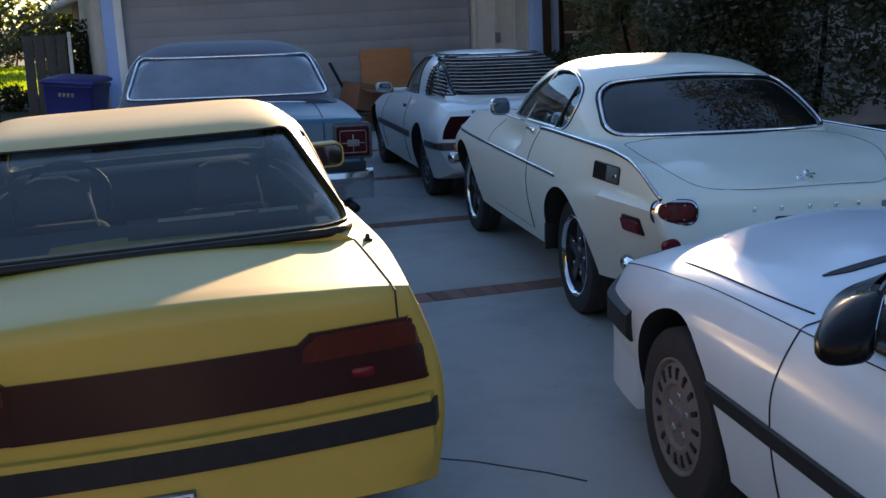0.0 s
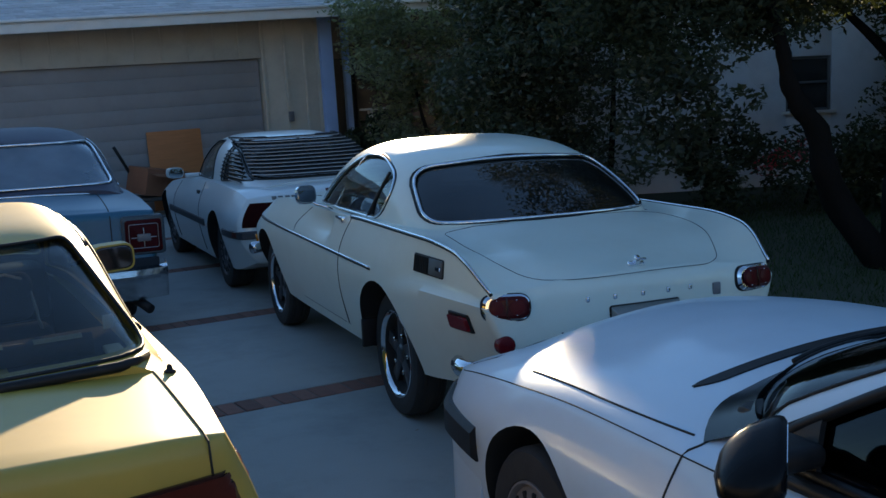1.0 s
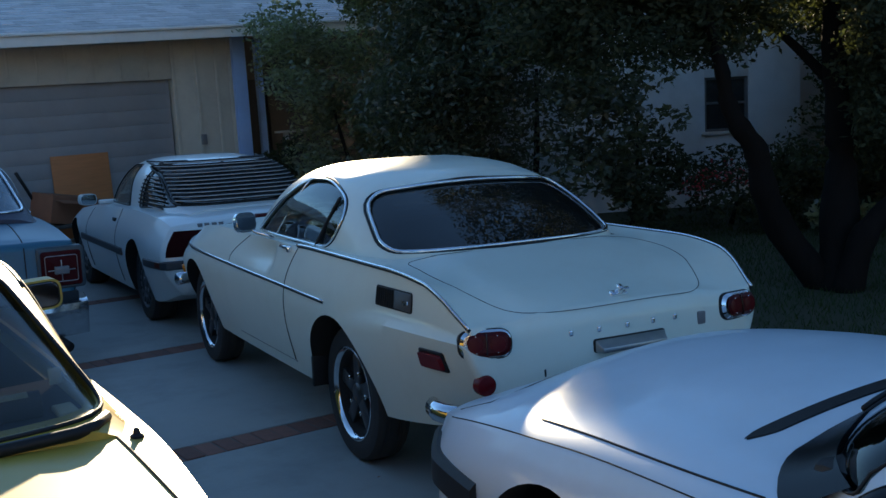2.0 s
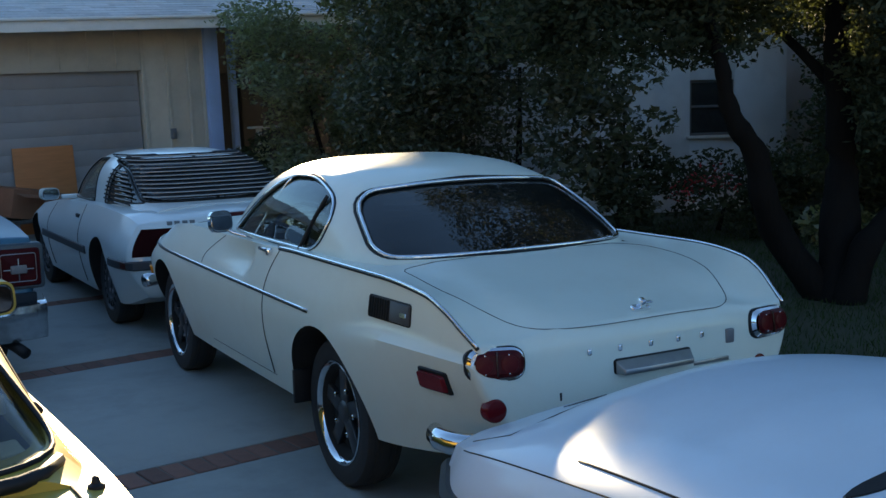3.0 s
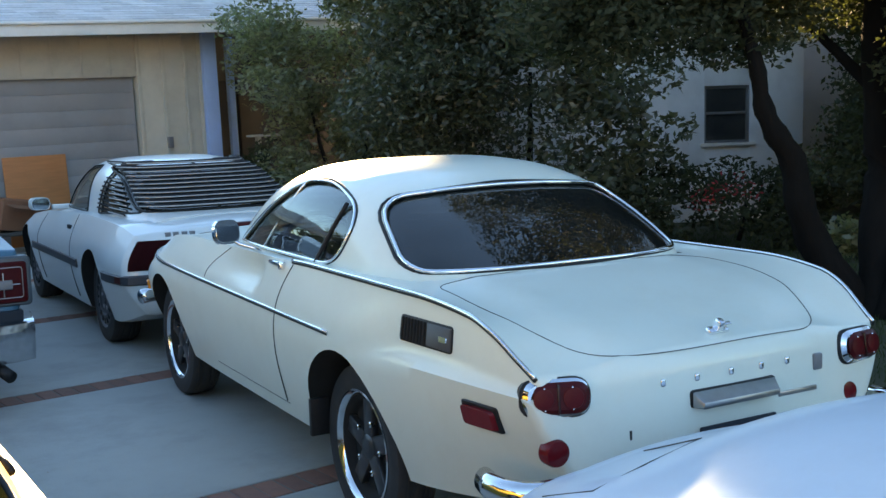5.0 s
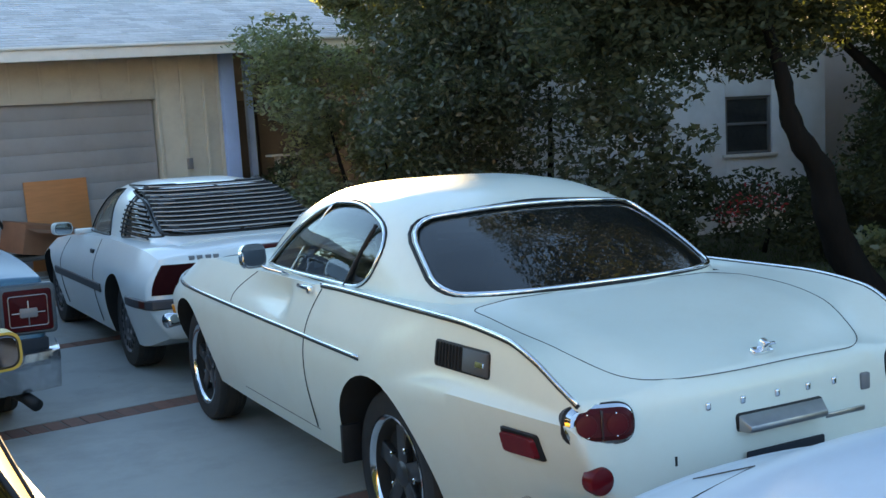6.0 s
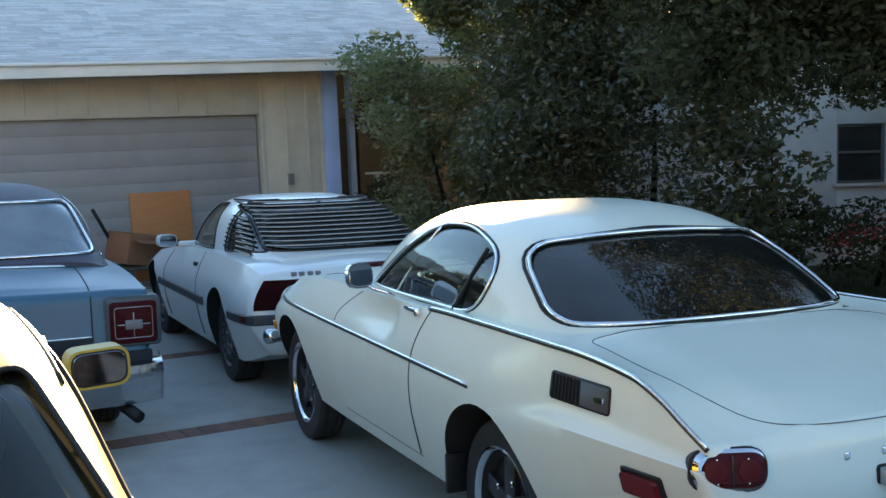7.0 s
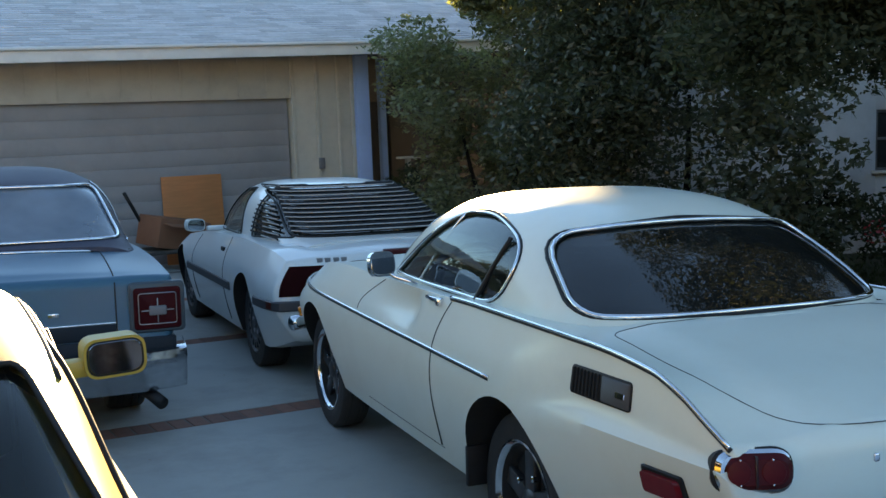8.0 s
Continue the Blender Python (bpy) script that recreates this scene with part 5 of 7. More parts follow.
def tail_band(shape, root, name, z0, z1, mat, x0, x1, out, label="", thick=0.012, slant=0.0):
    """A band across the tail between x0 and x1 that turns the corners with the skin."""
    bm = bmesh.new()
    rows = []
    for z in np.linspace(z0, z1, 8):
        row = []
        cut = slant * max(0.0, (z - z1 + 0.03) / 0.03)
        for x in np.linspace(x0 + (cut if x0 > 0 else 0), x1 - (cut if x1 < 0 else 0), 26):
            p = shape.warp((x, shape.y0, z))
            edge = shape.side(shape.y0 + 0.05, z).x * -1
            over = max(0.0, abs(x) - edge + 0.05)
            row.append((math.copysign(min(abs(x), edge + out), x), p.y - out + over * 2.2, z))
        rows.append(row)
    grid_mesh(bm, rows)
    bmesh.ops.recalc_face_normals(bm, faces=bm.faces)
    bmesh.ops.solidify(bm, geom=bm.faces[:], thickness=thick)
    bmesh.ops.recalc_face_normals(bm, faces=bm.faces)
    return part(name, bm, mat, root, label)


tail_band(A_, yellow, "tail_lamp", 0.615, 0.772, DARK_LENS, -0.375, 0.375, 0.010, "smoked full-width tail lamp centre")
for s in (-1, 1):
    lo, hi = sorted((s * 0.365, s * 0.885))
    lamp = tail_band(A_, yellow, "tail_lamp", 0.618, 0.80, DARK_LENS, lo, hi, 0.014, "dark red tail lamp cluster", slant=0.04)
    lo, hi = sorted((s * 0.378, s * 0.88))
    tail_band(A_, yellow, "lamp_band", 0.722, 0.792, BAND_LENS, lo, hi, 0.017, "orange-red upper lens band", 0.006, slant=0.045)
    part("reverse_lamp", boxed((s * 0.245 - 0.045, -0.02, 0.665), (s * 0.245 + 0.045, 0.02, 0.71), 0.01, Matrix.Translation((0, A_.warp((0.33, A_.y0, 0.7)).y + 0.008, 0))), DIM_LENS, yellow, "dull reversing lamp")
    part("bulb_lamp", boxed((s * 0.54 - 0.035, -0.022, 0.655), (s * 0.54 + 0.035, 0.02, 0.688), 0.012, Matrix.Translation((0, A_.warp((0.54, A_.y0, 0.67)).y - 0.002, 0))), BRIGHT_LENS, yellow)
tail_band(A_, yellow, "rear_bumper", 0.33, 0.575, YELLOW, -0.86, 0.86, 0.035, "yellow rear bumper", 0.02)
tail_band(A_, yellow, "bumper_strip", 0.490, 0.556, BLACK, -0.87, 0.87, 0.046, "black bumper strip", 0.012)
both_bands(yellow, "bumper_strip", [A_.side(y, 0.515, 0.012) for y in np.linspace(A_.y0 + 0.14, -0.38, 8)], 0.08, 0.02, BLACK)
both_bands(yellow, "side_strip", [A_.side(y, 0.49, 0.012) for y in np.linspace(0.40, 2.2, 16)], 0.055, 0.02, BLACK)
for s in (-1, 1):
    line = [A_.deck(s * 0.655, y, 0.0008) for y in np.linspace(-0.36, A_.y0 + 0.06, 12)] + [Vector((s * 0.655, A_.warp((0.655, A_.y0, z)).y - 0.0008, z)) for z in np.linspace(0.875, 0.80, 4)]
    seam(yellow, line, 0.0032, GAP, "boot_gap")
plate = part("number_plate", boxed((-0.155, -0.052, 0.28), (0.155, -0.040, 0.435), 0.004, Matrix.Translation((-0.10, A_.y0, 0))), PLATE, yellow, "white number plate with red script")
for k in range(7):
    part("mark", boxed((-0.125 + k * 0.037, -0.055, 0.315), (-0.102 + k * 0.037, -0.0515, 0.375), 0, Matrix.Translation((-0.10, A_.y0, 0))), PLATE_BLUE, plate)
part("mark", boxed((-0.07, -0.055, 0.397), (0.07, -0.0515, 0.412), 0, Matrix.Translation((-0.10, A_.y0, 0))), PLATE_RED, plate)
part("sticker", boxed((0.105, -0.055, 0.40), (0.145, -0.0515, 0.428), 0, Matrix.Translation((-0.10, A_.y0, 0))), PLATE_RED, plate)
part("plate_frame", tube(bmesh.new(), [(-0.10 + x, A_.y0 - 0.05, z) for x, z in ((-0.16, 0.275), (0.16, 0.275), (0.16, 0.44), (-0.16, 0.44))], 0.006, True, 6), STEEL, plate)
part("window_base", tube(bmesh.new(), [A_.cabin_end(x, 0.940, -1, 0.002) for x in np.linspace(-0.655, 0.655, 30)], 0.015, sides=8), BLACK, yellow, "black rubber strip below the rear window")
ant = A_.deck(0.695, -0.40)
bm = bmesh.new()
lathe(bm, [(-0.005, 0.017), (0.006, 0.016), (0.010, 0.009), (0.022, 0.006), (0.024, 0.001)], 14)
bmesh.ops.transform(bm, matrix=Matrix.Translation(ant) @ Matrix.Rotation(radians(-90), 4, "Y"), verts=bm.verts)
part("antenna_base", bm, BLACK, yellow, "black antenna base")
for s in (-1, 1):
    m = Matrix.Translation((s * 0.962, 2.08, 0.873)) @ Matrix.Rotation(radians(s * 3), 4, "Z") @ Matrix.Rotation(radians(1), 4, "X")
    head = part("door_mirror", pill(bmesh.new(), 0, 0, 0.10, 0.066, -0.024, 0.10, 0.048, 0.03, m), YELLOW, yellow, "yellow door mirror")
    part("mirror_frame", pill(bmesh.new(), 0, 0, 0.094, 0.060, -0.015, -0.0245, 0.044, 0.003, m), BLACK, head)
    part("mirror_glass", pill(bmesh.new(), 0, 0, 0.086, 0.052, -0.015, -0.0265, 0.039, 0.002, m), DIM_MIRROR, head)
    part("mirror_arm", boxed((s * 0.80 - 0.08, 2.06, 0.815), (s * 0.80 + 0.10, 2.14, 0.875), 0.02), YELLOW, yellow)
both(yellow, "drip_rail", [A_.cabin_side(y, A_.zg + 0.83 * (A_.zr(y) - A_.zg), 0.002) for y in np.linspace(0.40, 1.5, 20)], 0.005, BLACK)
both(yellow, "belt_strip", [A_.cabin_side(y, 0.922, 0.008) for y in np.linspace(0.15, 1.8, 18)], 0.009, BLACK)
both(yellow, "window_post", [A_.cabin_side(0.88, 0.93, 0.003), A_.cabin_side(0.84, 1.19, 0.003)], 0.014, BLACK)
for x in (-0.34, 0.34):
    chair = seat(yellow, x, 0.95, 0.42, GREY_SEAT, 0.40, 0.40)
    # Added pale tube paints the sunlit rim of the seat back.
    edge = [Vector((x + dx, 0.785 + 0.25 * (1.06 - z), z)) for dx, z in ((-0.10, 1.045), (-0.06, 1.06), (0.05, 1.058), (0.10, 1.035), (0.128, 0.98), (0.142, 0.91), (0.145, 0.87), (0.165, 0.80))]
    part("piping", tube(bmesh.new(), edge, 0.006, sides=6), SUN_RIM, chair, "pale tube painted as the sunlit rim of the seat")
part("rear_bench", boxed((-0.62, 0.20, 0.42), (0.62, 0.40, 0.90), 0.06), GREY_SEAT, yellow, "grey rear bench")
part("parcel_shelf", boxed((-0.64, -0.28, 0.915), (0.64, 0.24, 0.932), 0.006), GREY_SEAT, yellow)
roll = part("shade_roll", tube(bmesh.new(), [(-0.05, -0.10, 0.966), (0.54, -0.14, 0.966)], 0.033, sides=16), GREY_SEAT, yellow, "dark rolled shade on the parcel shelf")
# Sunlit stretches of the roll, laid on as tan sheets.
for xa, xb in ((0.05, 0.30), (0.38, 0.51)):
    bm = bmesh.new()
    grid_mesh(bm, [[(x, -0.103 - 0.068 * (x + 0.05) + 0.0345 * math.cos(q), 0.966 + 0.0345 * math.sin(q)) for q in np.linspace(1.0, 2.3, 6)] for x in np.linspace(xa, xb, 8)])
    bmesh.ops.solidify(bm, geom=bm.faces[:], thickness=0.003)
    part("worn_patch", bm, TAN, roll, "tan sheet painted as sunlight on top of the roll")
part("paper_tag", boxed((-0.016, -0.003, -0.022), (0.016, 0.003, 0.022), 0.002, Matrix.Translation((0.612, 0.03, 0.985))), TAN, yellow, "small pale tag at the window")
part("folded_cloth", boxed((0.565, -0.22, 0.932), (0.615, -0.12, 0.95), 0.007, None, 3), TAN, yellow, "small tan folded cloth on the shelf")
part("dashboard", boxed((-0.62, 1.65, 0.70), (0.62, 1.92, 0.95), 0.05), BLACK, yellow)
bm = bmesh.new()
tube(bm, [Vector((-0.34 + 0.19 * math.cos(q), 1.48 + 0.06 * math.sin(q), 0.865 + 0.165 * math.sin(q))) for q in np.linspace(0, 2 * math.pi, 28, endpoint=False)], 0.014, True, 6)
part("steering_wheel", bm, BLACK, yellow)
part("rear_mirror", boxed((-0.1, 1.45, 1.14), (0.1, 1.47, 1.19), 0.01), BLACK, yellow)

# ---- details of the white compact ----
H_ = compact_shape
rows = []
for x in np.linspace(-0.565, 0.565, 40):
    y = 1.806 + 0.25 * math.sqrt(x * x + 0.05)
    w = 0.0225 * min(1.0, 0.12 + (0.565 - abs(x)) / 0.05)
    rows.append([H_.deck(x, y - w - 0.003, -0.003), H_.deck(x, y - w, 0.004), H_.deck(x, y + w, 0.004), H_.deck(x, y + w + 0.003, -0.003)])
bm = bmesh.new()
grid_mesh(bm, rows)
bmesh.ops.recalc_face_normals(bm, faces=bm.faces)
part("cowl_vent", bm, BLACK, compact, "long black vent strip on the bonnet")
xs_ = np.linspace(-0.715, 0.715, 44)
outer = [H_.deck(x, 1.828 - 3.3 * max(0.0, abs(x) - 0.52) ** 2 - 0.03 * max(0.0, 1 - abs(x) / 0.45), 0.003) for x in xs_]
inner = [H_.cabin_end(x * 0.93, 0.975 - 0.19 * x * x, 1, 0.004) for x in xs_]
bm = bmesh.new()
grid_mesh(bm, [[p - Vector((0, 0, 0.02)) for p in outer], outer, [p.lerp(q, 0.5) + Vector((0, 0, -0.006)) for p, q in zip(outer, inner)], inner, [q - Vector((0, 0.01, 0.02)) for q in inner]])
bmesh.ops.recalc_face_normals(bm, faces=bm.faces)
part("cowl_panel", bm, BLACK_GLOSS, compact, "black cowl under the windscreen")
for x0_, x1_ in ((-0.40, 0.08), (0.12, 0.58)):
    pts = [H_.cabin_end(x, 0.962 - 0.17 * x * x + 0.012 * math.sin((x - x0_) * 3), 1, 0.012) for x in np.linspace(x0_, x1_, 12)]
    part("wiper", tube(bmesh.new(), pts, 0.007, sides=6), BLACK, compact, "black windscreen wiper")
both(compact, "bonnet_gap", [H_.deck(-0.69 - 0.024 * math.sin((2.62 - y) / 0.87 * 2.4), y, 0.0008) for y in np.linspace(2.62, 1.75, 20)], 0.0032, GAP)
both(compact, "fender_seam", [H_.side(y, H_.zs(y) - 0.004, 0.0) for y in np.linspace(3.2, 1.0, 30)], 0.0022, GAP)
both(compact, "door_gap", [H_.side(1.725 - 0.25 * max(0, z - 0.62) ** 1.6, z, 0.0008) for z in np.linspace(0.22, 0.78, 20)] + [H_.deck(-0.75, 1.712, 0.001), H_.deck(-0.725, 1.70, 0.001), H_.deck(-0.70, 1.695, 0.001)], 0.003, GAP)
both_bands(compact, "side_strip", [H_.side(y, 0.487, 0.012) for y in np.linspace(2.115, 0.4, 22)], 0.055, 0.02, BLACK, "black rubbing strip along the flank")
pts = [H_.side(y, 0.50, 0.022) for y in np.linspace(2.78, 3.30, 10)] + [H_.warp((-x, H_.y1 + 0.03, 0.50)) for x in np.linspace(0.66, 0.0, 12)]
both_bands(compact, "bumper_strip", pts, 0.115, 0.06, BLACK, "black front bumper strip")
pts = [H_.side(y, 0.308, 0.012) for y in np.linspace(2.80, 3.30, 10)] + [H_.warp((-x, H_.y1 + 0.02, 0.308)) for x in np.linspace(0.66, 0.0, 12)]
both_bands(compact, "front_bumper", pts, 0.265, 0.05, WHITE, "white lower front bumper")
for s in (-1, 1):
    slope = Matrix.Identity(4)
    slope[2][0], slope[2][1] = -s * 0.45, -0.34
    m = Matrix.Translation((s * 0.857, 1.315, 0.905)) @ Matrix.Rotation(radians(-s * 50), 4, "Z") @ slope
    head = part("door_mirror", mirror_head(bmesh.new(), m, (0.088, 0.090, 0.047)), BLACK_GLOSS, compact, "glossy black wedge-shaped door mirror")
    part("mirror_glass", pill(bmesh.new(), 0, 0, 0.064, 0.033, -0.03, -0.048, 0.03, 0.002, m), MIRROR, head)
    sail = rounded([(1.565, 0.815, 0.01), (1.50, 0.893, 0.02), (1.37, 0.967, 0.02), (1.335, 0.84, 0.03), (1.30, 0.815, 0.01)], 0.02, 3)
    sail_panel = carve(H_.cabin(-0.009), [("DIFFERENCE", H_.cabin(0.004, 0.05), 0), ("INTERSECT", prism(sail, "x", s * 0.12, s * 1.5), 0)], [BLACK])
    part("mirror_sail", sail_panel, BLACK, compact, "black panel at the foot of the mirror")
    part("mirror_base", boxed((s * 0.755 - 0.06, 1.31, 0.865), (s * 0.755 + 0.06, 1.43, 0.915), 0.02, None, 3), BLACK, compact)
both(compact, "belt_seal", [H_.deck(-0.722, y, 0.006) for y in np.linspace(1.53, -0.05, 30)], 0.017, BLACK, "black rubber seal below the side window")
both(compact, "headlamp_gap", [H_.deck(x, y, 0.0008) for x, y in ((-0.26, 3.30), (-0.26, 3.08), (-0.44, 3.06), (-0.62, 3.04), (-0.64, 3.24))], 0.0018, SOFT_GAP)
seat(compact, -0.36, 0.45, 0.40, SEAT)
seat(compact, 0.36, 0.45, 0.40, SEAT)
part("dashboard", boxed((-0.64, 1.35, 0.65), (0.64, 1.72, 0.90), 0.05), BLACK, compact)
bm = bmesh.new()
tube(bm, [Vector((-0.36 + 0.19 * math.cos(q), 1.15 + 0.06 * math.sin(q), 0.84 + 0.17 * math.sin(q))) for q in np.linspace(0, 2 * math.pi, 28, endpoint=False)], 0.014, True, 6)
part("steering_wheel", bm, BLACK, compact)


# ---- ground, driveway ----
U, V = Vector((0.9903, 0.1389, 0)), Vector((-0.1389, 0.9903, 0))     # along the garage front; towards it
HOUSE = Matrix.Translation((1.4, 11.3, 0)) @ Matrix.Rotation(math.atan2(U.y, U.x), 4, "Z") @ Matrix.Rotation(radians(-1.2), 4, "Y")
bm = bmesh.new()
bmesh.ops.create_grid(bm, x_segments=60, y_segments=60, size=600)
bmesh.ops.translate(bm, vec=(0, 0, -0.05), verts=bm.verts)
ground = tagged(part("ground", bm, SOIL, smooth=False), "dark green lawn and soil round the driveway", "ground", kind="structure")

DRIVE = Matrix(((U.x, V.x, 0, 0), (U.y, V.y, 0, 0), (0, 0, 1, 0), (0, 0, 0, 1)))
STRIPS = [0.755, 3.05, 5.50, 7.85, 10.2]
LEFT, RIGHT = -4.6, 1.5
driveway = thing("driveway", "grey concrete driveway slabs divided by strips of red brick", "driveway", DRIVE, kind="structure")
edges = [-14.0] + STRIPS + [11.4]
for k, (a_, b_) in enumerate(zip(edges, edges[1:])):
    lo, hi = (a_ + 0.11 if k else a_), (b_ - 0.11 if k < len(STRIPS) else b_)
    part("slab", boxed((LEFT, lo, -0.12), (RIGHT, hi, 0.0), 0.008), CONCRETE, driveway)
for y in STRIPS:
    part("mortar_bed", boxed((LEFT, y - 0.109, -0.12), (RIGHT, y + 0.109, -0.006)), MORTAR, driveway)
bm = boxed((-0.0485, -0.099, -0.05), (0.0485, 0.099, 0.0), 0.004, segments=1)
first = part("brick", bm, BRICK, driveway, smooth=False)
brick_mesh = first.data
for y in STRIPS[:4]:
    x = LEFT + 0.06
    while x < RIGHT - 0.05:
        ob = first if first.location.length == 0 else new("brick", brick_mesh)
        ob.parent, ob.location = driveway, (x, y + random.uniform(-0.003, 0.003), random.uniform(-0.003, 0.001))
        ob.rotation_euler = (0, 0, random.uniform(-0.02, 0.02))
        x += 0.105

# ---- garage and house ----
def slab(name, lo, hi, mat, parent, bevel=0.004, label=""):
    return part(name, boxed(lo, hi, bevel), mat, parent, label)


garage = thing("garage", "cream single-storey garage with a wide grey door and shingled roof", "garage", HOUSE)
slab("corner_post", (-5.52, 0, -0.3), (-5.27, 0.2, 2.93), POST_BLUE, garage, 0.008, "pale blue corner post")
slab("wall", (-0.05, 0, -0.3), (0.95, 0.2, 2.93), STUCCO, garage)
slab("wall", (-5.27, 0, 2.13), (-0.05, 0.2, 2.93), STUCCO, garage)
slab("wall", (-5.62, 0.2, -0.3), (-5.45, 7.5, 2.93), STUCCO, garage)
slab("wall", (0.75, 0.2, -0.3), (0.95, 7.5, 2.93), STUCCO, garage)
slab("back_wall", (-5.62, 7.5, -0.3), (9.0, 7.7, 2.93), STUCCO, garage)
door = slab("garage_door", (-5.25, 0.10, -0.1), (-0.07, 0.14, 2.125), DOOR_GREY, garage, label="grey sectional garage door")
for k in range(10):
    z = 0.02 + k * 0.212
    slab("panel", (-5.24, 0.088, z), (-0.08, 0.099, z + 0.2095), DOOR_GREY, door, 0.003)
# roof
PITCH = radians(17)
EAVE, SAG = 3.0, Matrix(((1, 0, 0, 0), (0, 1, 0, 0), (0.02, 0, 1, 0), (0, 0, 0, 1)))
roof = slab("roof", (0, 0, 0), (0.01, 0.01, 0.01), SHINGLE, garage, 0)
bm = bmesh.new()
X0, X1, RUN = -6.3, 9.2, 6.6
box(bm, (X0, -0.65, -0.05), (X1, RUN, 0.0), 0, SAG @ Matrix.Translation((0, 0, EAVE)) @ Matrix.Rotation(PITCH, 4, "X"))
roof.data.clear_geometry()
bm.to_mesh(roof.data)
bm.free()
verts, faces = [], []
rng = random.Random(4)
course, y = 0, -0.70
while y < RUN:
    x = X0 - rng.random() * 0.3
    while x < X1:
        w = rng.uniform(0.22, 0.36)
        lift = 0.012 + rng.uniform(0, 0.004)
        yo = y + rng.uniform(-0.006, 0.006)
        q = [(x, yo, lift), (x + w - 0.004, yo, lift), (x + w - 0.004, yo + 0.2, 0.003), (x, yo + 0.2, 0.003), (x, yo, 0.001), (x + w - 0.004, yo, 0.001)]
        b = len(verts)
        verts += [(p[0], p[1] * math.cos(PITCH) - p[2] * math.sin(PITCH), EAVE + 0.02 * p[0] + p[1] * math.sin(PITCH) + p[2] * math.cos(PITCH)) for p in q]
        faces += [(b, b + 1, b + 2, b + 3), (b, b + 4, b + 5, b + 1)]
        x += w
    y += 0.145
me = bpy.data.meshes.new("shingles")
me.from_pydata(verts, [], faces)
me.materials.append(SHINGLE)
ob = new("shingles", me)
ob.parent = garage
tagged(ob, "weathered grey roof shingles", kind="stuff")
fz = EAVE - 0.68 * math.tan(PITCH)
part("fascia", boxed((X0, -0.68, fz - 0.145), (X1, -0.64, fz - 0.01), 0.004, SAG), TRIM, garage, "white painted eave board")
part("gutter", boxed((X0, -0.73, fz - 0.01), (X1, -0.66, fz + 0.03), 0.012, SAG), TRIM, garage, "white gutter edge")
part("soffit", boxed((X0, -0.64, fz - 0.10), (X1, 0.0, fz - 0.07), 0, SAG), STUCCO, garage)
bm = boxed((X0, -RUN, -0.05), (X1, 0.0, 0.0), 0, SAG @ Matrix.Translation((0, RUN * math.cos(PITCH), EAVE + RUN * math.sin(PITCH))) @ Matrix.Rotation(-PITCH, 4, "X") @ Matrix.Translation((0, RUN, 0)))
part("back_roof", bm, SHINGLE, garage)

# battens, corner post, meter box on the wall beside the door
for x in (-0.05, 0.30, 0.62, 0.83):
    slab("batten", (x, -0.022, -0.1), (x + 0.05, 0.0, 2.72), STUCCO, garage, 0.004)
for x in np.linspace(-5.0, -0.4, 13):
    slab("batten", (x, -0.012, 2.16), (x + 0.03, 0.0, 2.72), STUCCO, garage, 0.003)
slab("door_casing", (-5.36, -0.03, -0.1), (-5.25, 0.02, 2.22), TRIM, garage)
slab("corner_post", (0.88, -0.10, -0.1), (1.08, 0.05, 2.70), POST_BLUE, garage, 0.008, "pale blue corner post")
slab("switch_box", (0.30, -0.06, 1.16), (0.38, -0.022, 1.31), GREY_MARK, garage, 0.006, "small grey box on the wall")
# recessed front of the house with its entry
front = thing("house", "shaded house front with an entry behind shrubs", "house", HOUSE)
# These walls carry the porch shade in their dark colour.
slab("wall", (0.96, 1.9, -0.3), (1.4, 2.1, 2.9), PORCH_SHADE, front)
slab("wall", (2.4, 1.9, -0.3), (9.0, 2.1, 2.9), PORCH_SHADE, front)
slab("wall", (1.4, 1.9, 2.1), (2.4, 2.1, 2.9), PORCH_SHADE, front)
slab("entry_door", (1.4, 1.96, -0.1), (2.4, 2.0, 2.1), DARK_ROOM, front, 0.004, "dark front door")
slab("porch_post", (1.66, 0.75, -0.1), (1.76, 0.85, 2.70), POST_BLUE, front, 0.008, "pale blue porch post")
slab("plant_stand", (1.63, -0.1, -0.1), (1.69, -0.02, 1.235), STUCCO, front, 0.004, "weathered post of a plant stand")
slab("plant_stand_top", (1.52, -0.14, 1.235), (1.98, 0.04, 1.265), STUCCO, front, 0.004, "weathered board on a post")

# house wing with a window
wing = thing("house_wing", "white stucco house wing with a small window behind the trees", "house", pose(5.0, 8.6, 0, 0, 0, -14))
WIN = (3.22, 3.92, 1.02, 1.80)
slab("wall", (0, 0, -0.3), (WIN[0], 0.2, 3.3), WALL_WHITE, wing)
slab("wall", (WIN[1], 0, -0.3), (4.75, 0.2, 3.3), WALL_WHITE, wing)
slab("wall", (WIN[0], 0, -0.3), (WIN[1], 0.2, WIN[2]), WALL_WHITE, wing)
slab("wall", (WIN[0], 0, WIN[3]), (WIN[1], 0.2, 3.3), WALL_WHITE, wing)
slab("wall", (4.55, 0.2, -0.3), (4.75, 5.0, 3.3), WALL_WHITE, wing)
slab("wall", (0, 0.2, -0.3), (0.2, 2.0, 3.3), WALL_WHITE, wing)
window = slab("window", (WIN[0], 0.10, WIN[2]), (WIN[1], 0.11, WIN[3]), GREY_MARK, wing, 0, "small double-hung window with dark panes")
slab("sill", (WIN[0] - 0.06, -0.05, WIN[2] - 0.045), (WIN[1] + 0.06, 0.10, WIN[2]), TRIM, window, 0.006, "white window sill")
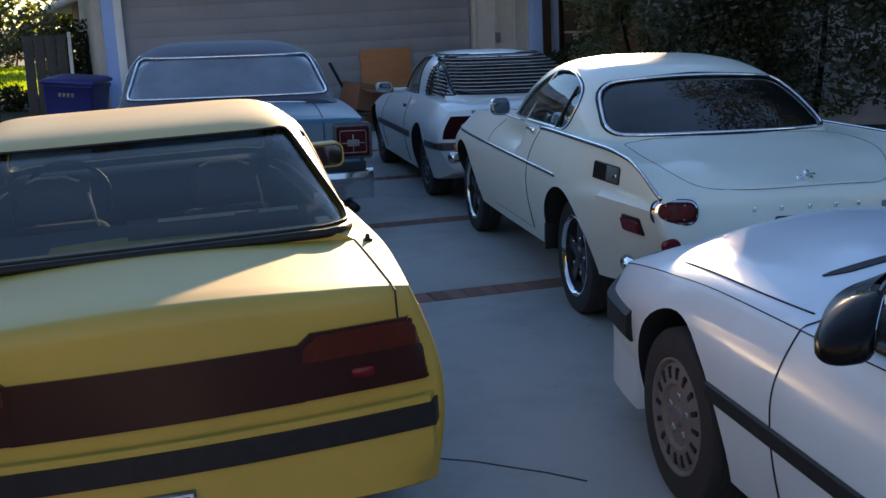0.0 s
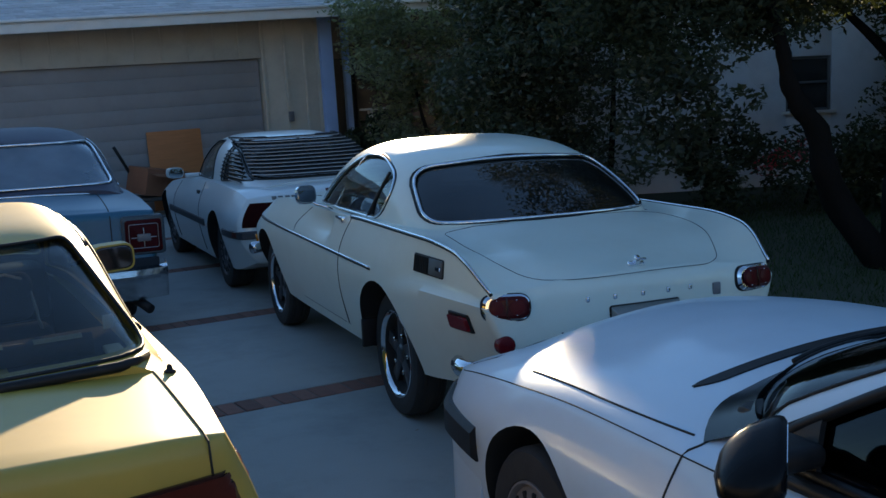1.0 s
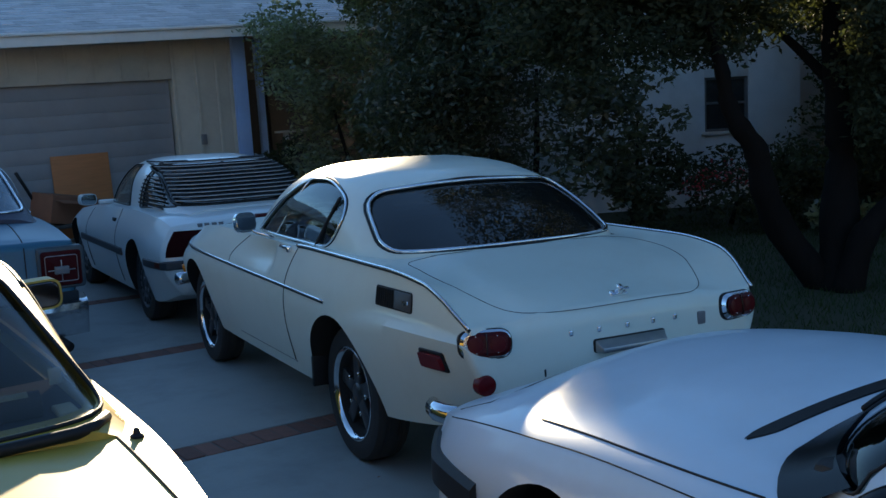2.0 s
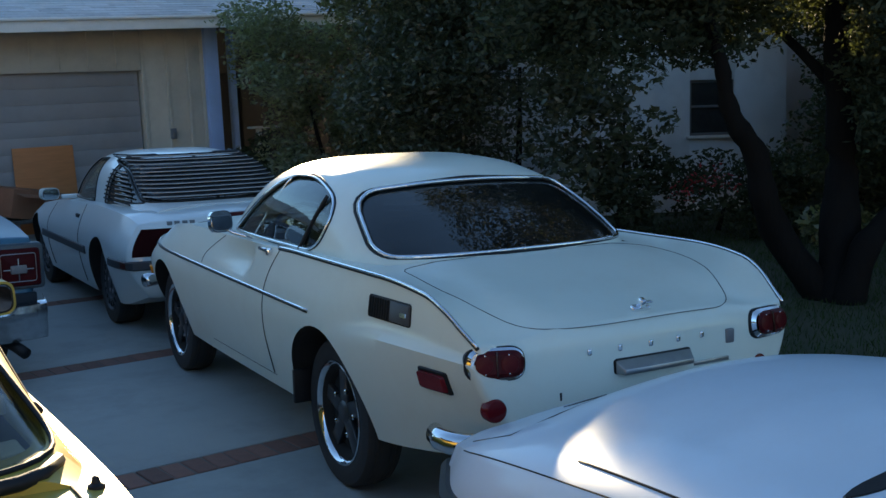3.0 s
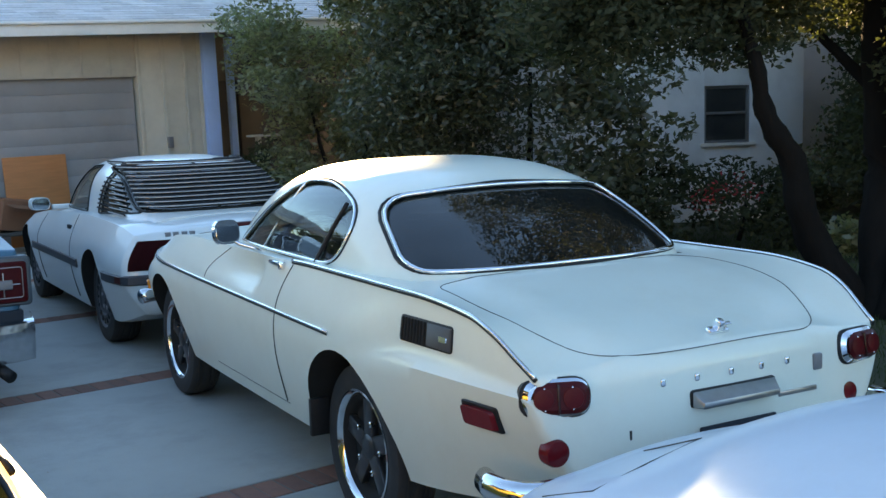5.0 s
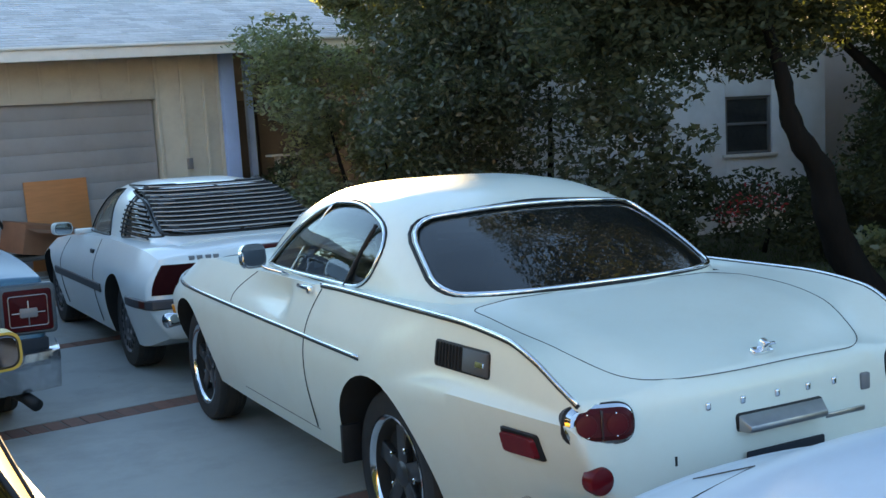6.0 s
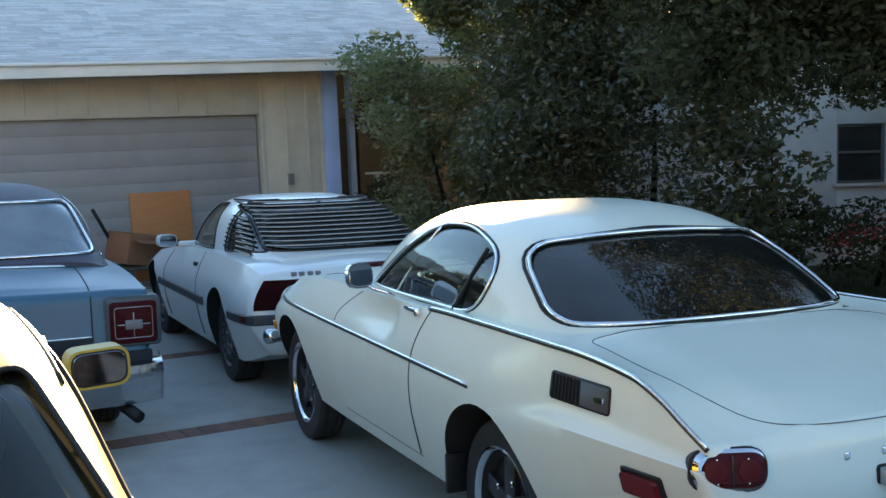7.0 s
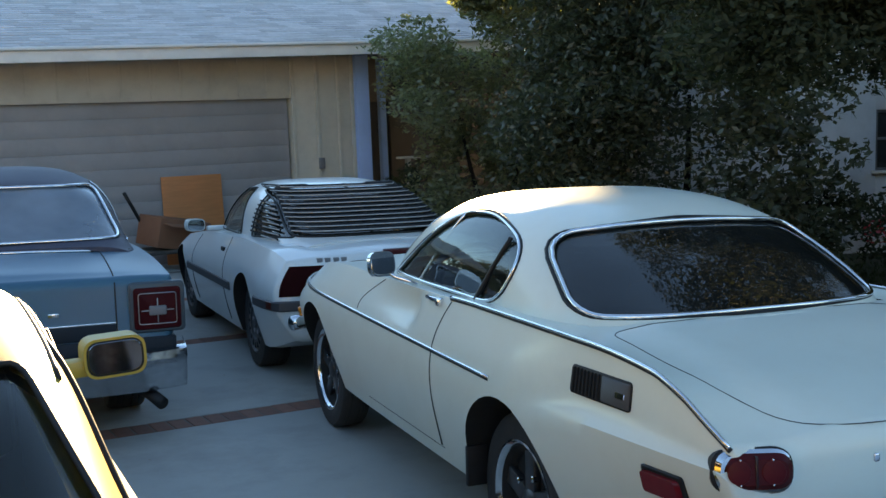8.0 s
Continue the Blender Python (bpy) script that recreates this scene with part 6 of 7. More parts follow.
for x in (WIN[0], WIN[1] - 0.04):
    slab("frame", (x, 0.03, WIN[2]), (x + 0.04, 0.098, WIN[3]), GREY_MARK, window)
for z in (WIN[2], (WIN[2] + WIN[3]) / 2, WIN[3] - 0.04):
    slab("frame", (WIN[0] + 0.04, 0.04, z), (WIN[1] - 0.04, 0.096, z + 0.035), GREY_MARK, window)
pane = slab("pane", (WIN[0] + 0.04, 0.06, WIN[2] + 0.035), (WIN[1] - 0.04, 0.066, WIN[3] - 0.04), DARK_PANE, window, 0)
slab("wall", (4.76, 2.2, -0.3), (9.6, 2.4, 3.6), WALL_WHITE, wing)
slab("wall", (9.4, 2.4, -0.3), (9.6, 7.0, 3.6), WALL_WHITE, wing)
part("roof", boxed((4.3, 1.8, 0), (10.0, 8.0, 0.05), 0, Matrix.Translation((0, 0, 3.1)) @ Matrix.Rotation(radians(14), 4, "X")), SHINGLE, wing)
slab("fascia", (-0.5, -0.3, 3.15), (5.4, -0.25, 3.3), TRIM, wing, 0.004)
part("roof", boxed((-0.5, -0.3, 0), (5.4, 6.0, 0.05), 0, Matrix.Translation((0, 0, 3.32)) @ Matrix.Rotation(radians(12), 4, "X")), SHINGLE, wing)


# ---- plants ----
def leaves(centre, radii, count, size, rng, hollow=0.45, flat=0.7, stem=None):
    """Corners of small folded leaves in an uneven clump."""
    c, r = np.array(centre), np.array(radii)
    d = rng.normal(size=(count, 3))
    d /= np.linalg.norm(d, axis=1)[:, None]
    k = hollow + (1 - hollow) * rng.random(count) ** 0.7
    bumps = 1 + 0.18 * np.sin(d[:, 0] * 7 + c[0] * 3) * np.cos(d[:, 1] * 6 + c[1]) + 0.12 * np.sin(d[:, 2] * 9 + c[2])
    p = c + d * r * (k * bumps)[:, None]
    a_ = rng.normal(size=(count, 3))
    a_[:, 2] *= flat
    a_ /= np.linalg.norm(a_, axis=1)[:, None]
    b_ = np.cross(a_, rng.normal(size=(count, 3)))
    b_ /= np.linalg.norm(b_, axis=1)[:, None]
    s = size * rng.uniform(0.6, 1.35, count)[:, None]
    return np.stack([p - a_ * s, p + b_ * s * 0.42, p + a_ * s, p - b_ * s * 0.42], 1)


def leaf_mesh(name, quads, mat, parent, label=""):
    v = quads.reshape(-1, 3)
    f = np.arange(len(v)).reshape(-1, 4)
    me = bpy.data.meshes.new(name)
    me.from_pydata(v.tolist(), [], f.tolist())
    me.materials.append(mat)
    ob = new(name, me)
    ob.parent = parent
    return tagged(ob, label) if label else ob


def plant(name, label, category, at, limbs, clumps, leaf, mats, seed, per_m3=2600, kind=""):
    """A tree or shrub. limbs: (radius, points); clumps: (centre, radii). Places are from its foot."""
    rng = np.random.default_rng(seed)
    root = thing(name, label, category, pose(*at), kind=kind)
    for i, (r, pts) in enumerate(limbs):
        pts = [Vector(p) for p in pts]
        fine = []
        for j in range(len(pts) - 1):
            p0, p1, p2, p3 = pts[max(j - 1, 0)], pts[j], pts[j + 1], pts[min(j + 2, len(pts) - 1)]
            for t in (0, 0.25, 0.5, 0.75):
                fine.append(0.5 * (2 * p1 + (p2 - p0) * t + (2 * p0 - 5 * p1 + 4 * p2 - p3) * t * t + (3 * p1 - p0 - 3 * p2 + p3) * t**3))
        fine.append(pts[-1])
        taper = [1 - 0.75 * k / len(fine) + 0.06 * math.sin(k * 1.7) for k in range(len(fine))]
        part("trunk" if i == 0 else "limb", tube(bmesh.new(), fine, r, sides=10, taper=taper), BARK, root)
    quads = [leaves(c, r, int(per_m3 * (r[0] * r[1] * r[2]) ** 0.75), leaf, rng) for c, r in clumps]
    leaf_mesh("crown", np.concatenate(quads), mats, root)
    return root


def scattered(seed, count, lo, hi, rlo, rhi):
    r = random.Random(seed)
    return [((r.uniform(lo[0], hi[0]), r.uniform(lo[1], hi[1]), r.uniform(lo[2], hi[2])), tuple(r.uniform(rlo, rhi) * k for k in (1, 1, 0.75))) for _ in range(count)]


# Clumps starting at z 3.2 or higher are added to shade the compact's bonnet.
plant("shrub", "tall light-green shrub beside the garage", "shrub", (3.55, 9.3, 0), [(0.05, [(0, 0, 0), (0.1, 0, 0.8), (0.3, 0.1, 1.8)]), (0.04, [(0, 0, 0), (-0.4, 0, 0.9), (-0.6, 0.1, 1.9)])],
      scattered(1, 30, (-1.45, -0.8, 1.75), (1.4, 0.9, 2.75), 0.26, 0.5) + scattered(61, 24, (-0.35, -0.8, 0.3), (1.4, 0.9, 1.8), 0.3, 0.5) + scattered(60, 18, (-0.5, -0.25, 3.2), (0.1, 0.25, 3.6), 0.2, 0.3) + scattered(63, 20, (-0.76, -0.2, 3.28), (-0.4, 0.2, 3.62), 0.12, 0.2) + scattered(64, 14, (-1.0, -0.6, 0.4), (-0.3, 0.5, 1.75), 0.22, 0.36) + scattered(41, 12, (0.0, -0.6, 2.4), (1.4, 0.6, 3.6), 0.35, 0.6) + scattered(47, 26, (-0.66, -0.3, 3.72), (0.45, 0.3, 4.5), 0.28, 0.42) + scattered(48, 12, (-0.34, -0.2, 3.42), (0.15, 0.2, 3.7), 0.25, 0.35) + scattered(49, 14, (-0.60, -0.25, 3.52), (-0.3, 0.25, 3.8), 0.22, 0.3) + scattered(39, 6, (-0.46, -0.2, 3.27), (-0.36, 0.2, 3.36), 0.18, 0.24) + scattered(40, 6, (-0.42, -0.15, 3.36), (-0.3, 0.15, 3.44), 0.2, 0.26) + scattered(52, 14, (-0.70, -0.15, 3.42), (-0.58, 0.15, 3.62), 0.15, 0.19), 0.040, LEAF_LIGHT, 1, 4600)
plant("shrub", "low dark shrub at the foot of the porch post", "shrub", (2.55, 10.7, 0), [(0.03, [(0, 0, 0), (0.05, 0, 0.4), (0.0, 0.05, 0.9)])],
      scattered(62, 16, (-0.22, -0.2, 0.35), (0.3, 0.2, 1.12), 0.15, 0.24), 0.05, LEAF, 62, 5200)
plant("shrub", "dense dark green shrub before the house", "shrub", (5.0, 7.6, 0), [(0.06, [(0, 0, 0), (0.1, 0, 0.9), (0.2, 0.1, 2.0)])],
      scattered(2, 50, (-2.0, -0.9, 0.3), (0.0, 0.8, 3.7), 0.35, 0.75) + scattered(42, 16, (-1.9, -0.8, 3.4), (0.4, 0.6, 5.0), 0.45, 0.8) + scattered(45, 40, (-2.55, -0.4, 3.5), (-0.3, 1.0, 5.2), 0.4, 0.6), 0.04, LEAF_WAXY, 2, 5200)
plant("shrub", "open shrub with pale leaves before a white wall", "shrub", (5.4, 6.0, 0), [(0.03, [(0, 0, 0), (0.1, 0, 0.7), (0.2, 0.1, 1.5)])],
      scattered(5, 34, (-0.9, -0.4, 0.4), (0.55, 0.4, 2.25), 0.22, 0.40), 0.055, LEAF_WAXY, 5, 2300)
plant("shrub", "low dark hedge shrub under the window", "shrub", (6.6, 5.6, 0), [(0.03, [(0, 0, 0), (0.1, 0, 0.3), (0.2, 0.1, 0.6)])],
      scattered(6, 26, (-1.6, -0.7, 0.1), (1.8, 0.8, 0.75), 0.25, 0.42), 0.045, LEAF, 6, 3800)
blooms = np.random.default_rng(8)
red = thing("flowers", "red blossoms on a dark shrub", "flower", pose(6.0, 5.0, 0), kind="stuff")
leaf_mesh("blossom", np.concatenate([leaves((0.3 * k - 0.5, 0.1 * k, 0.55 + 0.08 * (k % 3)), (0.2, 0.2, 0.15), 40, 0.025, blooms) for k in range(4)]), PETAL, red)
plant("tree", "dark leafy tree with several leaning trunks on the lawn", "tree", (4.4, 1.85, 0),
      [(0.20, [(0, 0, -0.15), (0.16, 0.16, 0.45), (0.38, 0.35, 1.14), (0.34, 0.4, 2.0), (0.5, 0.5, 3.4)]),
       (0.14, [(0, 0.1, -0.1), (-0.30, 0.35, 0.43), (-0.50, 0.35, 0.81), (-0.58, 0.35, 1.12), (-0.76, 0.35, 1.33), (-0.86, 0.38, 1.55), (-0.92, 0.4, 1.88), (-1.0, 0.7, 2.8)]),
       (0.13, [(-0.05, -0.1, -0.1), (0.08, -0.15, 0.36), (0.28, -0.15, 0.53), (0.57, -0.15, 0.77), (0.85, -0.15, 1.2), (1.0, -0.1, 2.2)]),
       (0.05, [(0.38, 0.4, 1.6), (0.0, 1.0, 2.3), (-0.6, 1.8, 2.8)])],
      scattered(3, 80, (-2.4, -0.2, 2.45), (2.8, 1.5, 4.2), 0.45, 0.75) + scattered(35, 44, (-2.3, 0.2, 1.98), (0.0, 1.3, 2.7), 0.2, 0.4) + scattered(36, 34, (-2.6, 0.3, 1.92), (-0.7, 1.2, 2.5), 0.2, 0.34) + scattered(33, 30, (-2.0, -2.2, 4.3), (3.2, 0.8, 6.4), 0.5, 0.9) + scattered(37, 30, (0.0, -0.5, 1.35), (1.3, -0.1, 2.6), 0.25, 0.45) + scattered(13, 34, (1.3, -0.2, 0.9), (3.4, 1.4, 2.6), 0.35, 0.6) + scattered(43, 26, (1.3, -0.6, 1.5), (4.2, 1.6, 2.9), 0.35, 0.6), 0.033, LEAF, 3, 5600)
plant("shrub", "dense dark shrub behind the lawn tree", "shrub", (9.0, 4.9, 0), [(0.06, [(0, 0, -0.1), (0.1, 0, 1.0), (-0.2, 0.1, 2.2)])],
      scattered(4, 84, (-0.9, -1.3, 0.3), (2.8, 1.0, 4.4), 0.45, 0.7), 0.045, LEAF, 4, 4000)
plant("tree", "broad dark tree beyond the lawn", "tree", (12.3, 5.2, 0), [(0.2, [(0, 0, -0.1), (0.1, 0, 1.2), (-0.2, 0.1, 2.6), (-0.4, 0.2, 4.4)])],
      scattered(21, 60, (-2.6, -2.6, 1.0), (3.0, 1.0, 6.5), 0.8, 1.3), 0.09, LEAF, 21, 1500)
plant("hedge", "tall dark hedge along the side of the garden", "hedge", (13.0, -2.0, 0), [(0.1, [(0, 0, -0.1), (0, 0, 1.0), (0, 0.1, 2.0)])],
      scattered(22, 50, (-0.8, -6.0, 0.5), (0.8, 7.0, 3.8), 0.8, 1.2), 0.09, LEAF, 22, 1300)

plant("shrub", "tall dark shrub at the corner of the house wing", "shrub", (11.0, 7.3, 0), [(0.08, [(0, 0, -0.1), (0.1, 0, 1.2), (0, 0.1, 3.2)])],
      scattered(7, 40, (-0.5, -0.9, 0.4), (2.4, 0.9, 3.4), 0.5, 0.8), 0.06, LEAF, 7, 3000)
plant("shrub", "small light-green garden shrub under the tree", "shrub", (6.9, 4.2, -0.05), [(0.02, [(0, 0, -0.1), (0.05, 0, 0.2), (0, 0.05, 0.35)])],
      scattered(9, 7, (-0.35, -0.2, 0.1), (0.35, 0.2, 0.32), 0.16, 0.26), 0.06, LEAF_LIGHT, 9, 4200)
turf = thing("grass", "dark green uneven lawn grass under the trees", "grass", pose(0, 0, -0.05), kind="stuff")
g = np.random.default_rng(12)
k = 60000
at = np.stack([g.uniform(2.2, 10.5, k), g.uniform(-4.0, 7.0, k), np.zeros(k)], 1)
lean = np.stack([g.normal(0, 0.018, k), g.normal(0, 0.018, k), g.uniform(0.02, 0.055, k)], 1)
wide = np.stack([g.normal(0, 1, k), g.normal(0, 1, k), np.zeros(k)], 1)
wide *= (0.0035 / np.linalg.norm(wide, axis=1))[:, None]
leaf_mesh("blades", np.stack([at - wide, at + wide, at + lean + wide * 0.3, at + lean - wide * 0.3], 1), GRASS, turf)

# things against the garage door
board = thing("plywood_board", "orange-brown plywood board leaning on the garage door", "board", HOUSE @ pose(-1.47, -0.02, 0.0, -4, 0, 1))
part("sheet", boxed((-0.40, -0.02, 0.0), (0.40, 0.0, 1.17), 0.003), WOOD, board)
carton = thing("cardboard_box", "open brown cardboard box on a pile of clutter", "box", HOUSE @ pose(-1.95, -0.55, 0.32, 6, 10, 22))
part("box", boxed((-0.38, -0.22, 0.0), (0.38, 0.22, 0.36), 0.006), BROWN, carton)
part("flap", boxed((-0.38, -0.40, 0.34), (0.38, -0.22, 0.348), 0.002, pose(0, 0, 0.0, 8)), BROWN, carton)
barrow = thing("handcart", "old cart with a curved dark handle", "cart", HOUSE @ pose(-2.35, -0.55, 0))
part("handle", tube(bmesh.new(), [(-0.15, -0.05, 1.03), (-0.05, 0, 0.85), (0.05, 0.05, 0.66), (0.25, 0.1, 0.52)], 0.022, sides=8), BLACK, barrow)
part("tray", boxed((-0.25, -0.25, 0.26), (0.75, 0.30, 0.32), 0.02), FENCE, barrow)
for x in (-0.1, 0.6):
    bm = bmesh.new()
    lathe(bm, [(-0.03, 0.02), (-0.03, 0.15), (0.03, 0.15), (0.03, 0.02)], 24)
    bmesh.ops.translate(bm, vec=(x, -0.2, 0.15), verts=bm.verts)
    part("wheel", bm, RUBBER, barrow)
rng = random.Random(9)
for k in range(5):
    sack = thing("bundle", "pale rumpled bundle piled by the garage door", "bundle", HOUSE @ pose(-1.75 + 0.2 * k + rng.uniform(-0.05, 0.05), -1.0 - 0.1 * (k % 2), 0, 0, 0, rng.uniform(0, 90)))
    bm = bmesh.new()
    bmesh.ops.create_icosphere(bm, subdivisions=3, radius=0.17)
    for v in bm.verts:
        v.co *= 1 + 0.22 * noise.noise(v.co * 7 + Vector((k, 0, 0)))
        v.co.z = max(-0.12, v.co.z * 0.75) + 0.12
    part("cloth", bm, (DIAL, GREY_MARK, BROWN)[k % 3], sack)

# left of the garage: bin, pier, neighbouring house, plants
bin_ = thing("recycling_bin", "dark blue wheeled recycling bin with its lid closed", "bin", pose(-4.5, 9.9, -0.05, 0, 4, -16) @ Matrix.Diagonal((0.95, 0.95, 0.88, 1)))
bm = bmesh.new()
rows = [[(x * k, y * k, z) for x, y in rounded([(-0.36, -0.34), (0.36, -0.34), (0.36, 0.34), (-0.36, 0.34)], 0.06, 4)] for z, k in ((0.04, 0.78), (0.5, 0.9), (0.98, 1.0), (0.985, 1.04), (1.03, 1.04))]
grid_mesh(bm, rows, True, True)
part("body", bm, BIN_BLUE, bin_)
bm = bmesh.new()
rows = [[(x * k, y * k, z + 0.05 * (y + 0.34)) for x, y in rounded([(-0.38, -0.37), (0.38, -0.37), (0.38, 0.36), (-0.38, 0.36)], 0.06, 4)] for z, k in ((1.032, 1.03), (1.07, 1.03), (1.10, 0.9), (1.115, 0.6))]
grid_mesh(bm, rows, True, True)
part("lid", bm, BIN_BLUE, bin_)
for k in range(4):
    part("mark", boxed((-0.12 + 0.06 * k, -0.352, 0.84), (-0.08 + 0.06 * k, -0.34, 0.90), 0.002), GREY_MARK, bin_)
for x in (-0.3, 0.3):
    bm = bmesh.new()
    lathe(bm, [(-0.03, 0.001), (-0.03, 0.12), (0.03, 0.12), (0.03, 0.001)], 20)
    bmesh.ops.translate(bm, vec=(x, 0.33, 0.12), verts=bm.verts)
    part("wheel", bm, RUBBER, bin_)
pier = thing("fence", "weathered grey board fence panel with a pale post", "fence", pose(-5.25, 11.8, -0.05, 0, 0, 8))
for k in range(3, 7):
    part("board", boxed((-0.6 + 0.155 * k, 0, 0), (-0.455 + 0.155 * k, 0.025, 1.52), 0.004), FENCE, pier)
part("post", boxed((0.50, -0.03, 0), (0.55, 0.06, 1.56), 0.006), TRIM, pier)
neighbour = thing("house", "pale neighbouring house with a gabled roof", "house", pose(-1.75, 21.0, -0.05, 0, 0, 0))
part("wall", prism([(-4.0, 0.0), (3.6, 0.0), (3.6, 2.1), (-0.2, 3.62), (-4.0, 2.1)], "y", 0, 6), NEIGHBOUR, neighbour, smooth=False)
bm = prism([(-4.5, 1.94), (-0.2, 3.64), (4.1, 1.94), (4.1, 2.08), (-0.2, 3.80), (-4.5, 2.08)], "y", -0.5, 6.5)
part("roof", bm, SHINGLE, neighbour, smooth=False)
part("barge_board", tube(bmesh.new(), [(-4.5, -0.52, 1.98), (-0.2, -0.52, 3.70), (4.1, -0.52, 1.98)], 0.09, sides=6), TRIM, neighbour)
for x in (-2.6, 0.3, 2.2):
    w = part("window", boxed((x, -0.03, 0.9), (x + 1.0, -0.002, 2.0)), DARK_ROOM, neighbour)
    part("frame", tube(bmesh.new(), [(x, -0.04, 0.9), (x + 1.0, -0.04, 0.9), (x + 1.0, -0.04, 2.0), (x, -0.04, 2.0)], 0.03, True, 6), TRIM, w)
plant("shrub", "sunlit yellow-green shrub by the fence", "shrub", (-6.2, 13.6, 0), [(0.04, [(0, 0, 0), (0.1, 0, 0.9), (0.2, 0.1, 2.0)])],
      scattered(31, 18, (-1.0, -0.5, 1.2), (0.9, 0.6, 3.0), 0.3, 0.55), 0.06, LEAF_LIGHT, 31, 1800)
plant("shrub", "dark shrub before the neighbouring house", "shrub", (-4.9, 14.5, 0), [(0.04, [(0, 0, 0), (0.1, 0, 0.9), (0.2, 0.1, 2.0)])],
      scattered(32, 18, (-0.35, -0.5, 0.4), (0.7, 0.6, 1.6), 0.3, 0.5), 0.06, LEAF, 32, 1800)
plant("tree", "leafy garden tree at the neighbouring house", "tree", (-9.5, 16.0, 0), [(0.14, [(0, 0, -0.1), (0.1, 0, 1.2), (-0.1, 0.1, 2.6), (0.1, 0.2, 4.0)])],
      scattered(34, 40, (-2.4, -1.6, 0.6), (2.2, 1.6, 5.0), 0.6, 1.0), 0.08, LEAF, 34, 1500)

# Added dark planting imitates the shaded near part of the lawn.
plant("shrub", "low dark planting added in place of shaded lawn", "shrub", (-7.4, 18.0, -0.05), [(0.02, [(0, 0, 0), (0.05, 0, 0.1), (0.1, 0.02, 0.25)])],
      scattered(37, 40, (-2.2, -0.4, 0.10), (1.3, 0.4, 0.42), 0.2, 0.3), 0.05, LEAF, 37, 2600)
# Dark backdrop added for the deep shade under the far trees.
plant("hedge", "dark hedge added as the tree shade beyond the sunny lawn", "hedge", (-11.0, 44.0, -0.1), [(0.05, [(0, 0, 0), (0.1, 0, 0.5), (0.2, 0.1, 1.2)])],
      scattered(35, 46, (-6.0, -0.5, 0.2), (6.0, 0.6, 1.35), 0.5, 0.8), 0.12, LEAF, 35, 420)
plant("tree", "sunlit yellow-green tree beyond the far lawn", "tree", (-11.0, 39.5, -0.1), [(0.16, [(0, 0, -0.1), (0.1, 0, 1.2), (-0.1, 0.1, 2.6), (0.1, 0.2, 4.0)])],
      scattered(36, 60, (-4.5, -0.9, 1.6), (5.5, 0.9, 6.0), 0.7, 1.1), 0.16, LEAF_SUNNY, 36, 330)
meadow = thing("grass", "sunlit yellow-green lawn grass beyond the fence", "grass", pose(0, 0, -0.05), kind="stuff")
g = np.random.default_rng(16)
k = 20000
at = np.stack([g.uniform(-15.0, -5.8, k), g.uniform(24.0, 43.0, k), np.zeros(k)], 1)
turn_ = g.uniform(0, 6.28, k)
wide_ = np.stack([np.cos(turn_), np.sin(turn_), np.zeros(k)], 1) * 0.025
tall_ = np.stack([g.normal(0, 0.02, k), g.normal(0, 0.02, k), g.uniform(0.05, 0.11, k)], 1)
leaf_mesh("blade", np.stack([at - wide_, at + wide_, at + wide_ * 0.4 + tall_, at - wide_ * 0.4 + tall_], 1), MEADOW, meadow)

litter = thing("leaf_litter", "few small dry leaves and specks on the concrete", "leaf", pose(0, 0, 0.004), kind="stuff")
g = np.random.default_rng(15)
k = 90
at = np.stack([g.uniform(-4.2, 1.2, k), g.uniform(-5.0, 9.5, k), g.uniform(0.0, 0.004, k)], 1)
turn_ = g.uniform(0, 6.28, k)
a_ = np.stack([np.cos(turn_), np.sin(turn_), np.full(k, 0.12)], 1) * g.uniform(0.004, 0.014, k)[:, None]
b_ = np.stack([-np.sin(turn_), np.cos(turn_), np.full(k, 0.1)], 1) * g.uniform(0.002, 0.006, k)[:, None]
leaf_mesh("leaf", np.stack([at - a_, at + b_, at + a_, at - b_], 1), BROWN, litter)

# crack and grit on the slab
crack = [(-1.86, -1.79), (-1.72, -1.86), (-1.60, -1.95), (-1.50, -2.02), (-1.38, -2.13)]
part("crack", band([Vector((x, y, 0.0)) for x, y in crack], 0.003, 0.012), GAP, None)
bpy.data.objects["crack"].parent = driveway
bpy.data.objects["crack"].matrix_parent_inverse = DRIVE.inverted()

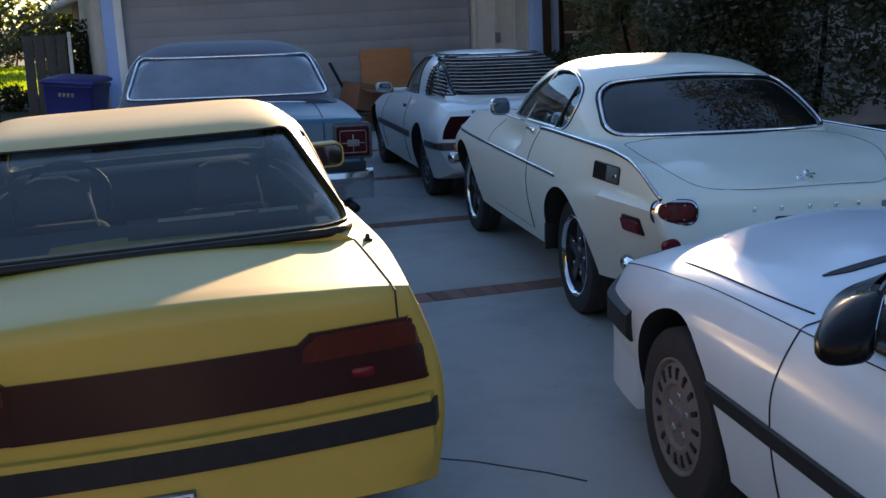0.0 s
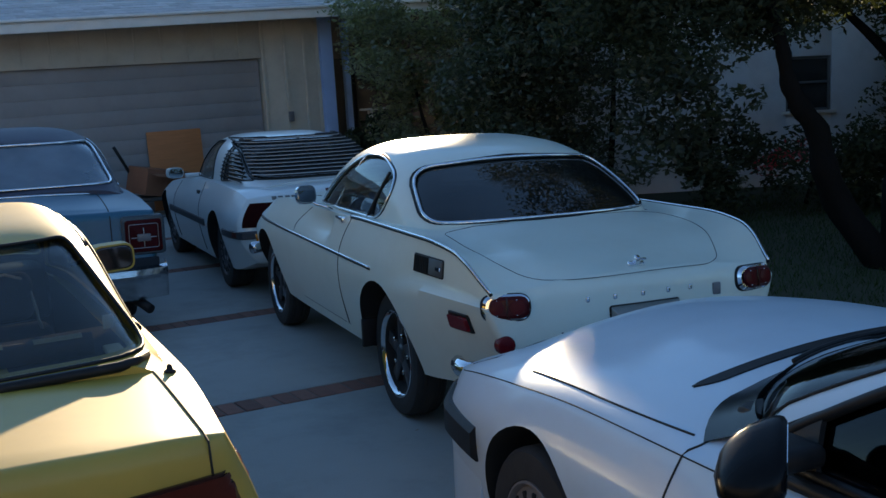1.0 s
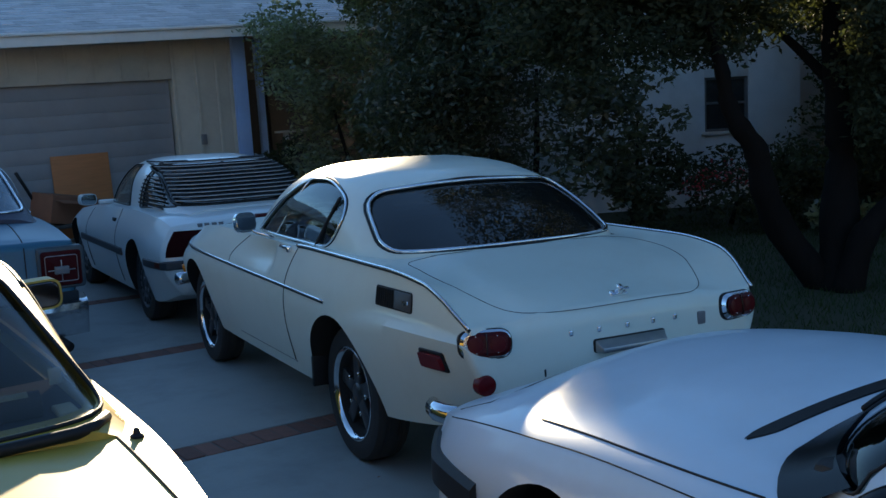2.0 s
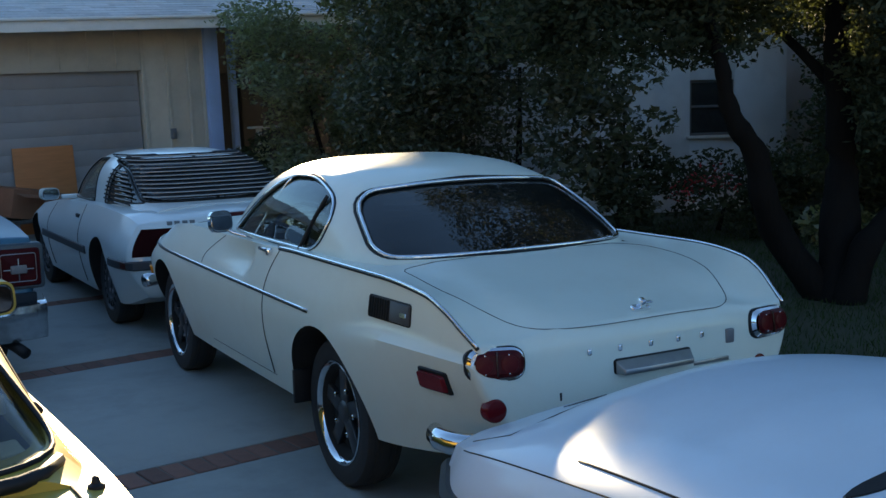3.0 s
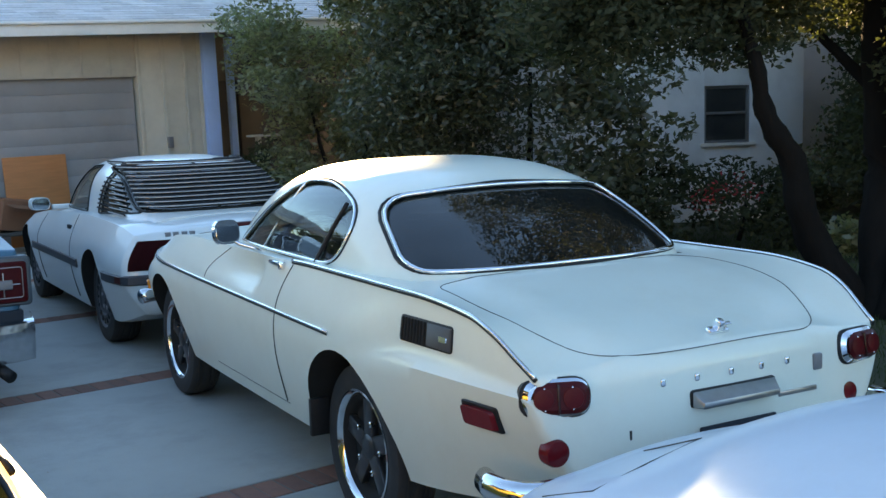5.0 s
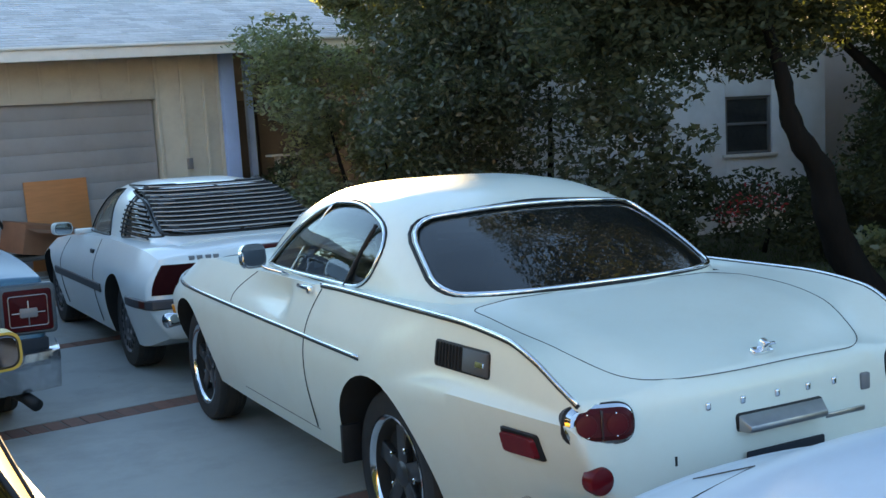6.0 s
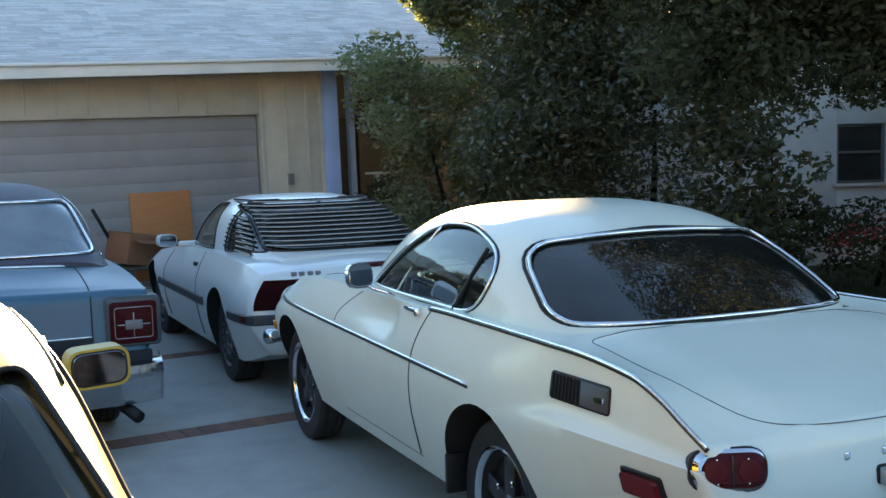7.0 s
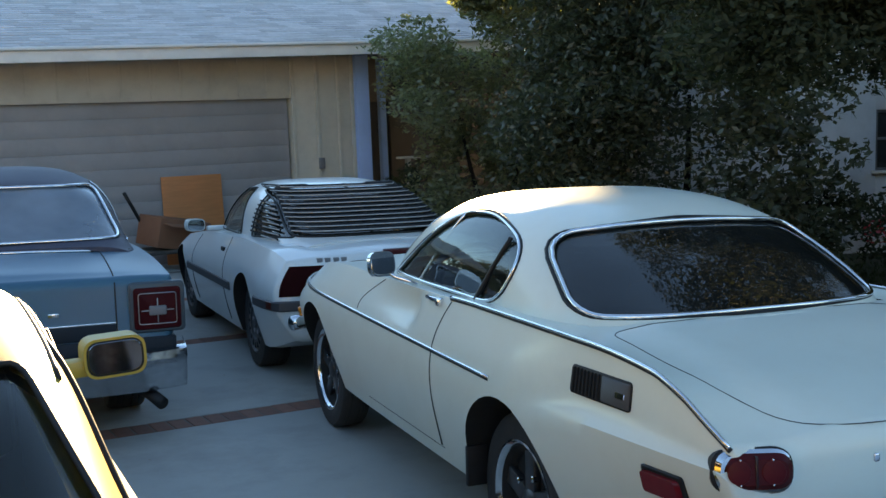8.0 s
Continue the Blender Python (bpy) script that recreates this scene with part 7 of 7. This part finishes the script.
# ---- round the place: unseen street, trees and houses, added for reflections and bounce light ----
street = tagged(part("road", boxed((-60, -26, -0.2), (60, -17, -0.045), 0), ROAD), "grey asphalt street along the front gardens", "road", kind="structure")
kerb = tagged(part("kerb", boxed((-60, -17.0, -0.2), (60, -16.8, 0.02), 0.01), CONCRETE), "concrete kerb along the street", "kerb", kind="structure")
# Added trees out of view keep the horizon glow out of reflections.
for k, (x, y, n_, hi, wide) in enumerate(((-26, -41, 40, 11.0, 6.0), (-11, -42, 40, 12.0, 6.0), (4, -41, 40, 10.5, 6.0), (19, -42, 40, 11.5, 6.0), (-22, -9, 40, 9.5, 4.0), (-22, 0, 40, 9.0, 4.0), (-23, 9, 40, 10.0, 4.0), (-20, -20, 30, 9.0, 4.0), (20, -12, 36, 9.0, 5.0), (21, -3, 36, 9.0, 4.0), (22, 6, 36, 9.0, 4.0))):
    plant("tree", "unseen far tree added to block horizon glow", "tree", (x, y, -0.05), [(0.25, [(0, 0, -0.1), (0.1, 0, 1.2), (-0.1, 0.1, 2.6), (0.1, 0.2, hi * 0.8)])],
          scattered(50 + k, n_, (-wide, -1.5, 0.8), (wide, 1.5, hi), 1.4, 2.2), 0.22, LEAF, 50 + k, 260)

# Houses out of view, added to throw warm light on the cars.
side_house = thing("house", "unseen beige house with a low gabled roof, added for warm bounce light", "house", pose(-13.2, -2.0, -0.05))
part("wall", boxed((-2.6, -7.0, 0), (2.6, 7.0, 2.9)), NEIGHBOUR, side_house)
part("roof", prism([(-3.2, 2.85), (3.2, 2.85), (0, 4.7)], "y", -7.5, 7.5), SHINGLE, side_house, smooth=False)
for y in (-5.0, -1.2, 3.2):
    w = part("window", boxed((2.6, y, 0.9), (2.63, y + 1.3, 2.1)), DARK_ROOM, side_house)
    part("frame", tube(bmesh.new(), [(2.64, y, 0.9), (2.64, y + 1.3, 0.9), (2.64, y + 1.3, 2.1), (2.64, y, 2.1)], 0.035, True, 6), TRIM, w)
for x, w_ in ((-20, 6.5), (-3.5, 7.0), (14, 7.0)):
    over = thing("house", "unseen beige house across the street, added for warm bounce light", "house", pose(x, -29.5, -0.05))
    part("wall", boxed((-w_, -6, 0), (w_, 0, 3.4)), NEIGHBOUR, over)
    part("roof", prism([(-6.6, 3.3), (0.6, 3.3), (-3.0, 5.2)], "x", -w_ - 0.5, w_ + 0.5), SHINGLE, over, smooth=False)
    for dx in (-4.5, -0.8, 3.2):
        w = part("window", boxed((dx, 0.0, 0.9), (dx + 1.5, 0.03, 2.2)), DARK_ROOM, over)
        part("frame", tube(bmesh.new(), [(dx, 0.04, 0.9), (dx + 1.5, 0.04, 0.9), (dx + 1.5, 0.04, 2.2), (dx, 0.04, 2.2)], 0.04, True, 6), TRIM, w)
